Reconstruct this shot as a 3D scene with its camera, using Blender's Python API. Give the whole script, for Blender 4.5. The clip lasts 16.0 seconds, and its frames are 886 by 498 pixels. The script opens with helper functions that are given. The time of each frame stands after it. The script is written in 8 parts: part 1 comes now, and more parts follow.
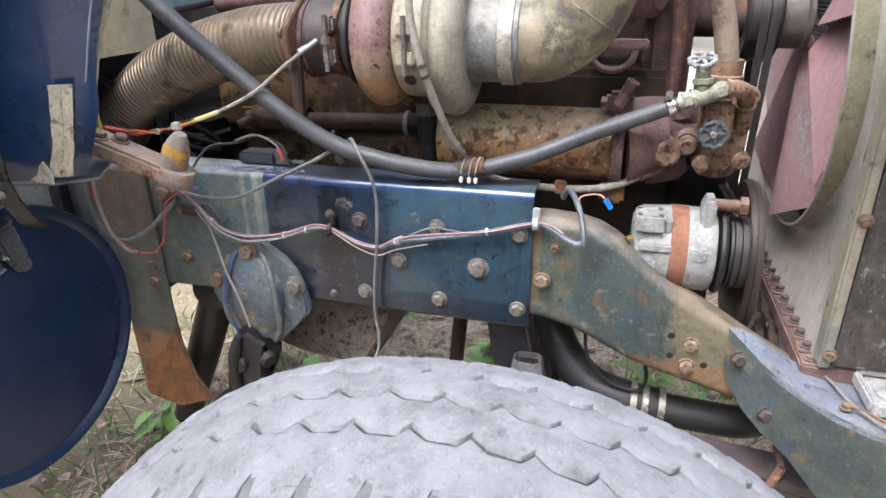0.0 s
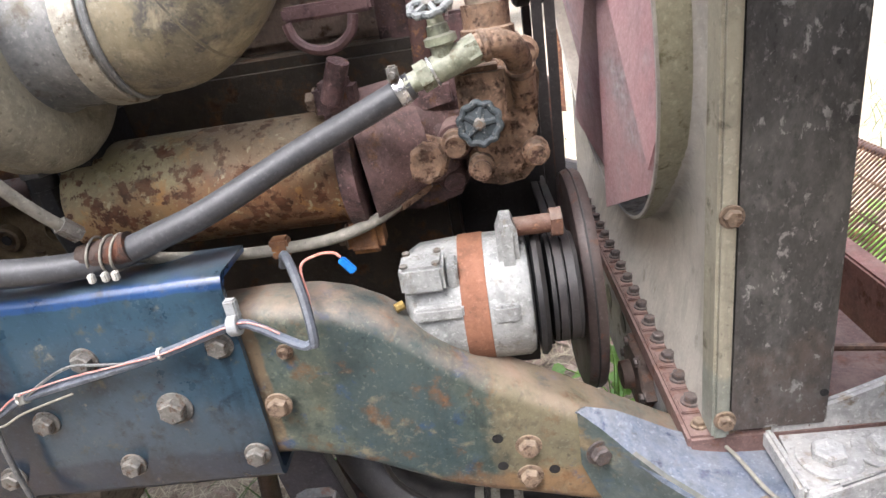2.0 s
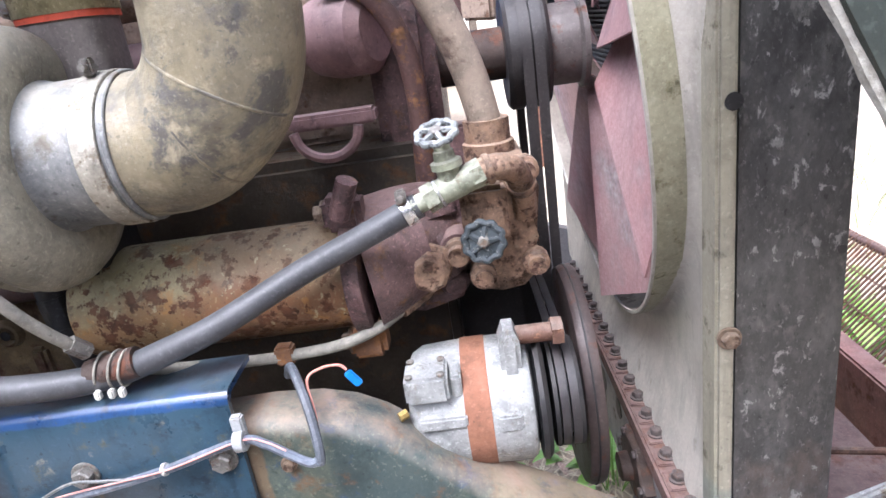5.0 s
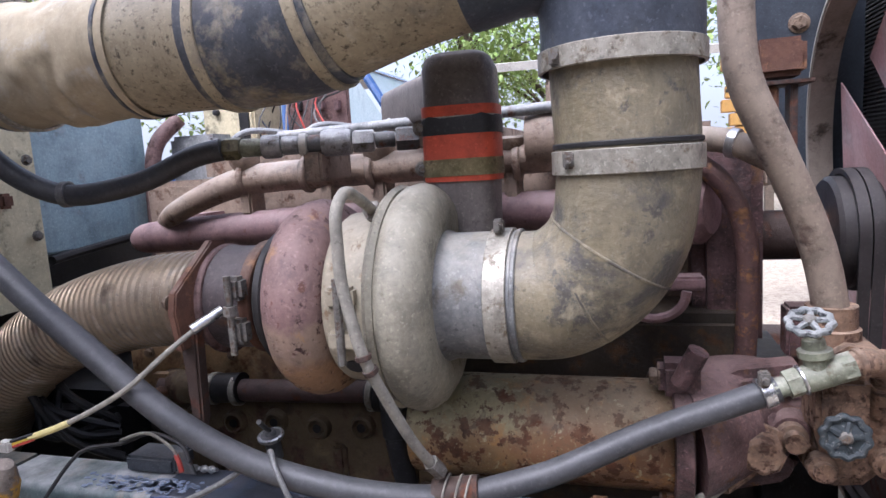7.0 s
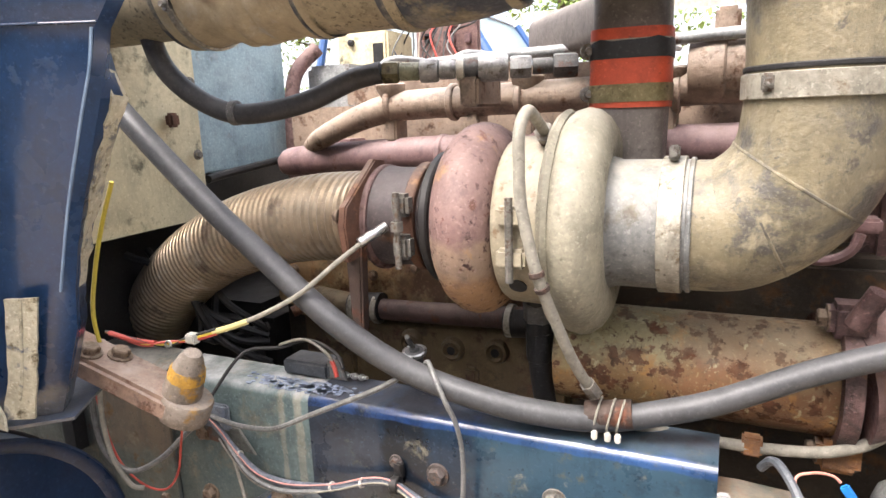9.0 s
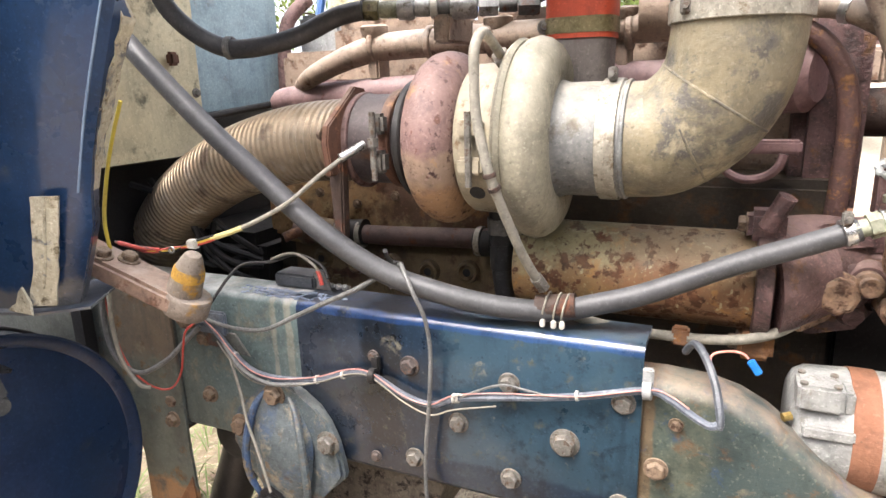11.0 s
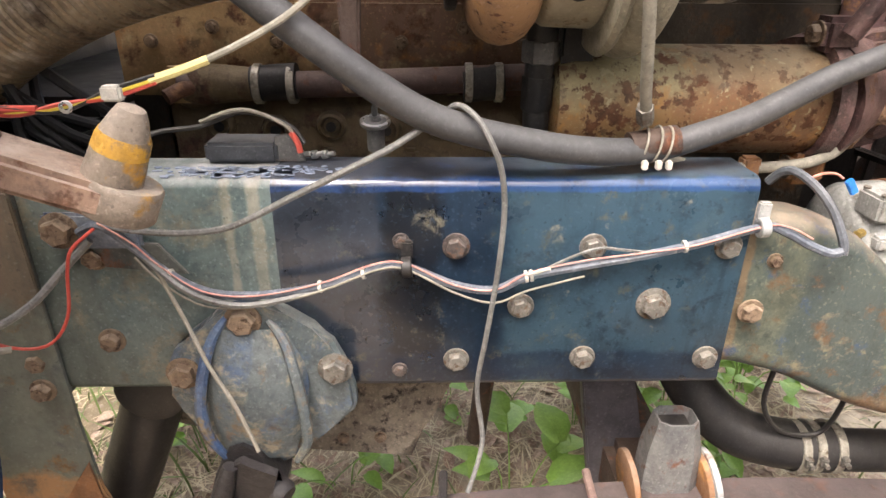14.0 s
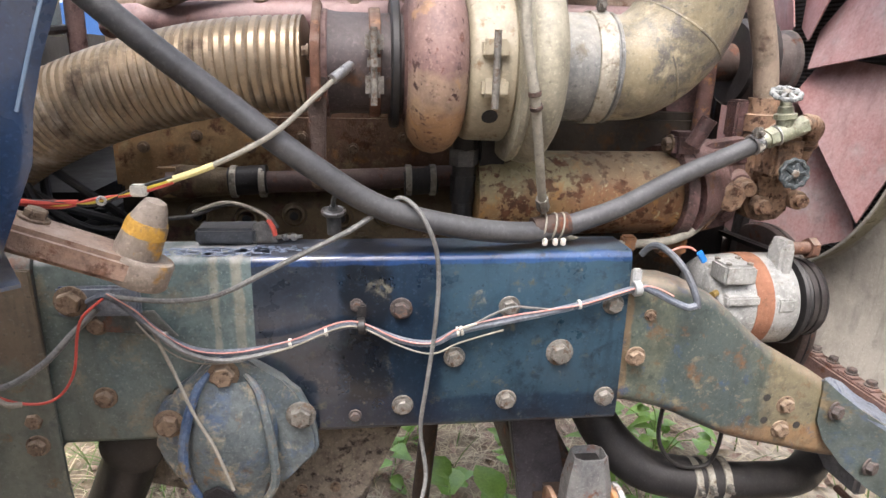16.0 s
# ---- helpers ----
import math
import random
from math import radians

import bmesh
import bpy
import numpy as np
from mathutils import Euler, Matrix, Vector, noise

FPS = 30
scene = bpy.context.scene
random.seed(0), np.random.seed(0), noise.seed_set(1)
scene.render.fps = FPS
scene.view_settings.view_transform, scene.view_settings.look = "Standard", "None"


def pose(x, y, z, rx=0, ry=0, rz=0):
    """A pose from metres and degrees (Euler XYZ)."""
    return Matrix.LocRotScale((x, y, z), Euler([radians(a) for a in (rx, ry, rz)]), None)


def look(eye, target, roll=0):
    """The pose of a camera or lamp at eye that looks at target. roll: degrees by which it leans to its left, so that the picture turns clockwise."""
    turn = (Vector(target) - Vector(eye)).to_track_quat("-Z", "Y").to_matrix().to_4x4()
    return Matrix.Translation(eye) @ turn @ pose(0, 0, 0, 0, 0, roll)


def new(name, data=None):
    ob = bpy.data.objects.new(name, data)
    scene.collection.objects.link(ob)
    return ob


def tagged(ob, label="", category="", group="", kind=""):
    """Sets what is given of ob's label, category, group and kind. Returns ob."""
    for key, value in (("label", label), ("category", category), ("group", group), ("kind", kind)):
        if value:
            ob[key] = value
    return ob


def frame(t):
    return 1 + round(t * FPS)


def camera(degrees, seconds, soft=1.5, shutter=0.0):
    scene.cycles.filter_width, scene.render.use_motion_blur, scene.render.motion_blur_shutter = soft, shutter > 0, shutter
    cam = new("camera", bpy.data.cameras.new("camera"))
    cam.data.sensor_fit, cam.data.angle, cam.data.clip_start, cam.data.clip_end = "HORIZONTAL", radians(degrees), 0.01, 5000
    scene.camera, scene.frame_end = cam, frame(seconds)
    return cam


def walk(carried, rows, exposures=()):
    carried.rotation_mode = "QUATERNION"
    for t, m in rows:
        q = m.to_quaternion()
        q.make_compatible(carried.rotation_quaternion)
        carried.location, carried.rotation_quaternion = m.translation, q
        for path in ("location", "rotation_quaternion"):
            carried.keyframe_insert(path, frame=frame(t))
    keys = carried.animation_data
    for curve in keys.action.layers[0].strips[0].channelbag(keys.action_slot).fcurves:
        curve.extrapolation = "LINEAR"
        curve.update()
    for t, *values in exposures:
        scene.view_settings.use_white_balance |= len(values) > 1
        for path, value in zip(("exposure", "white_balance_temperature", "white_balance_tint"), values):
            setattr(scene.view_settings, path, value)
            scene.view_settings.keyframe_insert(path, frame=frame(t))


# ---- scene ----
cam = camera(70.3, 16.0)
METRES, EYE, TILT, LEAN, TURN = 2.7, 1.35, -23.14, 0.61, 15.65
ROWS = [
    (0.0, 0.0, 0.0, 0.0, 0.0, 0.0, -0.0),
    (0.5, 0.0267, 0.0285, 0.0114, -4.03, 1.31, 2.22),
    (1.0, 0.0672, 0.0592, 0.0204, -6.13, 1.11, 5.59),
    (1.5, 0.0876, 0.1141, 0.0209, -8.74, -0.43, 9.34),
    (2.0, 0.1125, 0.1678, 0.0322, -9.42, -0.75, 12.86),
    (2.5, 0.1346, 0.1901, 0.0297, -8.73, -1.34, 15.15),
    (3.0, 0.1419, 0.192, 0.0394, -8.16, -0.75, 15.19),
    (5.5, 0.0992, 0.152, 0.0718, -11.91, 6.57, 11.84),
    (6.0, 0.0868, 0.1457, 0.0827, -12.14, 11.93, 10.21),
    (6.5, 0.0588, 0.1469, 0.0863, -7.77, 14.68, 7.02),
    (7.0, 0.0239, 0.1452, 0.0884, 1.71, 15.46, 2.55),
    (7.5, 0.0037, 0.1433, 0.0915, 5.69, 15.9, 0.28),
    (8.0, -0.0066, 0.1439, 0.09, 6.96, 14.32, -1.05),
    (8.5, -0.0125, 0.1427, 0.0818, 8.06, 12.04, -1.84),
    (11.0, 0.0085, 0.1086, 0.0361, 8.11, 8.55, -2.47),
    (11.5, 0.0479, 0.0582, 0.001, 8.43, 5.35, -2.55),
    (12.0, 0.0336, 0.0412, -0.0069, 9.62, 3.43, -2.79),
    (12.5, -0.049, 0.0851, -0.0015, 9.04, 2.62, -1.96),
    (13.0, -0.1144, 0.1397, 0.0119, 7.4, 0.78, -1.42),
    (13.5, -0.1296, 0.1817, 0.0293, 3.0, -0.1, 1.04),
    (14.0, -0.1472, 0.2126, 0.0335, -16.38, -2.46, 5.65),
    (14.5, -0.1675, 0.2232, 0.0464, -20.18, -1.86, 6.65),
    (15.0, -0.177, 0.2269, 0.0523, -21.36, -0.04, 6.7),
    (15.5, -0.1767, 0.2084, 0.0509, -21.88, 4.2, 7.02),
    (16.0, -0.1727, 0.1454, 0.0209, -21.84, 5.15, 6.92),
]
EXPOSURE = 2.2
walk(cam, [(t, pose(0.329, -1.124, EYE, TILT, LEAN, TURN) @ pose(METRES * x, METRES * y, METRES * z, 90 + pitch, roll, yaw)) for t, x, y, z, yaw, pitch, roll in ROWS],
     [(t, EXPOSURE + stops, kelvin, tint) for t, stops, kelvin, tint in ((0.0, -0.02, 5600, 11), (1.2, -0.02, 6000, 12), (3.0, 0.16, 5350, 11), (5.5, 0.28, 5300, 16), (6.0, -0.2, 5300, 18), (6.5, -0.45, 5300, 20), (7.0, -0.6, 5300, 18), (7.6, -0.22, 5750, 14), (8.0, -0.12, 6000, 13), (8.5, 0.25, 6200, 12), (11.0, 0.35, 6150, 11), (12.0, 0.12, 6000, 11), (12.6, 0.22, 6250, 12), (13.2, 0.6, 6500, 14), (14.0, 0.36, 6550, 12), (15.0, 0.22, 6350, 12), (16.0, 0.1, 6000, 12))])

# ---- light ----
world = bpy.data.worlds.new("sky")
scene.world = world
world.use_nodes = True
SUN_UP, SUN_AROUND = 60.0, 205.0
wn = world.node_tree.nodes
sky = wn.new("ShaderNodeTexSky")
sky.sky_type = "NISHITA"
sky.sun_disc = False
sky.sun_elevation, sky.sun_rotation = radians(SUN_UP), radians(SUN_AROUND)
sky.air_density, sky.dust_density, sky.ozone_density = 0.6, 10.0, 0.3
wn["Background"].inputs["Strength"].default_value = 0.15
haze = wn.new("ShaderNodeMix")
haze.data_type = "RGBA"
haze.inputs[0].default_value = 0.5
haze.inputs[7].default_value = (3.6, 3.6, 3.6, 1)
world.node_tree.links.new(sky.outputs["Color"], haze.inputs[6])
world.node_tree.links.new(haze.outputs[2], wn["Background"].inputs["Color"])
sun = new("sun", bpy.data.lights.new("sun", "SUN"))
sun.data.energy, sun.data.angle, sun.data.color = 0.8, radians(25), (1.0, 0.96, 0.9)
sun.matrix_world = look((0, 0, 0), (-math.sin(radians(SUN_AROUND)) * math.cos(radians(SUN_UP)), -math.cos(radians(SUN_AROUND)) * math.cos(radians(SUN_UP)), -math.sin(radians(SUN_UP))))

# ---- materials ----


def weathered(name, c1, c2, size=0.12, spots=None, amount=0.4, spot_size=0.04, rough=0.6, metal=0.0, bump=0.15, dust=None, dusting=0.5, coat=0.0, streak=1.0, soft_edge=0.09, zones=(), grime=0.38, patches=(), dust_from=-0.1, runs=0.25, spec=0.4):
    """Paint or metal of two mottled tones, with patches of other tones, ragged spots (rust, chips), run marks and dust on the faces that look up."""
    m = bpy.data.materials.new(name)
    m.use_nodes = True
    nt = m.node_tree
    n, l = nt.nodes, nt.links
    b = n["Principled BSDF"]
    co = n.new("ShaderNodeTexCoord")
    info = n.new("ShaderNodeObjectInfo")
    shift = n.new("ShaderNodeVectorMath")
    shift.operation = "MULTIPLY_ADD"
    l.new(info.outputs["Random"], shift.inputs[0])
    shift.inputs[1].default_value = (3.7, 5.1, 2.3)
    l.new(co.outputs["Object"], shift.inputs[2])
    mp = n.new("ShaderNodeMapping")
    mp.inputs["Scale"].default_value = (1, 1, streak)
    l.new(shift.outputs[0], mp.inputs[0])
    long = n.new("ShaderNodeMapping")
    long.inputs["Scale"].default_value = (1, 1, 0.1)
    l.new(shift.outputs[0], long.inputs[0])
    count = [0]

    def cloud(scale, detail, rough_=0.6, way=mp, twist=0.0):
        t = n.new("ShaderNodeTexNoise")
        t.noise_dimensions = "4D"
        count[0] += 1
        t.inputs["W"].default_value = 7.3 * count[0]
        t.inputs["Scale"].default_value, t.inputs["Detail"].default_value, t.inputs["Roughness"].default_value = scale, detail, rough_
        t.inputs["Distortion"].default_value = twist
        l.new(way.outputs[0], t.inputs["Vector"])
        return t.outputs["Fac"]

    def ramp(fac, lo, hi):
        r = n.new("ShaderNodeMapRange")
        r.inputs[1].default_value, r.inputs[2].default_value = lo, hi
        l.new(fac, r.inputs[0])
        return r.outputs[0]

    def math_(op, a, c):
        x = n.new("ShaderNodeMath")
        x.operation = op
        for k, v in ((0, a), (1, c)):
            if isinstance(v, (int, float)):
                x.inputs[k].default_value = v
            else:
                l.new(v, x.inputs[k])
        return x.outputs[0]

    def mix(fac, a, c):
        x = n.new("ShaderNodeMix")
        x.data_type = "RGBA"
        if isinstance(fac, float):
            x.inputs[0].default_value = fac
        else:
            l.new(fac, x.inputs[0])
        for k, v in ((6, a), (7, c)):
            if isinstance(v, tuple):
                x.inputs[k].default_value = (*v, 1)
            else:
                l.new(v, x.inputs[k])
        return x.outputs[2]

    big = cloud(1 / size, 6, 0.62)
    fine = cloud(1 / 0.006, 4, 0.7)
    col = mix(ramp(big, 0.4, 0.6), c1, c2)
    grain = mix(ramp(fine, 0.3, 0.75), tuple(0.62 * v for v in c1), tuple(min(1, 1.25 * v) for v in c2))
    col = mix(0.45, col, grain)
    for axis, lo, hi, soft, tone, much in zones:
        # a stain or painted-in light along a stretch of the part, with a ragged edge
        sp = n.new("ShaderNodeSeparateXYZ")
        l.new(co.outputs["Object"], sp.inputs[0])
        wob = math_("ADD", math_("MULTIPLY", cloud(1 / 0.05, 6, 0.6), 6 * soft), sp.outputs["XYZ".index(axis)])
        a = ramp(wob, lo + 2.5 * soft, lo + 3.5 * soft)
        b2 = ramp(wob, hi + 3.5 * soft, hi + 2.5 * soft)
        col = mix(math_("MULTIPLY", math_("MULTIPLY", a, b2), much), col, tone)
    for tone, wide, level, soft, much in patches:
        # scuffs and stains of another tone, broken up by a finer grain
        cut = math_("ADD", cloud(1 / wide, 7, 0.66, mp, 0.4), math_("MULTIPLY", math_("SUBTRACT", cloud(1 / 0.012, 4, 0.7), 0.5), 0.16))
        col = mix(math_("MULTIPLY", ramp(cut, level, level + soft), much), col, tone)
    # dark grime in ragged patches, run marks, and fine light and dark specks
    dirt = ramp(cloud(1 / (0.3 * size + 0.012), 9, 0.74), 0.47, 0.62)
    col = mix(math_("MULTIPLY", dirt, min(1.0, 1.15 * grime)), col, tuple(0.28 * v for v in c1))
    if runs:
        col = mix(math_("MULTIPLY", ramp(cloud(1 / 0.022, 6, 0.6, long), 0.54, 0.66), runs), col, tuple(0.35 * v for v in c1))
    col = mix(math_("MULTIPLY", ramp(cloud(1 / 0.0045, 2, 0.5), 0.60, 0.67), 0.7 * grime), col, tuple(min(1, 1.8 * v + 0.03) for v in c2))
    col = mix(math_("MULTIPLY", ramp(cloud(1 / 0.007, 3, 0.6), 0.37, 0.30), 1.3 * grime), col, tuple(0.22 * v for v in c1))
    height = math_("ADD", cloud(1 / 0.012, 7, 0.65), math_("MULTIPLY", fine, 0.35))
    rough_out = ramp(big, 0.3, 0.7)
    r = n.new("ShaderNodeMapRange")
    r.inputs[3].default_value, r.inputs[4].default_value = 0.75 * rough, min(1, 1.2 * rough)
    l.new(rough_out, r.inputs[0])
    rough_out = r.outputs[0]
    if spots:
        sp = cloud(1 / spot_size, 8, 0.68)
        edge = 0.62 - 0.25 * amount
        mask = ramp(sp, edge, edge + soft_edge)
        tone = mix(ramp(cloud(1 / 0.013, 4), 0.35, 0.65), spots, tuple(0.4 * v for v in spots))
        col = mix(mask, col, tone)
        height = math_("SUBTRACT", height, math_("MULTIPLY", mask, 0.25))
        r = n.new("ShaderNodeMix")
        r.data_type = "FLOAT"
        l.new(mask, r.inputs[0])
        l.new(rough_out, r.inputs[2])
        r.inputs[3].default_value = 0.85
        rough_out = r.outputs[0]
        if metal:
            r2 = n.new("ShaderNodeMapRange")
            r2.inputs[3].default_value, r2.inputs[4].default_value = metal, 0.0
            l.new(mask, r2.inputs[0])
            l.new(r2.outputs[0], b.inputs["Metallic"])
    if dust:
        geo = n.new("ShaderNodeNewGeometry")
        sep = n.new("ShaderNodeSeparateXYZ")
        l.new(geo.outputs["Normal"], sep.inputs[0])
        up = ramp(sep.outputs["Z"], dust_from, 0.9)
        dk = math_("MULTIPLY", math_("MULTIPLY", up, ramp(cloud(1 / 0.05, 8, 0.68), 0.36, 0.62)), dusting)
        col = mix(dk, col, dust)
        r = n.new("ShaderNodeMix")
        r.data_type = "FLOAT"
        l.new(dk, r.inputs[0])
        l.new(rough_out, r.inputs[2])
        r.inputs[3].default_value = 0.95
        rough_out = r.outputs[0]
    l.new(col, b.inputs["Base Color"])
    l.new(rough_out, b.inputs["Roughness"])
    if metal and not spots:
        b.inputs["Metallic"].default_value = metal
    b.inputs["Specular IOR Level"].default_value = spec
    b.inputs["Coat Weight"].default_value = coat
    b.inputs["Coat Roughness"].default_value = 0.12
    bu = n.new("ShaderNodeBump")
    bu.inputs["Strength"].default_value, bu.inputs["Distance"].default_value = min(1.0, bump * 1.9), 0.004
    l.new(height, bu.inputs["Height"])
    l.new(bu.outputs[0], b.inputs["Normal"])
    return m


DUST = (0.36, 0.33, 0.285)
RUST = (0.15, 0.058, 0.03)
W = weathered
m_rail = W("rail_paint", (0.08, 0.118, 0.12), (0.13, 0.163, 0.155), 0.15, (0.18, 0.14, 0.085), 0.2, 0.06, 0.4, 0, 0.1, (0.42, 0.42, 0.42), 0.85, soft_edge=0.16, dust_from=0.3, runs=0.3, grime=0.4, zones=(("X", -0.443, -0.432, 0.004, (0.3, 0.275, 0.21), 0.6), ("X", -0.412, -0.396, 0.004, (0.3, 0.275, 0.21), 0.6), ("X", -0.70, -0.60, 0.02, (0.12, 0.125, 0.1), 0.4)), patches=(((0.03, 0.052, 0.064), 0.09, 0.54, 0.16, 0.65), ((0.23, 0.19, 0.125), 0.08, 0.545, 0.1, 0.6), ((0.27, 0.27, 0.24), 0.035, 0.60, 0.1, 0.45)))
# Last zone brightens the top edge, painting the sky's gleam on the clean blue.
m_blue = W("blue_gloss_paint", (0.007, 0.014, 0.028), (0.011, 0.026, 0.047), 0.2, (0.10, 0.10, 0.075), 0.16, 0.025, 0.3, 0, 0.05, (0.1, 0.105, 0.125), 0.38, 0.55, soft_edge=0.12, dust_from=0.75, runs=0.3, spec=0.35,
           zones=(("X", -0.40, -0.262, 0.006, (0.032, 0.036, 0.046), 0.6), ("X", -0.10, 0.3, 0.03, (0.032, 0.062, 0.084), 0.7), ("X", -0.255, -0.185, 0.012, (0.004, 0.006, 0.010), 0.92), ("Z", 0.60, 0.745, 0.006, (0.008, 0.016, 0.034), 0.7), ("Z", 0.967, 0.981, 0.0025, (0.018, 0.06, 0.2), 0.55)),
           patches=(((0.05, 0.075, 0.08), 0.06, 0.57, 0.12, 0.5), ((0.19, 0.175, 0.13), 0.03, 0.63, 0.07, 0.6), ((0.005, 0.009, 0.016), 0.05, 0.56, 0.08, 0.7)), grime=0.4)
m_rear = W("rear_rail_paint", (0.06, 0.07, 0.068), (0.1, 0.108, 0.098), 0.12, RUST, 0.22, 0.06, 0.5, 0, 0.2, DUST, 0.55, patches=(((0.025, 0.035, 0.04), 0.08, 0.54, 0.12, 0.7), ((0.2, 0.15, 0.09), 0.06, 0.58, 0.1, 0.6)))
m_horn = W("horn_paint", (0.045, 0.07, 0.07), (0.10, 0.105, 0.072), 0.13, (0.17, 0.085, 0.035), 0.3, 0.05, 0.42, 0, 0.12, (0.27, 0.2, 0.15), 0.75, soft_edge=0.14, dust_from=0.15, runs=0.4,
           zones=(("X", 0.185, 0.203, 0.003, (0.15, 0.1, 0.055), 0.75), ("X", 0.28, 0.42, 0.02, (0.03, 0.048, 0.055), 0.6), ("X", 0.46, 0.60, 0.02, (0.2, 0.15, 0.075), 0.5), ("Z", 0.50, 0.655, 0.01, (0.2, 0.105, 0.045), 0.6)),
           patches=(((0.022, 0.055, 0.13), 0.05, 0.57, 0.08, 0.7), ((0.25, 0.2, 0.12), 0.04, 0.58, 0.1, 0.6), ((0.02, 0.025, 0.026), 0.05, 0.56, 0.1, 0.7)))
m_hanger = W("scraped_hanger_paint", (0.075, 0.1, 0.11), (0.13, 0.148, 0.15), 0.07, (0.27, 0.15, 0.045), 0.22, 0.06, 0.5, 0, 0.3, (0.36, 0.34, 0.29), 0.5, soft_edge=0.14, dust_from=0.2,
             patches=(((0.06, 0.1, 0.18), 0.07, 0.52, 0.1, 0.75), ((0.33, 0.285, 0.2), 0.05, 0.535, 0.08, 0.8), ((0.2, 0.12, 0.06), 0.035, 0.6, 0.06, 0.7), ((0.035, 0.045, 0.05), 0.05, 0.58, 0.1, 0.7)))
m_rust = W("rust", (0.17, 0.075, 0.04), (0.09, 0.042, 0.028), 0.06, (0.3, 0.15, 0.07), 0.35, 0.03, 0.85, 0, 0.4, DUST, 0.35)
m_rustdark = W("dark_rust", (0.065, 0.038, 0.027), (0.035, 0.025, 0.021), 0.08, RUST, 0.35, 0.04, 0.7, 0, 0.4, (0.22, 0.17, 0.13), 0.22)
m_orange = W("orange_rust", (0.3, 0.13, 0.045), (0.15, 0.085, 0.05), 0.08, (0.38, 0.17, 0.05), 0.4, 0.06, 0.9, 0, 0.3, DUST, 0.3)
m_bolt = W("bolt_steel", (0.12, 0.113, 0.1), (0.2, 0.19, 0.17), 0.02, (0.12, 0.075, 0.045), 0.4, 0.01, 0.45, 0.35, 0.25, (0.28, 0.255, 0.21), 0.5)
m_boltrust = W("rusted_bolt", (0.145, 0.1, 0.065), (0.2, 0.142, 0.095), 0.02, (0.09, 0.05, 0.03), 0.4, 0.01, 0.65, 0, 0.35, (0.36, 0.29, 0.21), 0.5)
m_boltdark = W("grimy_dark_bolt", (0.05, 0.042, 0.04), (0.09, 0.075, 0.068), 0.02, (0.13, 0.075, 0.05), 0.35, 0.01, 0.55, 0.1, 0.3, (0.2, 0.16, 0.14), 0.4)
m_cast = W("dusty_cast_alloy", (0.215, 0.197, 0.145), (0.275, 0.253, 0.19), 0.09, (0.14, 0.125, 0.09), 0.2, 0.03, 0.5, 0.0, 0.25, (0.35, 0.33, 0.27), 0.55, soft_edge=0.15, patches=(((0.1, 0.098, 0.085), 0.06, 0.55, 0.14, 0.6), ((0.34, 0.31, 0.225), 0.03, 0.58, 0.1, 0.6)))
m_alloy = W("grey_alloy_pipe", (0.14, 0.147, 0.15), (0.21, 0.21, 0.195), 0.08, (0.12, 0.105, 0.08), 0.3, 0.05, 0.45, 0.1, 0.12, (0.42, 0.39, 0.32), 0.6, patches=(((0.06, 0.062, 0.068), 0.05, 0.55, 0.12, 0.65),))
m_elbow = W("dusty_painted_pipe", (0.24, 0.203, 0.122), (0.168, 0.15, 0.108), 0.1, (0.1, 0.1, 0.1), 0.15, 0.05, 0.4, 0.0, 0.28, (0.34, 0.31, 0.25), 0.36, soft_edge=0.18, patches=(((0.05, 0.052, 0.057), 0.09, 0.505, 0.09, 0.8), ((0.06, 0.058, 0.056), 0.045, 0.6, 0.035, 0.75), ((0.38, 0.33, 0.215), 0.05, 0.545, 0.1, 0.7), ((0.12, 0.105, 0.08), 0.02, 0.57, 0.1, 0.6)))
m_duct = W("spotted_duct_paint", (0.38, 0.325, 0.215), (0.28, 0.235, 0.155), 0.09, (0.13, 0.112, 0.078), 0.3, 0.008, 0.55, 0, 0.12, (0.52, 0.48, 0.4), 0.5, patches=(((0.15, 0.14, 0.12), 0.06, 0.55, 0.12, 0.6), ((0.5, 0.45, 0.35), 0.04, 0.58, 0.1, 0.5)))
m_bootdusty = W("dusty_rubber_boot", (0.46, 0.39, 0.26), (0.37, 0.31, 0.21), 0.06, None, 0, 0.04, 0.92, 0, 0.12, (0.48, 0.44, 0.35), 0.45, patches=(((0.48, 0.46, 0.42), 0.06, 0.54, 0.12, 0.6), ((0.2, 0.17, 0.12), 0.05, 0.62, 0.1, 0.4)), grime=0.2)
m_bootdark = W("dark_blue_rubber", (0.035, 0.043, 0.06), (0.075, 0.082, 0.092), 0.07, (0.3, 0.26, 0.18), 0.25, 0.07, 0.5, 0, 0.1, (0.28, 0.26, 0.23), 0.5, patches=(((0.34, 0.3, 0.22), 0.08, 0.49, 0.12, 0.8),))
m_band = W("clamp_band_steel", (0.3, 0.28, 0.23), (0.4, 0.375, 0.31), 0.03, (0.18, 0.14, 0.09), 0.3, 0.02, 0.42, 0.35, 0.08, patches=(((0.1, 0.09, 0.08), 0.02, 0.56, 0.1, 0.7),))
m_turbine = W("purple_brown_casting", (0.145, 0.08, 0.075), (0.2, 0.125, 0.11), 0.07, (0.085, 0.042, 0.035), 0.3, 0.03, 0.65, 0, 0.25, (0.31, 0.235, 0.205), 0.5, patches=(((0.05, 0.035, 0.035), 0.05, 0.55, 0.1, 0.7),))
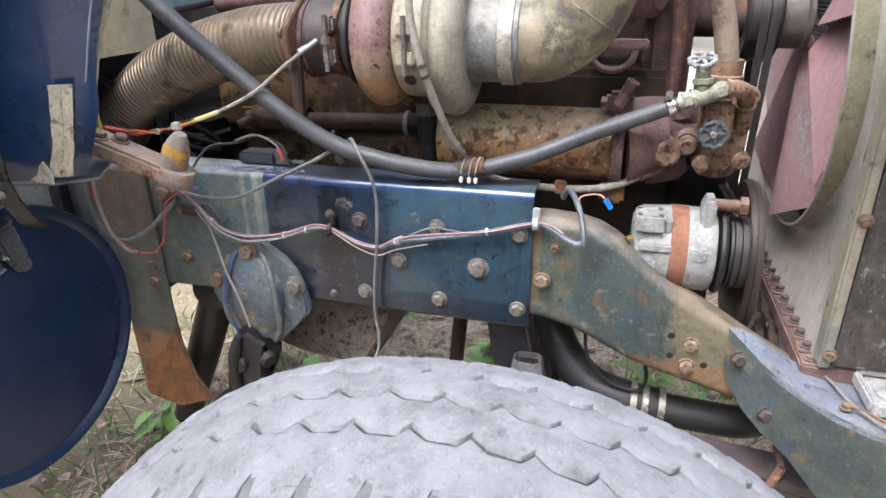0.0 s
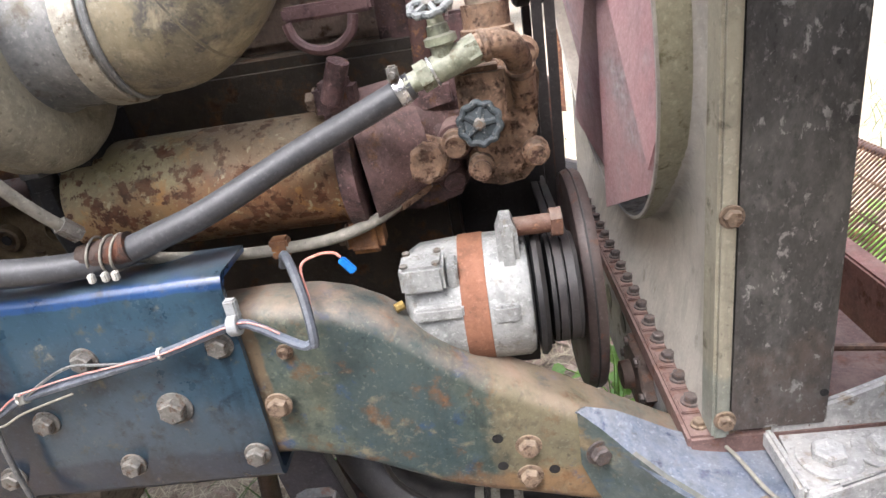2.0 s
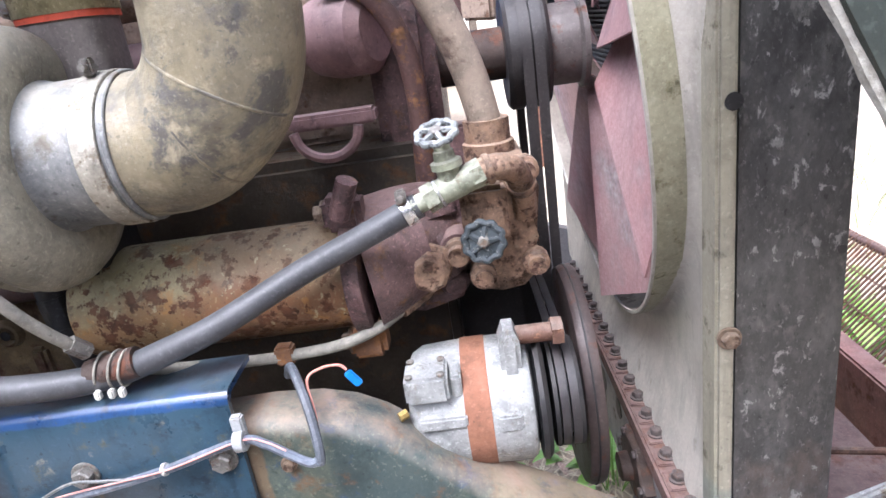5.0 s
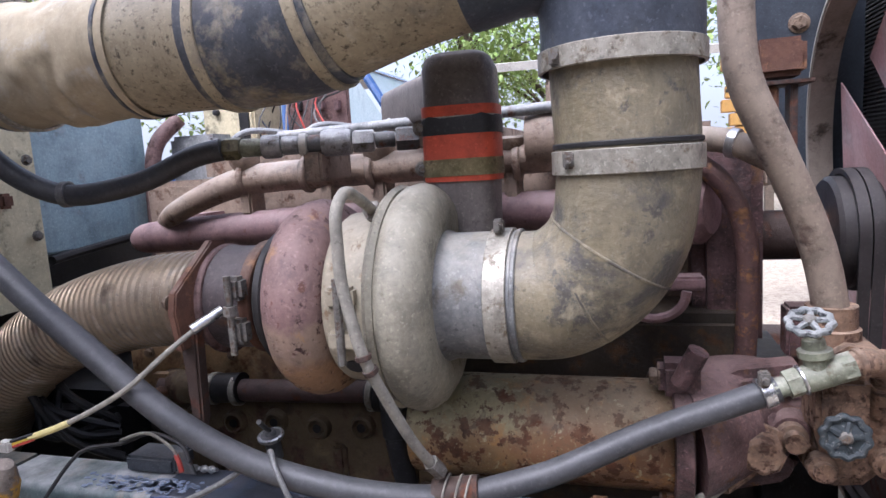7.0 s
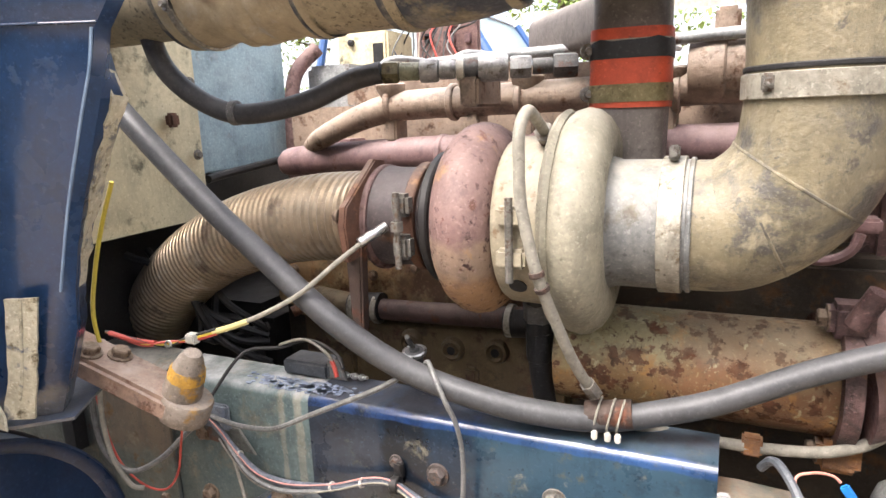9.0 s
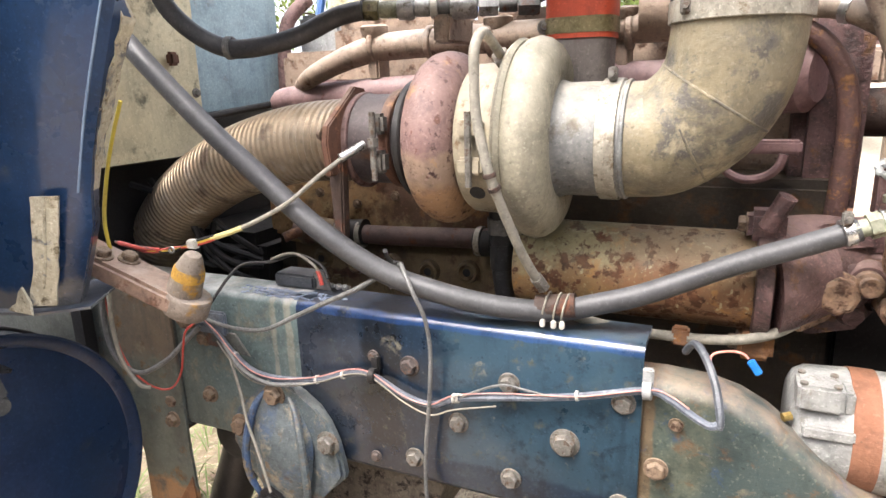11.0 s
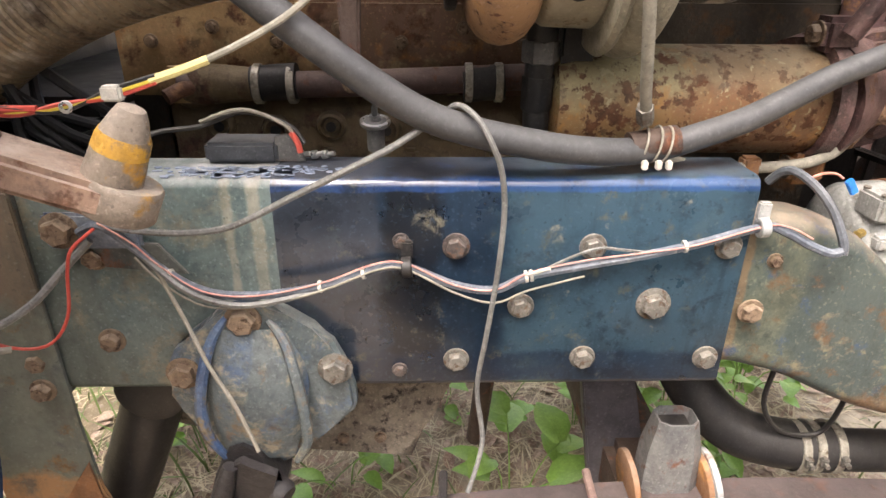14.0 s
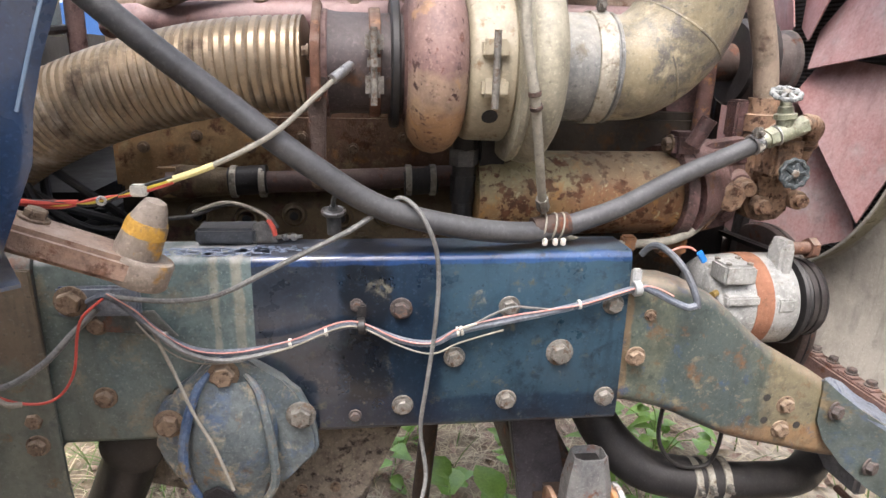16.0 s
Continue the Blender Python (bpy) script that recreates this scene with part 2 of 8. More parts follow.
m_neck = W("scorched_neck", (0.06, 0.048, 0.05), (0.095, 0.074, 0.07), 0.06, (0.14, 0.08, 0.05), 0.2, 0.04, 0.55, 0.1, 0.2, (0.2, 0.18, 0.17), 0.45)
m_turbhot = W("scaled_hot_casting", (0.165, 0.098, 0.09), (0.215, 0.138, 0.122), 0.08, (0.07, 0.034, 0.03), 0.24, 0.02, 0.55, 0, 0.25, (0.28, 0.2, 0.175), 0.45, soft_edge=0.06, zones=(("Z", 1.0, 1.19, 0.025, (0.34, 0.2, 0.085), 0.7), ("Z", 1.19, 1.24, 0.015, (0.34, 0.26, 0.17), 0.5)), patches=(((0.34, 0.19, 0.065), 0.05, 0.6, 0.05, 0.6), ((0.1, 0.035, 0.02), 0.022, 0.6, 0.03, 0.9),))
m_manifold = W("mauve_manifold", (0.26, 0.16, 0.155), (0.2, 0.122, 0.122), 0.1, RUST, 0.15, 0.03, 0.55, 0, 0.18, (0.4, 0.31, 0.3), 0.6, patches=(((0.07, 0.042, 0.042), 0.05, 0.58, 0.1, 0.7), ((0.34, 0.24, 0.23), 0.03, 0.6, 0.1, 0.5)))
m_flex = W("flexible_steel_pipe", (0.38, 0.31, 0.22), (0.26, 0.195, 0.128), 0.14, (0.1, 0.068, 0.045), 0.2, 0.1, 0.42, 0.6, 0.06, runs=0.0, patches=(((0.16, 0.11, 0.075), 0.12, 0.54, 0.16, 0.65), ((0.6, 0.55, 0.48), 0.07, 0.57, 0.12, 0.5)))
m_cooler = W("peeling_cooler_paint", (0.30, 0.262, 0.14), (0.225, 0.185, 0.09), 0.1, (0.12, 0.05, 0.022), 0.42, 0.022, 0.5, 0, 0.3, (0.36, 0.33, 0.23), 0.35, soft_edge=0.04, zones=(("Z", 0.9, 1.055, 0.022, (0.19, 0.095, 0.035), 0.8), ("X", 0.12, 0.4, 0.035, (0.155, 0.07, 0.035), 0.65), ("Z", 0.9, 0.99, 0.014, (0.085, 0.04, 0.018), 0.7)), patches=(((0.32, 0.16, 0.04), 0.04, 0.56, 0.06, 0.6), ((0.37, 0.325, 0.19), 0.02, 0.6, 0.03, 0.8), ((0.06, 0.03, 0.018), 0.025, 0.585, 0.05, 0.7)), grime=0.35, runs=0.0)
m_pump = W("purple_pump_casting", (0.085, 0.047, 0.047), (0.13, 0.075, 0.068), 0.06, (0.2, 0.105, 0.05), 0.22, 0.035, 0.45, 0, 0.5, (0.26, 0.18, 0.155), 0.5, patches=(((0.02, 0.014, 0.014), 0.04, 0.52, 0.1, 0.8), ((0.2, 0.13, 0.115), 0.025, 0.6, 0.08, 0.6)), grime=0.65)
m_pumptan = W("tan_rusty_casting", (0.27, 0.175, 0.11), (0.2, 0.115, 0.07), 0.05, (0.075, 0.034, 0.02), 0.42, 0.016, 0.5, 0, 0.5, (0.34, 0.26, 0.19), 0.55, patches=(((0.26, 0.19, 0.13), 0.025, 0.57, 0.08, 0.7), ((0.035, 0.022, 0.015), 0.035, 0.54, 0.1, 0.75)), grime=0.65)
m_block = W("rusty_block_paint", (0.36, 0.255, 0.125), (0.26, 0.15, 0.075), 0.11, (0.12, 0.05, 0.026), 0.36, 0.04, 0.7, 0, 0.35, (0.4, 0.33, 0.22), 0.5, patches=(((0.42, 0.35, 0.2), 0.07, 0.55, 0.1, 0.7), ((0.34, 0.15, 0.035), 0.05, 0.57, 0.1, 0.7), ((0.05, 0.035, 0.025), 0.05, 0.58, 0.1, 0.7)), zones=(("X", -0.36, 0.2, 0.03, (0.11, 0.06, 0.052), 0.8),))
# Oily tone, darkened further to carry the shade deep in the engine bay.
m_blockdark = W("oily_block_in_shade", (0.042, 0.032, 0.022), (0.02, 0.017, 0.013), 0.08, (0.1, 0.052, 0.022), 0.34, 0.05, 0.45, 0, 0.4, (0.18, 0.14, 0.09), 0.35, patches=(((0.13, 0.085, 0.04), 0.06, 0.58, 0.1, 0.5),))
m_head = W("dusty_head_casting", (0.33, 0.25, 0.185), (0.245, 0.18, 0.135), 0.07, (0.15, 0.08, 0.045), 0.3, 0.03, 0.6, 0, 0.3, (0.46, 0.42, 0.37), 0.65, patches=(((0.06, 0.05, 0.047), 0.05, 0.56, 0.1, 0.75), ((0.2, 0.1, 0.045), 0.05, 0.58, 0.1, 0.6)))
m_hose = W("black_heater_hose", (0.042, 0.043, 0.046), (0.068, 0.068, 0.07), 0.05, None, 0, 0.03, 0.45, 0, 0.05, (0.14, 0.14, 0.14), 0.3, grime=0.25, runs=0.0, patches=(((0.13, 0.13, 0.13), 0.03, 0.61, 0.12, 0.5),))
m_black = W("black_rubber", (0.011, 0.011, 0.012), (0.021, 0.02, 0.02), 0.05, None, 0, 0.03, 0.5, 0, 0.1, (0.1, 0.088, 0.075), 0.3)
m_belt = W("worn_belt_rubber", (0.018, 0.016, 0.016), (0.034, 0.03, 0.029), 0.05, None, 0, 0.03, 0.5, 0, 0.08, (0.1, 0.085, 0.075), 0.3)
m_valve = W("green_bronze_valve", (0.2, 0.215, 0.14), (0.3, 0.31, 0.235), 0.03, (0.14, 0.12, 0.07), 0.3, 0.02, 0.5, 0.15, 0.25, DUST, 0.5)
m_wheel = W("dusty_pale_handwheel", (0.16, 0.175, 0.175), (0.26, 0.275, 0.265), 0.02, (0.03, 0.035, 0.042), 0.4, 0.01, 0.55, 0, 0.3, (0.38, 0.37, 0.35), 0.5)
m_alt = W("oxidised_alternator_alloy", (0.26, 0.265, 0.258), (0.33, 0.33, 0.313), 0.05, (0.27, 0.25, 0.21), 0.25, 0.02, 0.42, 0.1, 0.25, patches=(((0.15, 0.15, 0.14), 0.035, 0.58, 0.1, 0.55),), runs=0.2, grime=0.4)
m_altband = W("rusted_stator_band", (0.25, 0.115, 0.065), (0.18, 0.08, 0.045), 0.04, None, 0, 0.02, 0.8, 0, 0.3)
m_shroud = W("beige_shroud_paint", (0.45, 0.42, 0.36), (0.37, 0.345, 0.3), 0.2, (0.27, 0.25, 0.2), 0.12, 0.05, 0.4, 0, 0.05, None, 0, 0.0, soft_edge=0.2, grime=0.25, runs=0.35, patches=(((0.24, 0.22, 0.19), 0.2, 0.55, 0.14, 0.5),))
m_shroudin = W("shroud_inside", (0.36, 0.31, 0.255), (0.22, 0.19, 0.15), 0.15, (0.12, 0.095, 0.07), 0.2, 0.06, 0.55, 0, 0.1)
m_sidepan = W("black_spattered_panel", (0.036, 0.035, 0.034), (0.065, 0.063, 0.06), 0.1, (0.15, 0.145, 0.13), 0.34, 0.016, 0.45, 0, 0.12, soft_edge=0.15, streak=0.6, zones=(("Z", 0.6, 0.80, 0.03, (0.1, 0.075, 0.06), 0.6),), patches=(((0.11, 0.108, 0.1), 0.05, 0.5, 0.12, 0.6), ((0.3, 0.295, 0.28), 0.014, 0.585, 0.05, 0.7)), runs=0.0, grime=0.5)
m_fan = W("faded_red_fan_paint", (0.36, 0.17, 0.165), (0.44, 0.31, 0.305), 0.12, (0.46, 0.43, 0.43), 0.4, 0.12, 0.45, 0, 0.06, soft_edge=0.2, grime=0.15)
m_core = W("radiator_core", (0.03, 0.03, 0.03), (0.06, 0.056, 0.052), 0.03, None, 0, 0.02, 0.5, 0.3, 0.3)
m_crossr = W("brown_rusted_channel", (0.12, 0.07, 0.06), (0.17, 0.105, 0.09), 0.08, RUST, 0.35, 0.04, 0.75, 0, 0.25, (0.26, 0.19, 0.165), 0.5)
m_greysteel = W("grey_painted_steel", (0.24, 0.255, 0.265), (0.34, 0.345, 0.335), 0.1, RUST, 0.18, 0.05, 0.45, 0.1, 0.12, (0.46, 0.445, 0.4), 0.5, patches=(((0.08, 0.085, 0.09), 0.06, 0.55, 0.12, 0.65),))
m_stub = W("grimy_grey_socket", (0.09, 0.095, 0.1), (0.15, 0.147, 0.14), 0.06, RUST, 0.22, 0.04, 0.55, 0, 0.25, (0.24, 0.22, 0.2), 0.4)
m_flange = W("worn_blue_flange", (0.11, 0.14, 0.2), (0.22, 0.24, 0.265), 0.06, (0.025, 0.05, 0.13), 0.25, 0.04, 0.35, 0.1, 0.18, (0.24, 0.235, 0.235), 0.45, patches=(((0.04, 0.036, 0.035), 0.04, 0.57, 0.1, 0.65), ((0.18, 0.1, 0.055), 0.05, 0.61, 0.08, 0.5), ((0.32, 0.33, 0.35), 0.02, 0.62, 0.07, 0.6)))
m_cab = W("dark_blue_cab_paint", (0.011, 0.029, 0.073), (0.016, 0.041, 0.1), 0.25, (0.06, 0.08, 0.11), 0.08, 0.05, 0.27, 0, 0.03, (0.05, 0.09, 0.17), 0.4, 0.45, soft_edge=0.16, grime=0.3, dust_from=0.2, runs=0.2, patches=(((0.035, 0.05, 0.075), 0.09, 0.58, 0.16, 0.5), ((0.3, 0.31, 0.3), 0.012, 0.68, 0.05, 0.5)), zones=(("Z", 1.0, 1.062, 0.012, (0.17, 0.155, 0.125), 0.6),))
m_tank = W("dark_blue_tank_paint", (0.009, 0.021, 0.054), (0.013, 0.031, 0.078), 0.3, (0.05, 0.06, 0.07), 0.05, 0.06, 0.3, 0, 0.03, (0.06, 0.08, 0.1), 0.4, 0.25, grime=0.25, runs=0.15, spec=0.3, patches=(((0.3, 0.31, 0.3), 0.008, 0.72, 0.04, 0.6),))
m_trim = W("peeling_cream_trim", (0.42, 0.38, 0.27), (0.5, 0.46, 0.35), 0.04, (0.2, 0.16, 0.09), 0.3, 0.02, 0.55, 0.0, 0.25, patches=(((0.03, 0.055, 0.11), 0.03, 0.55, 0.08, 0.75), ((0.6, 0.58, 0.5), 0.02, 0.6, 0.08, 0.6)))
m_fwbeige = W("beige_firewall", (0.64, 0.57, 0.37), (0.55, 0.49, 0.32), 0.2, (0.24, 0.22, 0.15), 0.2, 0.06, 0.5, 0, 0.06, grime=0.3, patches=(((0.2, 0.15, 0.08), 0.05, 0.6, 0.1, 0.6),))
m_fwblue = W("pale_blue_panel", (0.24, 0.34, 0.38), (0.33, 0.42, 0.44), 0.15, (0.34, 0.39, 0.4), 0.2, 0.05, 0.45, 0, 0.06, grime=0.3)
m_olive = W("dark_olive_hood", (0.014, 0.019, 0.014), (0.022, 0.027, 0.021), 0.2, (0.045, 0.047, 0.038), 0.14, 0.05, 0.5, 0, 0.1, grime=0.4, patches=(((0.045, 0.048, 0.04), 0.06, 0.56, 0.12, 0.5),))
m_fray = W("frayed_edge_cord", (0.4, 0.385, 0.34), (0.26, 0.245, 0.205), 0.01, None, 0, 0.02, 0.95, 0, 0.5)
m_tyre = W("dusty_white_rubber", (0.158, 0.159, 0.166), (0.118, 0.119, 0.125), 0.06, (0.085, 0.085, 0.088), 0.3, 0.014, 0.85, 0, 0.4, (0.205, 0.206, 0.213), 0.45, soft_edge=0.16, grime=0.4, runs=0.0, patches=(((0.075, 0.076, 0.082), 0.05, 0.56, 0.14, 0.5), ((0.23, 0.23, 0.235), 0.02, 0.6, 0.08, 0.5)))
m_groove = W("dusty_groove_rubber", (0.075, 0.074, 0.075), (0.105, 0.104, 0.105), 0.04, None, 0, 0.02, 0.85, 0, 0.3, grime=0.2, runs=0.0)
m_wood = W("weathered_arm_steel", (0.3, 0.205, 0.15), (0.22, 0.14, 0.1), 0.07, (0.15, 0.07, 0.04), 0.3, 0.03, 0.75, 0, 0.3, (0.43, 0.36, 0.3), 0.65, patches=(((0.08, 0.055, 0.042), 0.04, 0.56, 0.1, 0.7),))
m_cone = W("grimy_mount_rubber", (0.17, 0.135, 0.105), (0.24, 0.2, 0.16), 0.04, (0.42, 0.22, 0.03), 0.2, 0.05, 0.75, 0, 0.25, (0.38, 0.33, 0.28), 0.55)
m_braid = W("pale_braided_sleeve", (0.3, 0.28, 0.23), (0.21, 0.195, 0.16), 0.02, None, 0, 0.02, 0.7, 0, 0.3)
m_grey = W("grey_cable", (0.1, 0.1, 0.097), (0.17, 0.168, 0.158), 0.03, None, 0, 0.02, 0.5, 0, 0.1)
m_loom = W("bluegrey_loom", (0.075, 0.09, 0.115), (0.15, 0.162, 0.185), 0.03, None, 0, 0.02, 0.45, 0, 0.1, patches=(((0.33, 0.32, 0.3), 0.02, 0.6, 0.08, 0.6),))
m_redwire = W("red_wire", (0.5, 0.06, 0.04), (0.42, 0.08, 0.06), 0.03, None, 0, 0.02, 0.4, 0, 0.03, grime=0.2)
m_yellow = W("yellow_wire", (0.65, 0.52, 0.05), (0.55, 0.43, 0.08), 0.03, None, 0, 0.02, 0.4, 0, 0.03, grime=0.2)
m_white = W("white_plastic", (0.58, 0.56, 0.5), (0.48, 0.46, 0.41), 0.03, None, 0, 0.02, 0.45, 0, 0.03, grime=0.35)
m_blueplug = W("blue_plastic", (0.02, 0.16, 0.5), (0.03, 0.2, 0.55), 0.03, None, 0, 0.02, 0.4, 0, 0.03, grime=0.1)
m_orangeboot = W("orange_silicone", (0.5, 0.075, 0.03), (0.4, 0.06, 0.025), 0.05, (0.07, 0.05, 0.045), 0.14, 0.04, 0.5, 0, 0.05, grime=0.35)
m_stack = W("dark_dusty_pipe", (0.1, 0.087, 0.078), (0.145, 0.125, 0.113), 0.09, None, 0, 0.03, 0.5, 0, 0.15, (0.36, 0.32, 0.28), 0.7, dust_from=0.1)
m_tanhose = W("dusty_tan_hose", (0.31, 0.25, 0.19), (0.24, 0.19, 0.145), 0.05, (0.15, 0.105, 0.08), 0.2, 0.05, 0.65, 0, 0.1, (0.42, 0.37, 0.31), 0.5)
# X zones paint sunlit ground ahead and shaded, grassy ground behind into the soil.
m_ground = W("soil_with_sun_and_shade", (0.27, 0.2, 0.135), (0.4, 0.32, 0.23), 0.2, (0.4, 0.33, 0.24), 0.4, 0.03, 0.95, 0, 0.9, runs=0.0, zones=(("X", 0.95, 300.0, 0.1, (0.5, 0.44, 0.34), 0.7), ("X", -300.0, -1.0, 0.15, (0.15, 0.12, 0.065), 0.75)))
m_grass = W("grass", (0.09, 0.14, 0.03), (0.15, 0.19, 0.06), 0.3, None, 0, 0.1, 0.6, 0, 0.0, grime=0.0, runs=0.0)
m_straw = W("dry_grass", (0.6, 0.52, 0.36), (0.46, 0.37, 0.23), 0.2, None, 0, 0.1, 0.8, 0, 0.0, grime=0.0, runs=0.0)
m_leaf = W("green_leaf", (0.17, 0.32, 0.05), (0.26, 0.42, 0.09), 0.1, None, 0, 0.1, 0.4, 0, 0.1, grime=0.1, runs=0.0)
# Brighter copy of the leaf colour, with strong sunlight painted in.
m_treeleaf = W("tree_leaf_painted_sun", (0.24, 0.36, 0.09), (0.34, 0.44, 0.14), 0.3, None, 0, 0.1, 0.5, 0, 0.0, grime=0.1, runs=0.0)
m_dead = W("dead_leaf", (0.22, 0.12, 0.075), (0.48, 0.38, 0.29), 0.05, None, 0, 0.05, 0.8, 0, 0.1, runs=0.0)
m_bark = W("bark", (0.09, 0.07, 0.05), (0.14, 0.11, 0.08), 0.1, None, 0, 0.1, 0.95, 0, 0.8)
m_chrome = W("bright_steel", (0.5, 0.5, 0.49), (0.62, 0.615, 0.6), 0.02, None, 0, 0.02, 0.3, 0.85, 0.05, grime=0.35)
m_brass = W("dull_brass", (0.42, 0.3, 0.1), (0.35, 0.25, 0.085), 0.02, None, 0, 0.02, 0.4, 0.7, 0.1)

# ---- shape helpers ----


def part(name, bm, material, parent=None, label="", angle=38, data=None):
    """Links a bmesh as one mesh object; under a thing or a part where one is given."""
    if data is None:
        bmesh.ops.recalc_face_normals(bm, faces=bm.faces)
        data = bpy.data.meshes.new(name)
        bm.to_mesh(data)
        bm.free()
        data.materials.append(material)
        data.polygons.foreach_set("use_smooth", [True] * len(data.polygons))
        data.set_sharp_from_angle(angle=radians(angle))
    ob = new(name, data)
    if parent is not None:
        ob.parent = parent
        if parent.type == "EMPTY":
            ob.matrix_parent_inverse = Matrix.Translation(-parent.location)
    if label:
        ob["label"] = label
    return ob


def thing(name, at, label, category, group="", kind=""):
    ob = new(name)
    ob.location = at
    ob.empty_display_size = 0.05
    return tagged(ob, label, category, group, kind)


def box(lo, hi, bevel=0.0, bm=None, m=None):
    bm = bm or bmesh.new()
    c, s = [(a + b) / 2 for a, b in zip(lo, hi)], [b - a for a, b in zip(lo, hi)]
    mat = Matrix.LocRotScale(c, None, s)
    g = bmesh.ops.create_cube(bm, size=1, matrix=(m @ mat) if m else mat)
    if bevel:
        es = list({e for v in g["verts"] for e in v.link_edges})
        bmesh.ops.bevel(bm, geom=es, offset=bevel, segments=2, affect="EDGES", clamp_overlap=True)
    return bm


def smooth_path(pts, per=6, closed=False):
    p = [Vector(q) for q in pts]
    if len(p) < 3:
        return [p[0].lerp(p[-1], k / per) for k in range(per + 1)]
    out = []
    n = len(p)
    for i in range(n if closed else n - 1):
        if closed:
            a, b, c, d = p[i - 1], p[i], p[(i + 1) % n], p[(i + 2) % n]
        else:
            a, b, c, d = p[max(i - 1, 0)], p[i], p[i + 1], p[min(i + 2, n - 1)]
        for k in range(per):
            t = k / per
            out.append(0.5 * (2 * b + (c - a) * t + (2 * a - 5 * b + 4 * c - d) * t * t + (3 * b - a - 3 * c + d) * t ** 3))
    if not closed:
        out.append(p[-1])
    return out


def tube(pts, r, seg=12, per=6, bm=None, closed=False, flat=None, caps=True, ribs=0.0, square=1.0):
    """A pipe along a smooth path; r is one radius, or one for each point; flat squeezes it across; ribs gives corrugation depth; square below 1 makes the section boxy."""
    bm = bm or bmesh.new()
    path = smooth_path(pts, per, closed)
    n = len(path)
    if isinstance(r, (int, float)):
        rs = [r] * n
    else:
        rs = [np.interp(k * (len(r) - 1) / (n - 1), range(len(r)), r) for k in range(n)]
    tangents = [((path[(k + 1) % n] if closed else path[min(k + 1, n - 1)]) - (path[k - 1] if (closed or k) else path[0])).normalized() for k in range(n)]
    up = Vector((0, 0, 1)) if abs(tangents[0].z) < 0.9 else Vector((0, 1, 0))
    rings = []
    for k in range(n):
        t = tangents[k]
        up = (up - t * up.dot(t)).normalized()
        side = t.cross(up)
        rr = rs[k] + (ribs if (k % 4 == 0 if ribs < 0 else k % 2) else 0)
        ring = []
        for j in range(seg):
            a = 2 * math.pi * j / seg
            u, s = math.copysign(abs(math.cos(a)) ** square, math.cos(a)), math.copysign(abs(math.sin(a)) ** square, math.sin(a))
            ring.append(bm.verts.new(path[k] + up * u * rr * (flat if flat else 1) + side * s * rr))
        rings.append(ring)
    for k in range(n if closed else n - 1):
        a, b = rings[k], rings[(k + 1) % n]
        for j in range(seg):
            bm.faces.new((a[j], a[(j + 1) % seg], b[(j + 1) % seg], b[j]))
    if caps and not closed:
        bm.faces.new(rings[0][::-1])
        bm.faces.new(rings[-1])
    return bm


def lathe(profile, at, axis=(1, 0, 0), seg=32, bm=None, loop=False):
    """Turns a profile of (along, radius) round an axis through the point at. loop closes it into a ring."""
    bm = bm or bmesh.new()
    q = Vector((0, 0, 1)).rotation_difference(Vector(axis).normalized())
    rings = []
    for h, r in profile:
        rings.append([bm.verts.new(Vector(at) + q @ Vector((r * math.cos(2 * math.pi * j / seg), r * math.sin(2 * math.pi * j / seg), h))) for j in range(seg)])
    pairs = list(zip(rings, rings[1:])) + ([(rings[-1], rings[0])] if loop else [])
    for a, b in pairs:
        for j in range(seg):
            bm.faces.new((a[j], a[(j + 1) % seg], b[(j + 1) % seg], b[j]))
    if not loop:
        bm.faces.new(rings[0][::-1])
        bm.faces.new(rings[-1])
    return bm


def ring(at, axis, r_out, r_in, thick, seg=40, bm=None):
    h = thick / 2
    e = min(thick, r_out - r_in) * 0.2
    return lathe([(-h, r_in), (-h, r_out - e), (-h + e, r_out), (h - e, r_out), (h, r_out - e), (h, r_in)], at, axis, seg, bm, True)


def plate(poly, y0, y1, bevel=0.002, bm=None, rounds=0):
    """A flat plate from an outline in x and z, between two depths y."""
    bm = bm or bmesh.new()
    a = [bm.verts.new((x, y0, z)) for x, z in poly]
    b = [bm.verts.new((x, y1, z)) for x, z in poly]
    n = len(poly)
    faces = [bm.faces.new(a), bm.faces.new(b[::-1])]
    for j in range(n):
        faces.append(bm.faces.new((a[j], b[j], b[(j + 1) % n], a[(j + 1) % n])))
    if bevel:
        es = list({e for f in faces[:2] for e in f.edges})
        bmesh.ops.bevel(bm, geom=es, offset=bevel, segments=2, affect="EDGES", clamp_overlap=True)
    return bm


def sheet_strip(left, right, thick, bm=None):
    """A bent sheet between two edge lines of equally many points."""
    bm = bm or bmesh.new()
    L, R = [Vector(p) for p in left], [Vector(p) for p in right]
    rows = []
    n = len(L)
    for k in range(n):
        t = (L[min(k + 1, n - 1)] - L[max(k - 1, 0)]).normalized()
        nor = t.cross(R[k] - L[k]).normalized() * thick
        rows.append([bm.verts.new(p) for p in (L[k], R[k], R[k] + nor, L[k] + nor)])
    for a, b in zip(rows, rows[1:]):
        for j in range(4):
            bm.faces.new((a[j], a[(j + 1) % 4], b[(j + 1) % 4], b[j]))
    bm.faces.new(rows[0][::-1])
    bm.faces.new(rows[-1])
    return bm


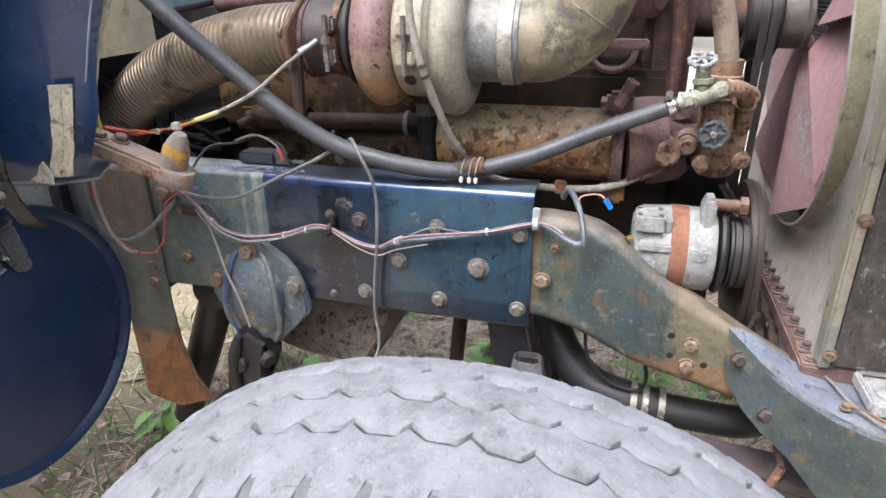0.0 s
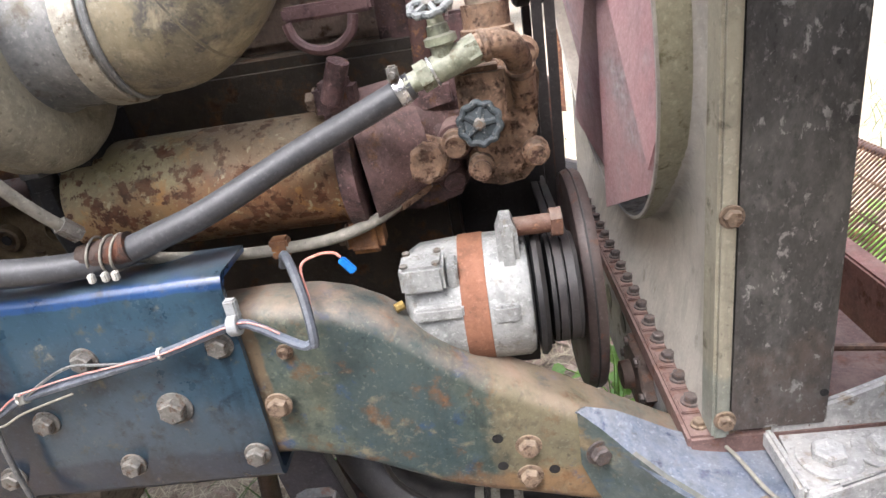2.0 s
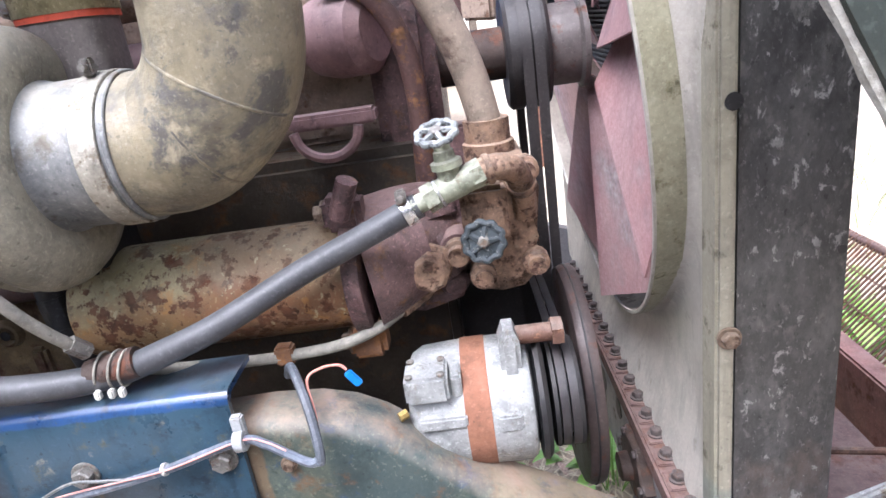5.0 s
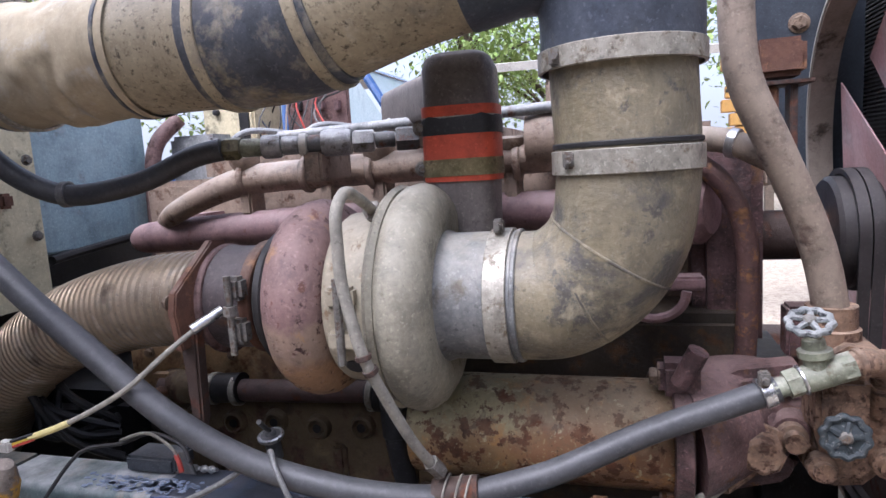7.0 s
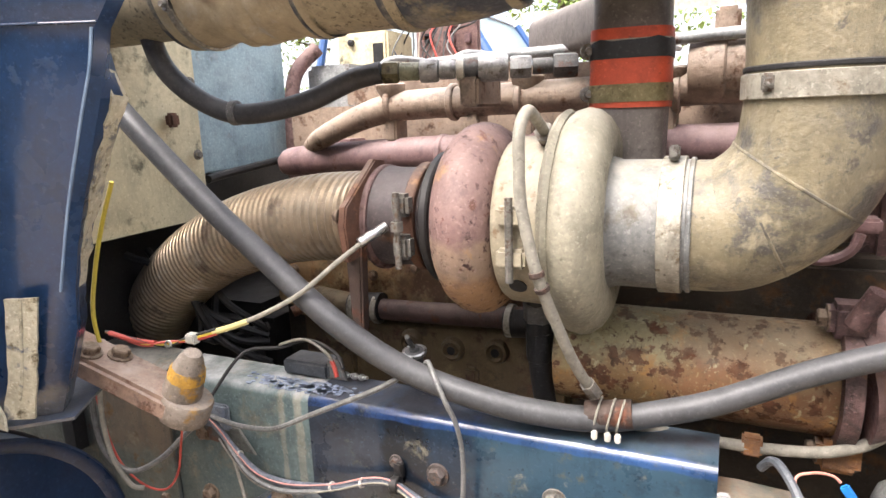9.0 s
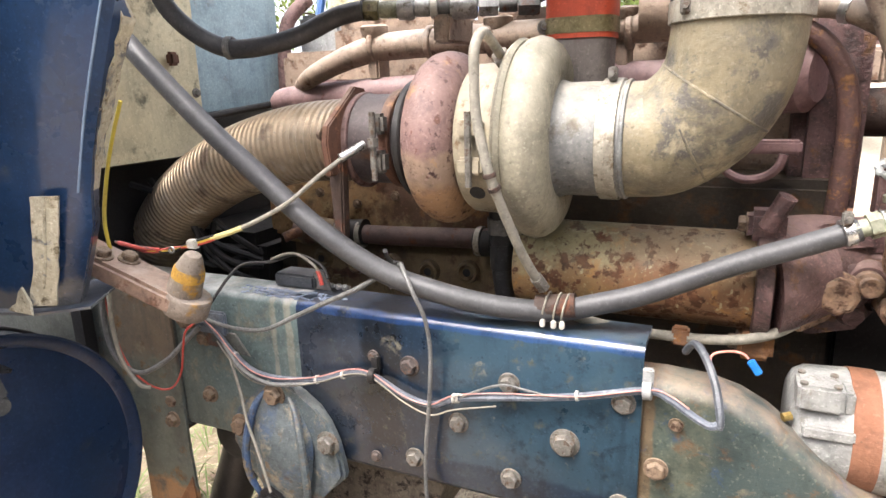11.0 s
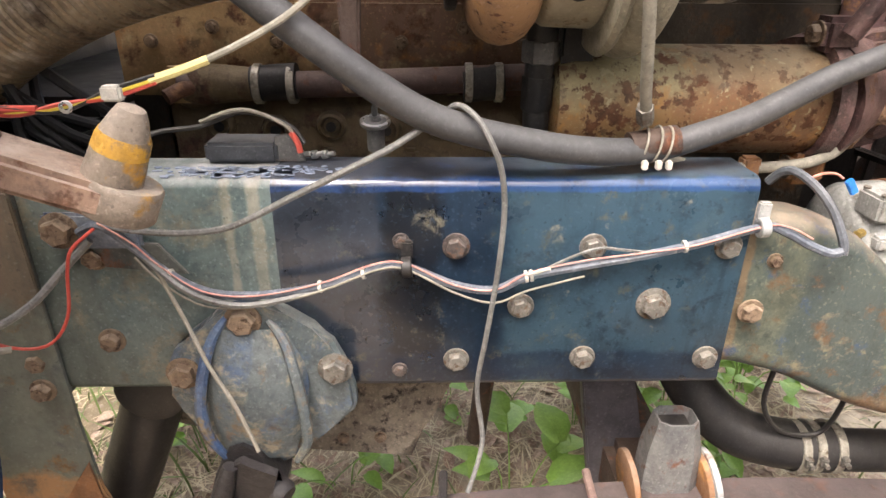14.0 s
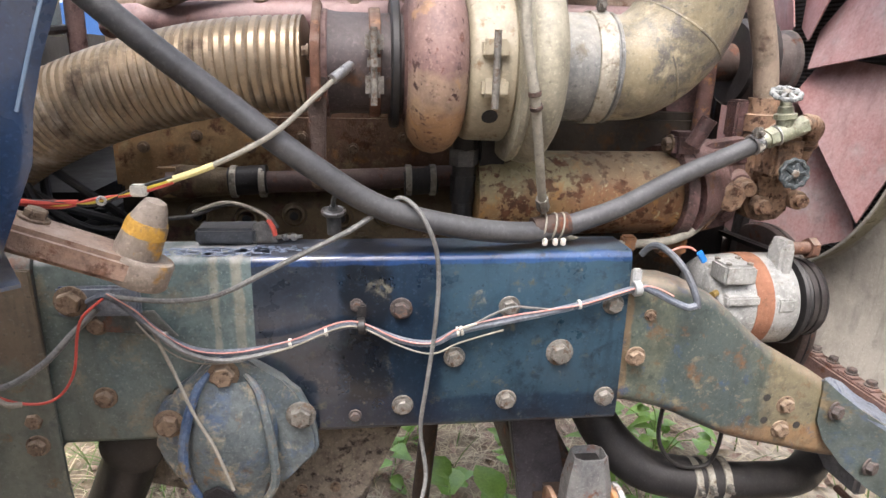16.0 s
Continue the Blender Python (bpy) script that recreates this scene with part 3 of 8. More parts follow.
def hex_head(r, h, washer=1.35):
    """A hexagon bolt head with a washer, pointing along -y from the face y = 0."""
    bm = bmesh.new()
    lathe([(0, r * washer), (0.0025, r * washer), (0.003, r * washer * 0.95)], (0, 0, 0), (0, -1, 0), 20, bm)
    vs = []
    for hh, rr in ((0.003, r), (0.003 + h * 0.8, r), (0.003 + h, r * 0.86)):
        vs.append([bm.verts.new((rr * math.cos(math.pi / 3 * j + 0.3), -hh, rr * math.sin(math.pi / 3 * j + 0.3))) for j in range(6)])
    for a, b in zip(vs, vs[1:]):
        for j in range(6):
            bm.faces.new((a[j], a[(j + 1) % 6], b[(j + 1) % 6], b[j]))
    bm.faces.new(vs[-1])
    bm.faces.new(vs[0][::-1])
    return bm


BOLTS = {}


def bolt(parent, at, size="m", toward=(0, -1, 0), rusty=False, spin=0.0, name="bolt", dark=False):
    """A bolt head as a part; alike heads share one mesh."""
    key = (size, rusty, dark)
    if key not in BOLTS:
        r, h = {"s": (0.0075, 0.006), "t": (0.0095, 0.008), "m": (0.0125, 0.010), "l": (0.0165, 0.012), "xl": (0.022, 0.016)}[size]
        ob = part(name, hex_head(r, h), m_boltdark if dark else m_boltrust if rusty else m_bolt, parent, angle=30)
        BOLTS[key] = ob.data
    else:
        ob = part(name, None, None, parent, data=BOLTS[key])
    q = Vector((0, -1, 0)).rotation_difference(Vector(toward))
    ob.matrix_basis = Matrix.Translation(at) @ q.to_matrix().to_4x4() @ pose(0, 0, 0, 0, spin, 0)
    return ob


def band(parent, at, axis, r, width, screw=None, name="clamp_band", material=None):
    """A hose clamp: a thin band with its screw block."""
    b = part(name, ring(at, axis, r + 0.002, r - 0.002, width, 40), material or m_band, parent)
    if screw:
        q = Vector(screw)
        bm = box((-0.006, -0.006, -0.009), (0.006, 0.006, 0.009), 0.002)
        lathe([(-0.013, 0.004), (0.013, 0.004)], (0, 0, 0), (0, 1, 0), 8, bm)
        bmesh.ops.translate(bm, vec=q, verts=bm.verts)
        part("clamp_screw", bm, m_bolt, b)
    return b


def cable(name, pts, r, material, label, category="cable", seg=8, per=5):
    return tagged(part(name, tube(pts, r, seg, per), material), label, category)


# ---- ground and distance ----
GZ = -0.04


def ground_height(x, y):
    return GZ + 0.03 * noise.noise((x * 0.9, y * 0.9, 0)) + 0.012 * noise.noise((x * 6, y * 6, 3))


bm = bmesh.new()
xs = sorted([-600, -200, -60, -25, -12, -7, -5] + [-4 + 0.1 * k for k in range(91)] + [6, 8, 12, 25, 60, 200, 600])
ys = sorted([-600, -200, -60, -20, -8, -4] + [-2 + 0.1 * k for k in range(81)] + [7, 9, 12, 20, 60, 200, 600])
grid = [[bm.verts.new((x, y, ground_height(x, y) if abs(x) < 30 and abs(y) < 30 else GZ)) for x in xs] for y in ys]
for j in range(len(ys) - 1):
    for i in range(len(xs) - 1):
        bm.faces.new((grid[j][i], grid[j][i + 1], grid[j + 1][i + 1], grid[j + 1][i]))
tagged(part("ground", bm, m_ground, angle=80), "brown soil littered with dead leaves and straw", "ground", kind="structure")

# Unseen wall added behind the camera to cut front light and darken reflections.
m_boards = W("unseen_wall_boards", (0.11, 0.095, 0.07), (0.07, 0.066, 0.05), 0.5, None, 0, 0.1, 0.85, 0, 0.3, streak=0.2)
tagged(part("wall_south", box((-22, -9.2, GZ - 0.1), (22, -9.0, 5.5), 0.02), m_boards), "unseen board wall added to cut the light", "wall", kind="structure")

# ---- frame rail ----
rail = thing("frame_rail", (-0.4, 0.05, 0.69), "blue and grey-green painted steel truck frame rail, dusty and bolted", "frame rail")


def channel(x0, x1, y, z0, z1, depth, t):
    """A C-section lying along x, its web towards the viewer, its flanges going inward."""
    prof = [(y + depth, z1), (y + 0.012, z1), (y + 0.005, z1 - 0.003), (y, z1 - 0.012), (y, z0 + 0.012), (y + 0.005, z0 + 0.003), (y + 0.012, z0), (y + depth, z0),
            (y + depth, z0 + t), (y + 0.014, z0 + t), (y + t, z0 + 0.016), (y + t, z1 - 0.016), (y + 0.014, z1 - t), (y + depth, z1 - t)]
    bm = bmesh.new()
    n = max(2, int((x1 - x0) / 0.1))
    rows = [[bm.verts.new((x0 + (x1 - x0) * k / n, a, b)) for a, b in prof] for k in range(n + 1)]
    for a, b in zip(rows, rows[1:]):
        for j in range(len(prof)):
            bm.faces.new((a[j], a[(j + 1) % len(prof)], b[(j + 1) % len(prof)], b[j]))
    bm.faces.new(rows[0][::-1])
    bm.faces.new(rows[-1])
    return bm


part("rail_channel", channel(-0.674, -0.384, 0.0, 0.688, 0.981, 0.085, 0.008), m_rail, rail, "grey-green dusty paint")
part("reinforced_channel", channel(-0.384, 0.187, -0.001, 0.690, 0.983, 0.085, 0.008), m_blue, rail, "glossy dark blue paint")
part("rear_channel", channel(-1.6, -0.675, -0.005, 0.684, 0.985, 0.085, 0.008), m_rear, rail, "brown grimy paint")
for x, z, s in ((-0.166, 0.735, "m"), (0, 0.737, "m"), (0.164, 0.735, "m"), (-0.086, 0.815, "m"), (0.0825, 0.817, "l"), (-0.003, 0.897, "m"), (-0.169, 0.898, "m"), (0.163, 0.897, "m")):
    bolt(rail, (x, -0.001, z), s, spin=x * 700, dark=(x, z) == (-0.169, 0.898))
for x, z in ((-0.603, 0.768), (-0.60, 0.885), (-0.70, 0.74), (0.21, 0.805)):
    bolt(rail, (x, -0.0005 if x > -0.67 else -0.0055, z), "m", rusty=True, spin=x * 500)
for x, z in ((-0.235, 0.905), (-0.24, 0.72)):
    bolt(rail, (x, -0.001, z), "s", spin=x * 900, dark=True)

rf = random.Random(21)
bm = bmesh.new()
for k in range(190):
    x = rf.gauss(-0.41, 0.05)
    y = rf.uniform(0.008, 0.045)
    if not -0.53 < x < -0.30:
        continue
    n, r0 = rf.choice((5, 6, 7)), rf.uniform(0.0015, 0.0065)
    z = 0.9812 if x < -0.384 else 0.9832
    pts = [(x + r0 * rf.uniform(0.6, 1.5) * math.cos(2 * math.pi * j / n), y + r0 * rf.uniform(0.5, 1.0) * math.sin(2 * math.pi * j / n)) for j in range(n)]
    top = [bm.verts.new((a, b, z + 0.0010)) for a, b in pts]
    bot = [bm.verts.new((a, b, z - 0.0004)) for a, b in pts]
    bm.faces.new(top)
    bm.faces.new(bot[::-1])
    for j in range(n):
        bm.faces.new((top[j], bot[j], bot[(j + 1) % n], top[(j + 1) % n]))
tagged(part("flaked_paint", bm, W("flaked_pale_paint", (0.3, 0.33, 0.38), (0.17, 0.22, 0.33), 0.012, None, 0, 0.02, 0.8, 0, 0.0, grime=0.3), rail, "flaking pale blue paint"), kind="stuff")
horn_line = [(0.15, 0.928, 0.713), (0.21, 0.930, 0.711), (0.27, 0.926, 0.695), (0.31, 0.915, 0.678), (0.345, 0.896, 0.66), (0.38, 0.868, 0.643), (0.411, 0.840, 0.630), (0.45, 0.808, 0.618), (0.50, 0.780, 0.606), (0.55, 0.752, 0.592), (0.60, 0.72, 0.58), (0.66, 0.685, 0.57), (0.72, 0.65, 0.56)]


def bent_rail(line, y, depth, r, t):
    """A channel whose top and bottom follow a line of (x, top, bottom), with well rounded corners."""
    bm = bmesh.new()
    rows = []
    for x, zt, zb in line:
        prof = [(y + depth, zt - 0.004)] + [(y + r - r * math.sin(a), zt - r + r * math.cos(a)) for a in [math.pi / 2 * k / 5 for k in range(6)]]
        prof += [(y + r - r * math.cos(a), zb + r - r * math.sin(a)) for a in [math.pi / 2 * k / 5 for k in range(6)]] + [(y + depth, zb)]
        prof += [(y + depth, zb + t), (y + r, zb + t), (y + t, zb + r), (y + t, zt - r), (y + r, zt - t), (y + depth, zt - t - 0.004)]
        rows.append([bm.verts.new((x, p, q)) for p, q in prof])
    n = len(rows[0])
    for a, b in zip(rows, rows[1:]):
        for j in range(n):
            bm.faces.new((a[j], a[(j + 1) % n], b[(j + 1) % n], b[j]))
    bm.faces.new(rows[0][::-1])
    bm.faces.new(rows[-1])
    return bm


part("front_horn", bent_rail(horn_line, 0.009, 0.075, 0.024, 0.008), m_horn, rail, "rust-stained grey-green curved end of the rail")
for x, z in ((0.501, 0.697), (0.499, 0.649), (0.232, 0.872)):
    bolt(rail, (x, 0.010, z), "m" if x > 0.4 else "s", rusty=True, spin=x * 300)
# Black discs on the web stand in for dark open holes.
for x, z in ((0.464, 0.712), (0.466, 0.668), (0.53, 0.655)):
    part("bolt_hole", lathe([(0, 0.007), (0.001, 0.007)], (x, 0.0097, z), (0, -1, 0), 14), m_black, rail)

# Assumed far rail, added as dark backing behind the gaps under the truck.
far_rail = thing("added_far_rail", (-0.4, 0.9, 0.69), "dark rusty far rail added as backing beyond the engine", "frame rail")
part("channel", channel(-1.6, 0.66, 0.90, 0.69, 0.98, 0.075, 0.008), m_rustdark, far_rail)
part("cross_tube", tube([(-0.78, 0.0, 0.66), (-0.78, 0.9, 0.66)], 0.045, 16, 4), m_rustdark, far_rail)
# bumper bracket on the horn
bracket = thing("bumper_bracket", (0.8, -0.05, 0.55), "worn blue and grey steel bumper bracket bolted to the rail", "bracket")
edge = [(0.563, 0.004, 0.745), (0.59, -0.004, 0.722), (0.62, -0.025, 0.699), (0.65, -0.047, 0.681), (0.685, -0.073, 0.667), (0.73, -0.112, 0.660), (0.777, -0.142, 0.658), (0.853, -0.155, 0.657), (0.95, -0.16, 0.657), (1.10, -0.165, 0.657)]
back = [(0.575, 0.01, 0.747), (0.61, 0.02, 0.73), (0.65, 0.03, 0.70), (0.68, 0.03, 0.682), (0.715, 0.03, 0.668), (0.75, 0.03, 0.661), (0.79, 0.03, 0.659), (0.853, 0.03, 0.658), (0.95, 0.03, 0.658), (1.10, 0.03, 0.658)]
part("top_flange", sheet_strip(edge, back, -0.008), m_flange, bracket, "scuffed pale blue top")
low = [(0.5635, 0.003, 0.665), (0.578, -0.004, 0.628), (0.603, -0.024, 0.592), (0.637, -0.046, 0.562), (0.682, -0.072, 0.535), (0.73, -0.111, 0.49), (0.777, -0.141, 0.47), (0.853, -0.154, 0.48), (0.95, -0.159, 0.48), (1.10, -0.164, 0.48)]
part("web", sheet_strip(edge, low, 0.008), W("dark_green_web", (0.035, 0.05, 0.052), (0.065, 0.08, 0.07), 0.1, (0.17, 0.13, 0.07), 0.28, 0.05, 0.45, 0, 0.15, (0.3, 0.27, 0.22), 0.5, patches=(((0.025, 0.05, 0.1), 0.05, 0.57, 0.08, 0.6), ((0.22, 0.18, 0.11), 0.05, 0.58, 0.1, 0.6))), bracket, "dark green-blue paint with tan dirt")
for at in ((0.584, -0.006, 0.69), (0.640, -0.042, 0.60)):
    bolt(bracket, at, "m", (0.3, -0.95, 0), spin=20, dark=True)
bolt(bracket, (0.749, -0.086, 0.666), "s", (0, 0, 1), rusty=True)
casting = thing("tow_casting", (0.87, -0.04, 0.667), "pale grey cast steel tow fitting bolted on the bracket", "fitting")
bm = sheet_strip([(0.79, -0.085, 0.668), (0.87, -0.09, 0.667), (0.95, -0.09, 0.667), (1.05, -0.09, 0.667)], [(0.80, 0.005, 0.668), (0.87, 0.01, 0.667), (0.95, 0.01, 0.667), (1.05, 0.01, 0.667)], 0.012)
m_towcast = W("pale_worn_casting", (0.36, 0.36, 0.35), (0.46, 0.455, 0.43), 0.06, (0.3, 0.24, 0.17), 0.2, 0.03, 0.5, 0.1, 0.2, DUST, 0.3, patches=(((0.14, 0.13, 0.12), 0.05, 0.57, 0.1, 0.6),))
part("base", bm, m_towcast, casting)
for y0, y1, low in ((-0.100, -0.088, 0.0), (0.006, 0.018, 0.008)):
    part("side_wall", plate([(0.782, 0.664), (1.06, 0.664), (1.06, 0.80), (1.0, 0.785), (0.95, 0.745 + low), (0.88, 0.712 + low), (0.82, 0.696 + low), (0.788, 0.690 + low)], y0, y1, 0.005), m_towcast, casting)
part("end_wall", box((0.782, -0.09, 0.664), (0.793, 0.008, 0.690), 0.004), m_towcast, casting)
for x, y in ((0.835, -0.04), (0.90, -0.035)):
    part("washer", ring((x, y, 0.6815), (0, 0, 1), 0.034, 0.012, 0.004, 32), m_towcast, casting)
part("boss", lathe([(-0.07, 0.05), (-0.06, 0.055), (0.05, 0.055), (0.06, 0.05)], (1.06, -0.04, 0.74), (0, 1, 0), 24), m_black, casting, "black rubber bush")
for x, y, a in ((0.835, -0.04, 0.2), (0.90, -0.035, 0.6)):
    bm = lathe([(0, 0.019), (0.010, 0.019), (0.013, 0.016)], (0, 0, 0), (0, 0, 1), 6)
    bmesh.ops.transform(bm, matrix=Matrix.Translation((x, y, 0.6835)) @ Matrix.Rotation(a, 4, "Z"), verts=bm.verts)
    part("hex_bolt", bm, m_towcast, casting, angle=25)
cable("ground_wire", [(0.735, 0.02, 0.668), (0.745, -0.02, 0.672), (0.76, -0.08, 0.672), (0.80, -0.135, 0.668), (0.87, -0.17, 0.655), (1.0, -0.19, 0.64)], 0.0026, m_braid, "thin cream wire lying over the bracket")
cable("ground_wire", [(0.749, -0.086, 0.674), (0.775, -0.10, 0.673), (0.81, -0.128, 0.671), (0.87, -0.160, 0.659), (1.0, -0.178, 0.645)], 0.0028, m_rust, "thin brown wire lying over the bracket")

# ---- spring, hangers and what lies under the engine ----
mount = thing("spring_hanger", (-0.42, -0.02, 0.56), "worn blue cast spring hanger with three bolts on the rail", "hanger")
outline = [(-0.531, 0.70), (-0.530, 0.745), (-0.519, 0.766), (-0.494, 0.782), (-0.472, 0.806), (-0.452, 0.829), (-0.425, 0.838), (-0.398, 0.834), (-0.375, 0.818), (-0.345, 0.797), (-0.321, 0.776), (-0.306, 0.742), (-0.297, 0.705), (-0.296, 0.678), (-0.301, 0.666), (-0.344, 0.622), (-0.385, 0.582), (-0.412, 0.556), (-0.425, 0.552), (-0.452, 0.575), (-0.484, 0.602), (-0.512, 0.632), (-0.526, 0.665)]
bm = plate(outline, -0.026, -0.003, 0.006)
for v in bm.verts:
    v.co.y += 0.16 * max(0.0, 0.70 - v.co.z)
part("hanger_plate", bm, m_hanger, mount, "scraped grey-green paint with tan dirt")
for pts, mm, tag in (([(-0.445, -0.024, 0.817), (-0.465, -0.034, 0.79), (-0.48, -0.042, 0.745), (-0.489, -0.046, 0.694), (-0.485, -0.046, 0.65), (-0.47, -0.04, 0.61)], W("bare_blue_rib", (0.03, 0.07, 0.17), (0.1, 0.135, 0.19), 0.05, (0.2, 0.16, 0.1), 0.3, 0.03, 0.4, 0, 0.15), "worn bright blue rib"), ([(-0.398, -0.024, 0.81), (-0.379, -0.034, 0.785), (-0.367, -0.042, 0.735), (-0.36, -0.046, 0.68), (-0.361, -0.044, 0.635), (-0.378, -0.038, 0.60)], m_hanger, "pale scraped rib")):
    part("rib", tube(pts, [0.004, 0.0065, 0.0075, 0.0075, 0.007, 0.005], 8, 5), mm, mount, tag)
bm = bmesh.new()
rows = []
for k in range(13):
    u = k / 12
    z = 0.80 - 0.205 * u
    w = 0.035 + 0.03 * math.sin(math.pi * (0.15 + 0.75 * u))
    row = []
    for j in range(13):
        v = 2 * j / 12 - 1
        row.append(bm.verts.new((-0.424 + v * w + 0.004 * math.sin(5 * u), -0.0235 - 0.026 * max(0, 1 - v * v) ** 0.5 * math.sin(math.pi * (0.1 + 0.85 * u)), z)))
    rows.append(row)
for a, b in zip(rows, rows[1:]):
    for j in range(12):
        bm.faces.new((a[j], a[j + 1], b[j + 1], b[j]))
part("belly", bm, m_hanger, mount)
for x, z in ((-0.510, 0.735), (-0.320, 0.740), (-0.427, 0.812)):
    bolt(mount, (x, -0.026, z), "l", rusty=x < -0.4, spin=x * 400)
m_shackle = W("greasy_black_casting", (0.012, 0.011, 0.012), (0.024, 0.022, 0.023), 0.05, None, 0, 0.03, 0.4, 0, 0.4, (0.075, 0.066, 0.064), 0.5, patches=(((0.05, 0.045, 0.045), 0.03, 0.58, 0.1, 0.6),))
knuckle = thing("spring_shackle", (-0.47, 0.0, 0.48), "black greasy spring shackle under the hanger", "shackle")
part("shackle_body", plate([(-0.486, 0.585), (-0.468, 0.618), (-0.446, 0.632), (-0.426, 0.618), (-0.415, 0.585), (-0.398, 0.556), (-0.402, 0.535), (-0.428, 0.522), (-0.440, 0.49), (-0.432, 0.43), (-0.525, 0.43), (-0.515, 0.50), (-0.498, 0.545)], -0.058, 0.03, 0.014), m_shackle, knuckle, "greasy black casting")
part("shackle_lug", lathe([(-0.02, 0.019), (0.014, 0.02), (0.02, 0.016)], (-0.410, -0.04, 0.552), (0.8, -0.5, -0.3), 16), m_shackle, knuckle)
part("shackle_web", tube([(-0.46, -0.058, 0.61), (-0.475, -0.064, 0.56), (-0.482, -0.062, 0.50), (-0.48, -0.058, 0.44)], [0.01, 0.016, 0.015, 0.013], 10), m_shackle, knuckle)
part("pin", lathe([(-0.07, 0.018), (-0.066, 0.022), (0.07, 0.022), (0.075, 0.018)], (-0.47, 0.0, 0.535), (0, 1, 0), 18), m_black, knuckle)
bolt(knuckle, (-0.44, -0.04, 0.50), "m", spin=10)
link = thing("rear_link", (-0.64, 0.08, 0.36), "greasy black link arm behind the rail bracket", "link arm")
part("arm", tube([(-0.59, 0.08, 0.68), (-0.615, 0.08, 0.60), (-0.665, 0.08, 0.48), (-0.72, 0.08, 0.35), (-0.78, 0.09, 0.22)], [0.04, 0.044, 0.044, 0.04, 0.036], 14), m_black, link)
part("eye", lathe([(-0.05, 0.04), (-0.045, 0.05), (0.045, 0.05), (0.05, 0.04)], (-0.59, 0.08, 0.66), (0, 1, 0), 24), m_black, link)
m_spring = W("greasy_spring_steel", (0.04, 0.033, 0.033), (0.065, 0.052, 0.05), 0.12, (0.13, 0.075, 0.06), 0.2, 0.06, 0.45, 0, 0.2, (0.13, 0.1, 0.095), 0.4, grime=0.3)
spring = thing("leaf_spring", (0.2, 0.03, 0.37), "dark rusty leaf spring pack with clips", "leaf spring")
for k in range(4):
    h = 0.02
    x0, x1 = -0.62 + 0.12 * k, 1.02 - 0.12 * k
    zc = lambda x: 0.43 - 0.10 * ((x - 0.3) / 0.9) ** 2 - 0.022 * k
    xs2 = [x0 + (x1 - x0) * j / 12 for j in range(13)]
    part("leaf", sheet_strip([(x, -0.02, zc(x)) for x in xs2], [(x, 0.07, zc(x)) for x in xs2], h), m_spring, spring)
for x, mm in ((-0.20, m_shackle), (0.03, m_crossr), (0.68, m_rust)):
    part("spring_clip", tube([(x - 0.012, -0.029, 0.35), (x, -0.029, 0.42), (x + 0.018, -0.02, 0.466)], 0.009, 8, 4), mm, spring)
    part("clip_bolt", tube([(x + 0.018, -0.02, 0.463), (x + 0.022, 0.075, 0.463)], 0.007, 8, 3), mm, spring)
hanger = thing("cab_hanger", (-0.75, 0.0, 0.36), "brown bracket with orange rust hanging from the rail", "bracket")
m_column = W("column_paint", (0.15, 0.155, 0.125), (0.1, 0.115, 0.1), 0.1, (0.2, 0.12, 0.05), 0.22, 0.05, 0.55, 0, 0.15, DUST, 0.4, zones=(("Z", 0.3, 0.55, 0.02, (0.34, 0.16, 0.05), 0.75), ("Z", 0.82, 1.2, 0.025, (0.16, 0.1, 0.06), 0.6)), patches=(((0.05, 0.06, 0.062), 0.06, 0.55, 0.1, 0.7), ((0.25, 0.22, 0.15), 0.04, 0.58, 0.1, 0.6)), runs=0.4)
part("hanger_column", plate([(-0.86, 0.97), (-0.674, 0.97), (-0.668, 0.64), (-0.664, 0.53), (-0.64, 0.44), (-0.60, 0.385), (-0.70, 0.345), (-0.80, 0.36), (-0.80, 0.60)], -0.012, -0.006, 0.002), m_column, hanger)
part("rusted_foot", plate([(-0.668, 0.58), (-0.664, 0.52), (-0.64, 0.43), (-0.595, 0.38), (-0.70, 0.34), (-0.79, 0.36), (-0.785, 0.45), (-0.72, 0.50)], -0.016, -0.0125, 0.001), m_orange, hanger, "bright orange rust")
bolt(hanger, (-0.70, -0.012, 0.70), "m", rusty=True)
pan = thing("oil_pan", (-0.1, 0.5, 0.42), "grimy dark engine oil pan", "oil pan")
part("pan_body", plate([(-0.62, 0.74), (-0.12, 0.74), (-0.16, 0.62), (-0.195, 0.54), (-0.23, 0.44), (-0.42, 0.46), (-0.62, 0.52)], 0.12, 0.62, 0.02), W("pitted_pan", (0.15, 0.125, 0.095), (0.22, 0.19, 0.15), 0.05, (0.04, 0.03, 0.025), 0.35, 0.02, 0.85, 0, 0.5), pan)
for x in (-0.28, -0.34, -0.42):
    bolt(pan, (x, 0.12, 0.5), "s", rusty=True)
post = thing("steering_stub", (0.17, 0.05, 0.2), "grimy grey open steel socket tube standing by the spring", "tube")
bm = bmesh.new()
prof = [(0.031, -0.001), (0.042, -0.06), (0.05, -0.3), (0.05, -0.42)]
outer = [[bm.verts.new((0.181 + sx * w, 0.075 + sy * w * 0.8, 0.575 + h)) for sx, sy in ((-1, -0.6), (-0.6, -1), (0.6, -1), (1, -0.6), (1, 0.6), (0.6, 1), (-0.6, 1), (-1, 0.6))] for w, h in ((0.026, -0.2), (0.026, -0.004), (0.0285, 0.0), *prof)]
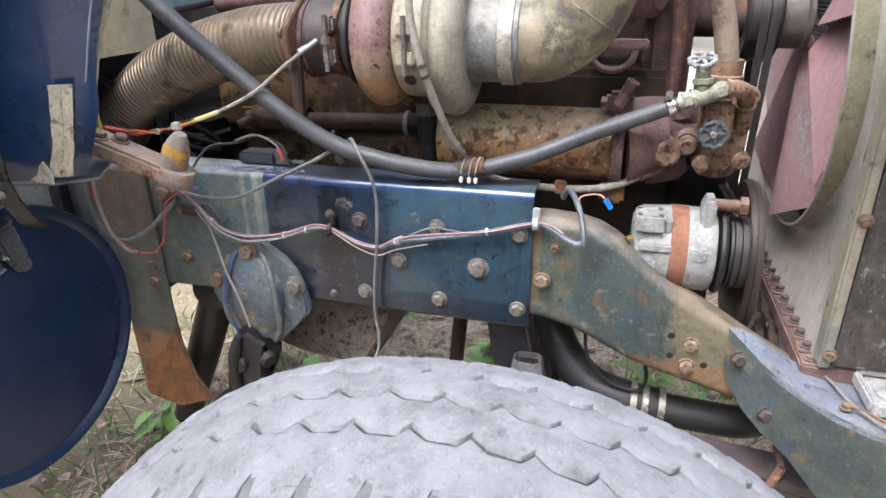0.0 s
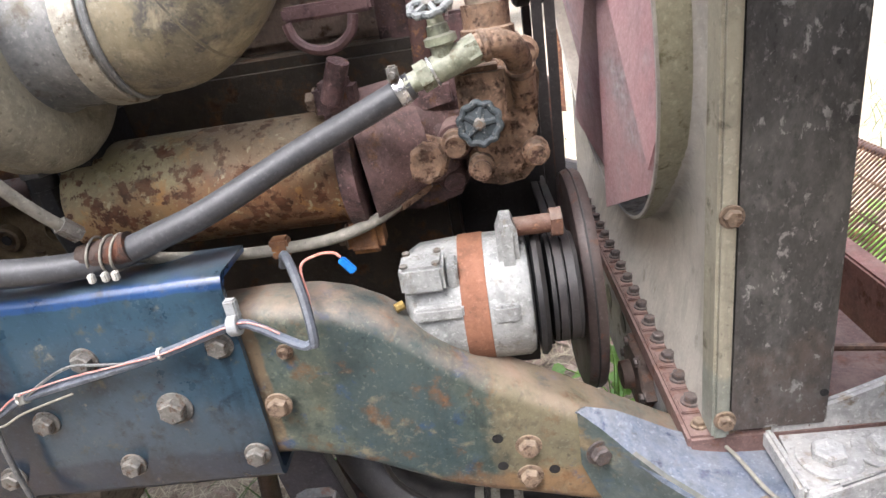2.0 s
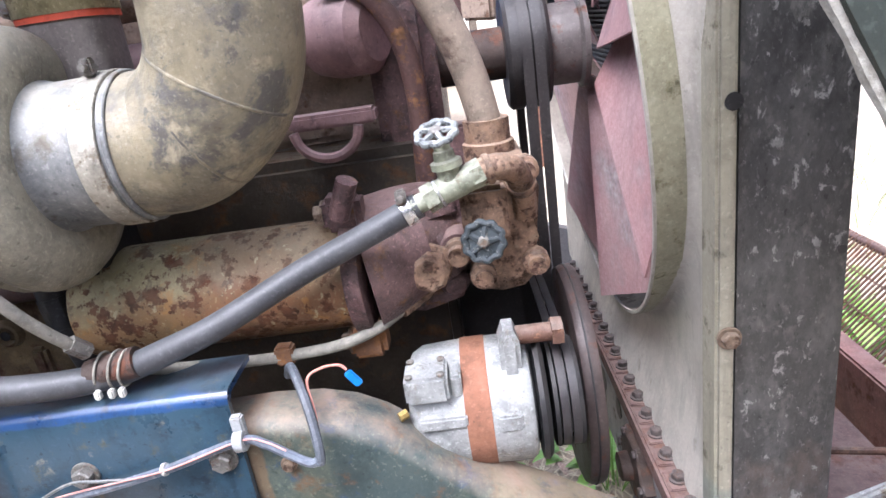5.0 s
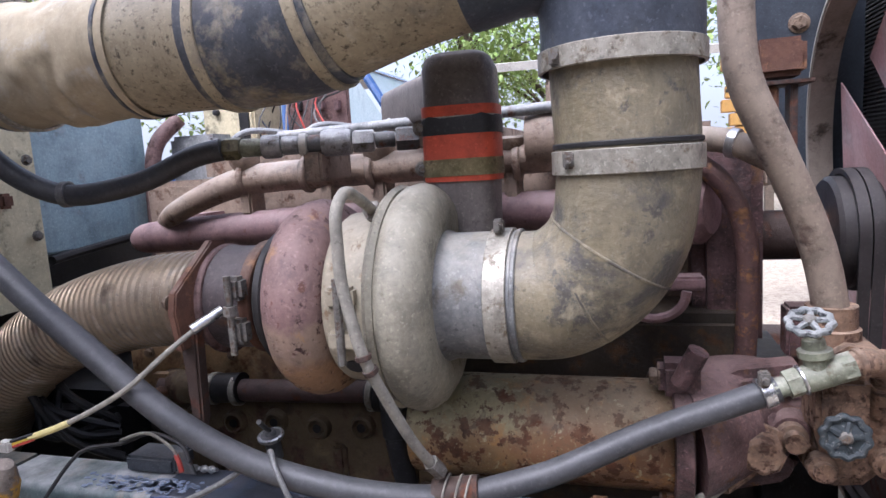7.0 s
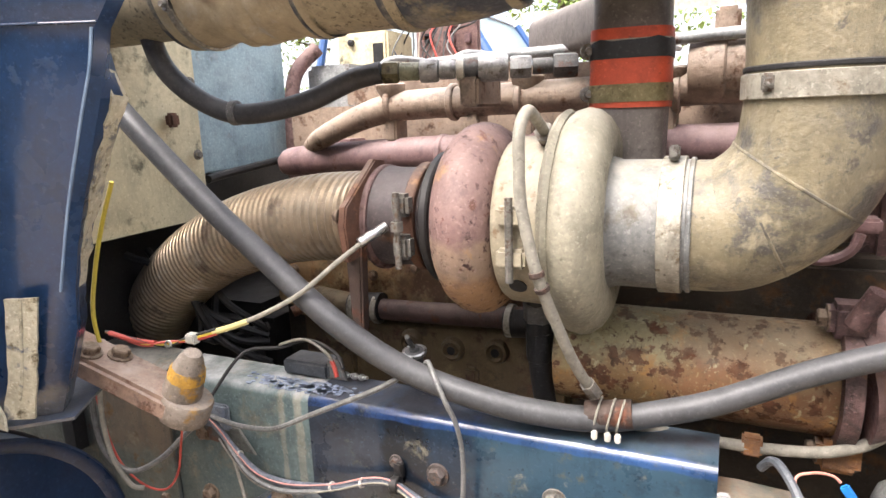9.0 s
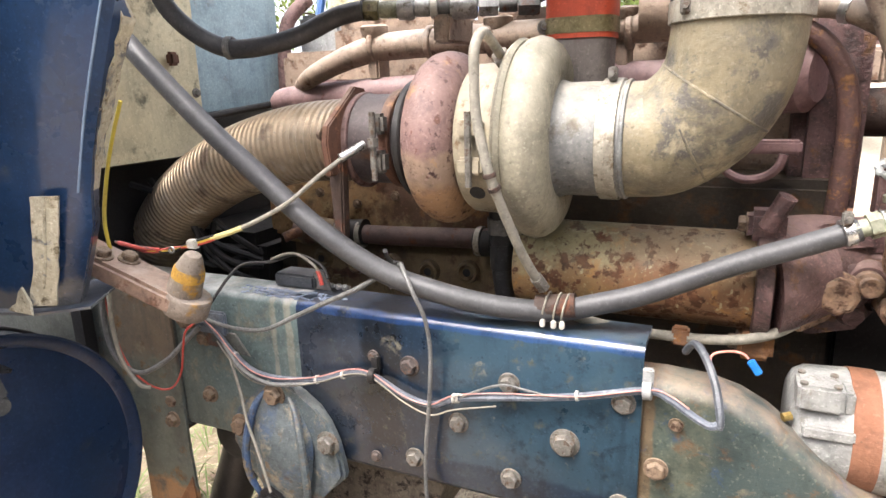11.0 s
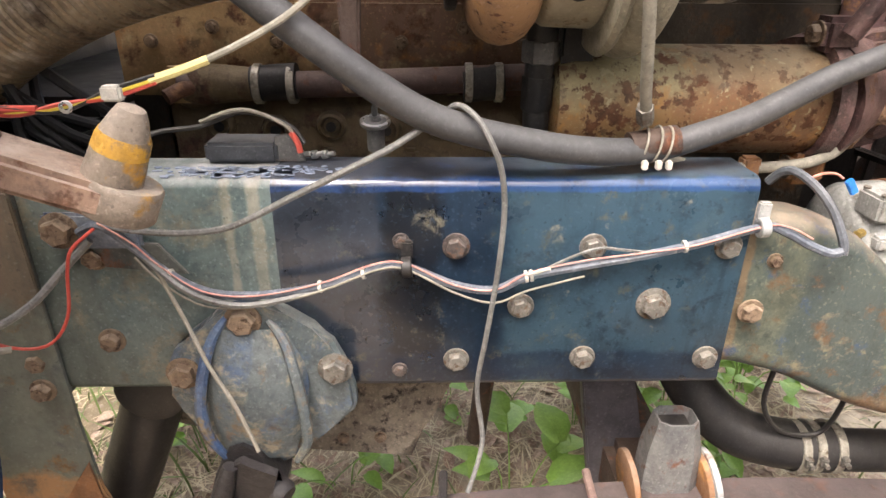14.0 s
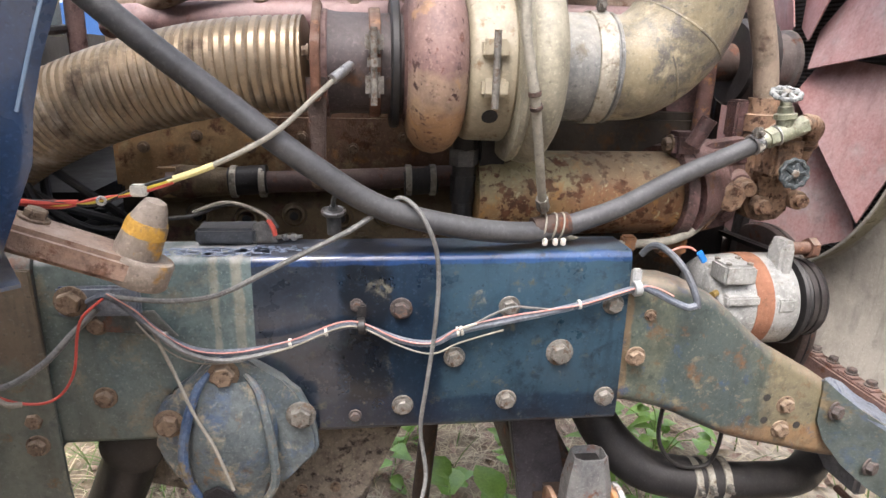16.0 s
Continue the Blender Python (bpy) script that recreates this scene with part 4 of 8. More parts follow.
for a, b in zip(outer, outer[1:]):
    for j in range(8):
        bm.faces.new((a[j], a[(j + 1) % 8], b[(j + 1) % 8], b[j]))
bm.faces.new(outer[0])
part("socket", bm, m_stub, post)
# Black plug put in to make the socket's inside look shaded.
part("bore", box((0.16, 0.058, 0.40), (0.202, 0.092, 0.562)), m_black, post)
for x0, x1, mm, tag in ((0.226, 0.238, m_orange, "rusty side plate"), (0.2385, 0.251, m_greysteel, "worn grey side plate"), (0.112, 0.124, m_orange, "rusty side plate")):
    part("side_plate", lathe([(0, 0.05), (0.002, 0.054), (x1 - x0 - 0.002, 0.054), (x1 - x0, 0.05)], (x0, 0.06, 0.452), (1, 0, 0.1), 28), mm, post, tag)
cross = thing("axle_beam", (0.3, 0.5, 0.25), "rusty front axle beam and steering rod", "axle")
part("beam", box((0.12, -0.35, 0.30), (0.24, 1.1, 0.42), 0.02), m_rustdark, cross)
part("drag_link", tube([(-0.04, 0.45, 0.75), (-0.09, 0.45, 0.2)], 0.022, 12, 3), m_rustdark, cross)
part("stay_plate", plate([(0.04, 0.72), (0.12, 0.72), (0.24, 0.2), (0.12, 0.2)], 0.2, 0.23, 0.003), W("dull_purple_plate", (0.055, 0.052, 0.062), (0.085, 0.08, 0.09), 0.08, (0.09, 0.06, 0.045), 0.2, 0.05, 0.5, 0, 0.15, DUST, 0.2), cross)
lower = thing("coolant_hose", (0.3, 0.15, 0.45), "thick black lower radiator hose with steel clamps", "hose")
part("hose", tube([(0.19, 0.22, 0.72), (0.215, 0.20, 0.62), (0.25, 0.17, 0.55), (0.31, 0.14, 0.495), (0.38, 0.125, 0.475), (0.47, 0.12, 0.465)], 0.042, 20), m_black, lower)
part("pipe", tube([(0.45, 0.12, 0.465), (0.55, 0.12, 0.458), (0.66, 0.13, 0.455), (0.76, 0.2, 0.47)], 0.036, 18), m_black, lower)
for x in (0.415, 0.44, 0.475):
    band(lower, (x, 0.121, 0.468), (1, 0, -0.05), 0.043, 0.014, (x, 0.075, 0.475))
cable("brake_line", [(0.30, 0.05, 0.69), (0.31, 0.07, 0.60), (0.36, 0.09, 0.53), (0.42, 0.09, 0.52), (0.435, 0.08, 0.56), (0.42, 0.05, 0.64)], 0.004, m_black, "thin black tube looping under the rail")

# ---- turbocharger ----
TY, TZ = 0.082, 1.25
turbo = thing("turbocharger", (0.0, TY, 1.1), "dusty alloy and rusty iron diesel turbocharger", "turbocharger")


def scroll(xc, major, minor, wide, grow, seg=56, sub=18):
    """A snail housing round the turbo's axis: a ring whose section swells by grow on its way round."""
    bm = bmesh.new()
    rows = []
    for k in range(seg):
        a = 2 * math.pi * k / seg
        f = 1 - grow * 0.5 * (1 + math.cos(a - 1.2))
        row = []
        for j in range(sub):
            b = 2 * math.pi * j / sub
            rr = major + minor * f * math.cos(b)
            row.append(bm.verts.new((xc + wide * f * math.sin(b), TY + rr * math.sin(a), TZ + rr * math.cos(a))))
        rows.append(row)
    for k in range(seg):
        a, b = rows[k], rows[(k + 1) % seg]
        for j in range(sub):
            bm.faces.new((a[j], a[(j + 1) % sub], b[(j + 1) % sub], b[j]))
    return bm


part("compressor_housing", scroll(0.020, 0.100, 0.045, 0.035, 0.06), m_cast, turbo, "dusty pale alloy snail housing")
part("housing_lip", lathe([(-0.006, 0.11), (-0.006, 0.138), (0.0, 0.142), (0.006, 0.138), (0.006, 0.11)], (-0.006, TY, TZ), (1, 0, 0), 56), m_cast, turbo)
part("compressor_face", lathe([(0.0, 0.105), (0.034, 0.098), (0.050, 0.083), (0.06, 0.079), (0.14, 0.079)], (0, TY, TZ), (1, 0, 0), 48), m_alloy, turbo, "grey inlet neck")
part("turbine_housing", scroll(-0.120, 0.085, 0.046, 0.042, 0.05), m_turbhot, turbo, "purple-brown iron housing with scaling rust")
part("turbine_core", lathe([(-0.045, 0.078), (-0.03, 0.10), (0.03, 0.10), (0.05, 0.082)], (-0.120, TY, TZ), (1, 0, 0), 40), m_turbine, turbo)
part("centre_housing", lathe([(-0.082, 0.082), (-0.077, 0.094), (-0.03, 0.098), (-0.012, 0.105), (-0.006, 0.10)], (0, TY, TZ), (1, 0, 0), 40), m_cast, turbo, "cream centre plate")
m_cream = W("cream_centre_paint", (0.33, 0.29, 0.21), (0.26, 0.23, 0.165), 0.05, (0.2, 0.13, 0.07), 0.2, 0.02, 0.5, 0, 0.15, DUST, 0.4, grime=0.3)
part("centre_plate", lathe([(-0.080, 0.096), (-0.077, 0.105), (-0.071, 0.109), (-0.018, 0.111), (-0.012, 0.106)], (0, TY, TZ), (1, 0, 0), 56), m_cream, turbo, "cream painted heat plate")
# Black disc gives the plate's hole its dark inside.
part("plate_hole", lathe([(0, 0.0115), (0.0012, 0.0115)], (-0.048, TY - 0.0872, TZ - 0.0675), (0, -0.79, -0.612), 20), m_black, turbo)
for dz in (-0.028, 0.022):
    part("plate_tab", box((-0.066, TY - 0.120, TZ + dz - 0.012), (-0.03, TY - 0.100, TZ + dz + 0.012), 0.004), m_cream, turbo)
part("clamp_bolt", tube([(-0.048, TY - 0.121, TZ + 0.045), (-0.048, TY - 0.121, TZ - 0.055)], 0.005, 8, 3), m_bolt, turbo)
part("outlet_neck", lathe([(-0.02, 0.07), (-0.016, 0.073), (0.0, 0.071), (0.06, 0.071), (0.11, 0.072)], (-0.255, TY + 0.006, TZ - 0.002), (1, 0, 0), 36), m_neck, turbo, "dark scorched outlet neck")
# Ring coloured black to stand in for the shaded gap beside the turbine.
part("v_band", ring((-0.177, TY + 0.004, TZ - 0.001), (1, 0, 0), 0.092, 0.07, 0.013), m_black, turbo, "V-band ring, black to give the dark gap by the turbine")
part("neck_band", ring((-0.205, TY + 0.004, TZ - 0.001), (1, 0, 0), 0.0775, 0.069, 0.016), m_rust, turbo)
for z0, z1 in ((0.012, 0.042), (-0.045, -0.012)):
    part("clamp_latch", box((-0.219, TY - 0.092, TZ + z0), (-0.194, TY - 0.07, TZ + z1), 0.005), m_bolt, turbo, "dusty steel clamp latch")
part("latch_bolt", tube([(-0.2075, TY - 0.096, TZ - 0.055), (-0.2075, TY - 0.096, TZ + 0.045)], 0.0045, 8, 3), m_bolt, turbo)
part("latch_nut", lathe([(0, 0.009), (0.012, 0.009)], (-0.2075, TY - 0.096, TZ - 0.005), (0, 0, 1), 6), m_bolt, turbo)
part("inlet_flange", box((-0.18, 0.17, 1.22), (-0.07, 0.30, 1.31), 0.006), m_turbine, turbo)
part("mount_foot", box((-0.045, 0.12, 1.09), (0.02, 0.24, 1.16), 0.012), m_black, turbo)
feed = thing("oil_feed_line", (0.02, -0.05, 1.05), "braided oil line with a pale dusty sleeve and steel unions", "oil line")
part("braided_hose", tube([(-0.022, 0.03, 1.362), (-0.021, -0.02, 1.383), (-0.02, -0.055, 1.391), (-0.0225, -0.075, 1.372), (-0.0225, -0.078, 1.335), (-0.021, -0.078, 1.295), (-0.012, -0.078, 1.25), (-0.004, -0.075, 1.215), (0.006, -0.06, 1.175), (0.02, -0.035, 1.12), (0.03, -0.015, 1.085), (0.043, 0.01, 1.048)], 0.0066, 12, 6), m_braid, feed)
for at, ax in (((-0.0045, -0.0755, 1.217), (0.2, 0.1, -1)), ((0.0, -0.07, 1.20), (0.3, 0.35, -0.9))):
    part("heat_collar", ring(at, ax, 0.0088, 0.006, 0.006, 14), m_rustdark, feed, "rusty tie collar")
part("upper_union", lathe([(-0.02, 0.011), (-0.018, 0.0125), (0.012, 0.0125), (0.014, 0.009)], (-0.022, 0.03, 1.362), (0, -1, 0.4), 6), m_bolt, feed)
part("lower_union", lathe([(-0.012, 0.010), (0.012, 0.010)], (0.040, 0.006, 1.056), (0.35, 0.6, -0.85), 6), m_bolt, feed)

# ---- intake pipe ----
intake = thing("intake_elbow", (0.2, 0.07, 1.17), "dusty beige welded intake elbow pipe with steel bands", "pipe")
part("elbow", tube([(0.115, TY, TZ), (0.15, TY, TZ), (0.19, 0.08, 1.255), (0.232, 0.075, 1.285), (0.257, 0.07, 1.325), (0.266, 0.066, 1.37), (0.268, 0.064, 1.42), (0.266, 0.063, 1.47), (0.264, 0.063, 1.535)], 0.078, 40, 6), m_elbow, intake)
band(intake, (0.122, TY, TZ), (1, 0, 0), 0.081, 0.026, (0.122, 0.055, 1.338))
part("bead", ring((0.142, TY, TZ), (1, 0, 0), 0.0815, 0.07, 0.006), m_alloy, intake)
band(intake, (0.268, 0.064, 1.407), (0, 0, 1), 0.080, 0.026, (0.21, 0.005, 1.41))
part("bead", ring((0.268, 0.064, 1.425), (0, 0, 1), 0.0805, 0.07, 0.006), m_black, intake)
for at, ax in (((0.213, 0.078, 1.268), (0.9, 0, 0.43)), ((0.247, 0.072, 1.305), (0.55, 0, 0.83))):
    part("weld_seam", ring(at, ax, 0.0788, 0.07, 0.0035), m_elbow, intake)
duct = thing("air_duct", (-0.3, 0.05, 1.5), "long dusty air duct of beige pipes and rubber boots", "duct")
DY, DZ = 0.043, 1.586
m_bootblue = W("blue_rubber_elbow", (0.035, 0.045, 0.066), (0.07, 0.08, 0.098), 0.08, (0.22, 0.2, 0.17), 0.2, 0.06, 0.5, 0, 0.08, (0.26, 0.25, 0.23), 0.5)
part("boot_elbow", tube([(0.264, 0.063, 1.51), (0.264, 0.06, 1.57), (0.252, 0.056, 1.62), (0.215, 0.052, 1.65), (0.16, 0.048, 1.655), (0.12, 0.046, 1.648), (0.09, 0.045, 1.642)], [0.086, 0.086, 0.086, 0.087, 0.086, 0.086, 0.085], 36, 6), m_bootblue, duct, "dark blue rubber elbow")
band(duct, (0.264, 0.062, 1.515), (0, 0, 1), 0.087, 0.022, (0.2, 0.0, 1.515))
part("front_pipe", tube([(0.11, 0.045, 1.646), (0.03, DY, 1.63), (-0.05, DY, 1.607), (-0.12, DY, 1.592)], 0.083, 36), m_duct, duct)
part("dark_boot", tube([(-0.06, DY, 1.604), (-0.10, DY, 1.595), (-0.15, DY, 1.588), (-0.22, DY, DZ)], [0.086, 0.088, 0.088, 0.087], 36), m_bootdark, duct, "dark blue rubber sleeve")
part("middle_pipe", tube([(-0.19, DY, DZ), (-0.36, DY, DZ)], 0.0835, 36), m_duct, duct, "beige paint spotted with dirt")
bm = bmesh.new()
rows = []
for k in range(73):
    u = k / 72
    x = -0.32 - 0.25 * u
    mid = math.sin(math.pi * u)
    row = []
    for j in range(56):
        a = 2 * math.pi * j / 56
        low = max(0.0, -math.cos(a))
        wave = 5.5 * u + 0.55 * noise.noise((1.7 * math.cos(a), 1.7 * math.sin(a), 4.0 * u))
        fold = abs(math.sin(math.pi * wave)) - 0.6
        r = 0.087 - 0.010 * mid ** 2 + mid ** 1.5 * (0.0055 * fold * (0.45 + 0.55 * low) + 0.005 * noise.noise((x * 30, math.cos(a) * 2.4, math.sin(a) * 2.4)))
        r += 0.012 * mid * low ** 4 * (0.3 + noise.noise((x * 24, 3.0, 0.5)))
        row.append(bm.verts.new((x, DY + r * math.sin(a), DZ + r * math.cos(a))))
    rows.append(row)
for a, b in zip(rows, rows[1:]):
    for j in range(56):
        bm.faces.new((a[j], a[(j + 1) % 56], b[(j + 1) % 56], b[j]))
part("wrinkled_boot", bm, m_bootdusty, duct, "wrinkled dusty rubber boot")
part("rear_pipe", tube([(-0.55, DY, DZ), (-0.8, DY, DZ), (-1.0, DY - 0.05, DZ)], 0.0685, 36), m_duct, duct)
for x, m, w, r in ((-0.075, m_duct, 0.014, 0.0885), (-0.20, m_duct, 0.014, 0.0885), (-0.335, m_bootdark, 0.006, 0.0865)):
    band(duct, (x, DY, 1.60 if x > -0.1 else DZ), (1, 0, 0.2 if x > -0.1 else 0), r, w, material=m)
band(duct, (-0.535, DY, DZ), (1, 0, 0), 0.088, 0.012, (-0.535, DY - 0.08, DZ - 0.035))
# Dark end ring: the shade at the boot's lip, put into its colour.
part("boot_end", ring((-0.566, DY, DZ), (1, 0, 0), 0.0875, 0.06, 0.012), m_bootdark, duct, "dark boot end ring carrying the lip's shade")

# ---- exhaust ----
exhaust = thing("exhaust_pipe", (-0.6, 0.12, 1.05), "flexible corrugated steel exhaust pipe, brown with heat", "exhaust pipe")
part("flexible_pipe", tube([(-0.30, 0.088, 1.246), (-0.40, 0.095, 1.240), (-0.50, 0.11, 1.222), (-0.60, 0.125, 1.193), (-0.69, 0.14, 1.155), (-0.77, 0.155, 1.11), (-0.85, 0.175, 1.05), (-0.93, 0.2, 0.97), (-1.0, 0.22, 0.88)], 0.068, 32, 32, ribs=-0.0034), m_flex, exhaust, angle=30)
bm = plate([(-0.02, 1.20), (0.10, 1.20), (0.12, 1.25), (0.09, 1.328), (0.06, 1.332), (-0.022, 1.275), (-0.028, 1.25)], -0.006, 0.006, 0.002)
bmesh.ops.transform(bm, matrix=Matrix.Translation((-0.284, 0, 0)) @ Matrix.Rotation(math.pi / 2, 4, "Z"), verts=bm.verts)
part("flange_plate", bm, m_rust, exhaust, "rusty square flange")
part("flange_strap", plate([(-0.298, 1.23), (-0.27, 1.23), (-0.275, 1.10), (-0.283, 1.082), (-0.292, 1.10)], -0.004, 0.016, 0.003), m_rustdark, exhaust)
bolt(exhaust, (-0.284, -0.004, 1.09), "s", (0, -1, 0), rusty=True)
bolt(exhaust, (-0.291, -0.018, 1.262), "s", (-1, 0, 0), rusty=True)
part("neck_ring", ring((-0.275, 0.085, 1.246), (1, 0, 0), 0.077, 0.06, 0.010), m_turbine, exhaust)
probe = thing("exhaust_probe", (-0.24, -0.01, 1.23), "white braided temperature probe wire with coloured plugs", "probe")
part("probe_tip", tube([(-0.238, 0.012, 1.246), (-0.262, -0.02, 1.228)], 0.007, 10, 3), m_chrome, probe)
part("braided_lead", tube([(-0.255, -0.012, 1.232), (-0.285, -0.04, 1.205), (-0.33, -0.065, 1.165), (-0.38, -0.08, 1.137), (-0.425, -0.092, 1.118)], 0.0036, 8), m_braid, probe)
part("cream_sleeve", tube([(-0.405, -0.087, 1.1255), (-0.43, -0.0935, 1.1165), (-0.456, -0.1, 1.1085)], 0.0043, 8, 3), W("cream_yellow_sleeve", (0.62, 0.55, 0.25), (0.56, 0.48, 0.2), 0.03, None, 0, 0.02, 0.5, 0, 0.03, grime=0.15), probe, "cream yellow sleeve")
part("red_sleeve", tube([(-0.555, -0.1125, 1.0845), (-0.60, -0.114, 1.085), (-0.65, -0.111, 1.089)], 0.0042, 8, 4), m_redwire, probe, "bright red sleeve")
part("ring_terminal", ring((-0.528, -0.1145, 1.0875), (0.2, -1, 0.2), 0.006, 0.0028, 0.003, 14), m_chrome, probe)
for k, mm in enumerate((m_redwire, m_yellow, m_black)):
    d = 0.003 * (k - 1)
    part("lead", tube([(-0.45, -0.1, 1.11 + d), (-0.49, -0.108, 1.098 + d), (-0.535, -0.112, 1.086 - d), (-0.58, -0.115, 1.083 + d), (-0.66, -0.11, 1.09)], 0.0024, 6), mm, probe)
part("white_connector", box((-0.496, -0.115, 1.092), (-0.478, -0.101, 1.106), 0.002), m_white, probe)

# ---- crossover pipe ----
cross_pipe = thing("boost_pipe", (0.055, 0.17, 1.33), "dark oval boost pipe with an orange silicone sleeve", "pipe")
part("oval_pipe", tube([(0.052, 0.17, 1.25), (0.053, 0.17, 1.33), (0.055, 0.17, 1.42), (0.056, 0.17, 1.50), (0.056, 0.172, 1.535), (0.056, 0.174, 1.548), (0.056, 0.175, 1.553)], [0.049, 0.049, 0.049, 0.049, 0.0485, 0.044, 0.034], 36, 6, flat=0.8, square=0.55), m_stack, cross_pipe)
part("rear_branch", tube([(0.045, 0.185, 1.513), (0.02, 0.24, 1.514), (-0.05, 0.34, 1.515), (-0.13, 0.45, 1.515)], [0.034, 0.037, 0.038, 0.038], 32, 6, square=0.5), m_stack, cross_pipe, "pale dusty rear branch")
part("orange_sleeve", tube([(0.055, 0.17, 1.391), (0.056, 0.17, 1.489)], 0.0515, 36, 3, flat=0.82, square=0.55), m_orangeboot, cross_pipe, "orange silicone sleeve")
bm = tube([(0.056, 0.17, 1.452 + 0.0045 * k) for k in range(6)], [0.0524, 0.0527, 0.0527, 0.0527, 0.0527, 0.0522], 36, 1, flat=0.825, square=0.55)
for v in bm.verts:
    if v.co.z > 1.47:
        v.co.z += 0.004 * noise.noise((v.co.x * 60, v.co.y * 60, 2))
part("black_tape", bm, m_black, cross_pipe, "black worn tape")
part("dusty_strip", tube([(0.056, 0.17, 1.4705), (0.056, 0.17, 1.4755)], 0.0522, 36, 2, flat=0.823, square=0.55), m_braid, cross_pipe)
part("sleeve_clamp", tube([(0.055, 0.17, 1.398), (0.055, 0.17, 1.4205)], 0.0528, 36, 2, flat=0.825, square=0.55), W("dull_brass_band", (0.2, 0.165, 0.08), (0.3, 0.26, 0.15), 0.03, (0.12, 0.09, 0.05), 0.2, 0.02, 0.35, 0.6, 0.05), cross_pipe, "dull brass clamp band")
for z in (1.41, 1.464):
    part("clamp_screw", lathe([(-0.014, 0.0), (-0.014, 0.007), (-0.004, 0.008), (-0.003, 0.0105), (0.008, 0.0105), (0.009, 0.006), (0.016, 0.005), (0.016, 0.0)], (0.002, 0.150, z), (0.35, -1, 0), 10), m_bolt, cross_pipe, "rusty clamp screw")

# ---- engine ----
engine = thing("diesel_engine", (0.0, 0.55, 0.70), "rusty peeling six-cylinder diesel engine", "engine")
m_blockside = W("ochre_block_side", (0.16, 0.115, 0.058), (0.1, 0.072, 0.04), 0.09, (0.1, 0.05, 0.036), 0.38, 0.05, 0.55, 0, 0.4, (0.25, 0.2, 0.13), 0.4, patches=(((0.26, 0.19, 0.09), 0.06, 0.56, 0.1, 0.65), ((0.025, 0.018, 0.013), 0.05, 0.55, 0.1, 0.75)))
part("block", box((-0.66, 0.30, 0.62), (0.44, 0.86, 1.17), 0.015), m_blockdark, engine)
part("block_upper_panel", box((-0.655, 0.272, 1.02), (-0.03, 0.30, 1.165), 0.012), m_block, engine, "flaking beige paint over rust")
part("block_side_panel", box((-0.60, 0.283, 0.80), (-0.05, 0.30, 1.03), 0.01), m_blockside, engine)
# Each boss gets a black disc for the shade in its hole.
for k in range(5):
    boss = part("core_boss", lathe([(0, 0.024), (0.012, 0.020), (0.014, 0.016), (0.004, 0.012)], (-0.52 + 0.085 * k, 0.284, 0.975 - 0.006 * (k % 2)), (0, -1, 0), 20), m_blockside, engine)
    part("boss_hole", lathe([(0, 0.008), (0.001, 0.008)], (-0.52 + 0.085 * k, 0.2715, 0.975 - 0.006 * (k % 2)), (0, -1, 0), 12), m_black, boss)
for k in range(9):
    bolt(engine, (-0.585 + 0.064 * k, 0.283, 0.845 + 0.012 * (k % 3)), "t", rusty=True, spin=k * 31)
for k in range(4):
    part("block_rib", box((-0.50 + 0.13 * k, 0.27, 0.86), (-0.475 + 0.13 * k, 0.29, 0.94), 0.006), m_blockside, engine)
# Black mass added to give the shade under the engine's front.
part("front_case", box((0.43, 0.36, 0.56), (0.575, 0.80, 1.02), 0.03), m_black, engine, "black box added for the dark under the engine front")
# Black box added where the bell housing would sit, to close bright gaps.
part("bell_housing", box((-1.25, 0.24, 0.62), (-0.665, 0.9, 1.02), 0.03), m_black, engine, "black box added to darken the bell housing space")
part("cylinder_head", box((-0.70, 0.42, 1.17), (0.42, 0.80, 1.415), 0.012), m_head, engine)
for k in range(3):
    x0 = -0.57 + 0.33 * k
    cov = part("rocker_cover", box((x0, 0.44, 1.40), (x0 + 0.31, 0.78, 1.475), 0.018), m_head, engine)
    for j in range(4):
        bolt(cov, (x0 + 0.03 + 0.08 * j, 0.46, 1.475), "s", (0, 0, 1), rusty=True)
for k in range(7):
    bolt(engine, (-0.60 + 0.09 * k, 0.272, 1.10 + 0.02 * (k % 2)), "s", rusty=True)
manifold = part("exhaust_manifold", tube([(-0.665, 0.36, 1.285), (-0.655, 0.355, 1.30), (-0.62, 0.352, 1.308), (-0.40, 0.35, 1.318), (-0.1, 0.35, 1.326), (0.2, 0.35, 1.33), (0.36, 0.35, 1.33)], [0.012, 0.026, 0.031, 0.033, 0.034, 0.034, 0.034], 20), m_manifold, engine, "mauve-brown manifold pipe")
for x in (-0.30, -0.02, 0.25):
    part("manifold_joint", ring((x, 0.35, 1.322 + 0.012 * x), (1, 0, 0), 0.038, 0.02, 0.012), m_manifold, manifold)
for k in range(6):
    part("manifold_port", box((-0.55 + 0.165 * k, 0.35, 1.29), (-0.50 + 0.165 * k, 0.42, 1.35), 0.006), m_manifold, manifold)
water = part("water_manifold", tube([(-0.60, 0.36, 1.335), (-0.545, 0.32, 1.355), (-0.48, 0.325, 1.383), (-0.42, 0.34, 1.403), (-0.36, 0.345, 1.41), (-0.1, 0.345, 1.415), (0.33, 0.345, 1.42)], [0.018, 0.02, 0.023, 0.026, 0.027, 0.027, 0.027], 18), m_head, engine, "rusty beige water pipe")
for k in range(6):
    x = -0.40 + 0.125 * k
    part("pipe_collar", ring((x, 0.345, 1.412), (1, 0, 0), 0.033, 0.02, 0.012), m_head, water)
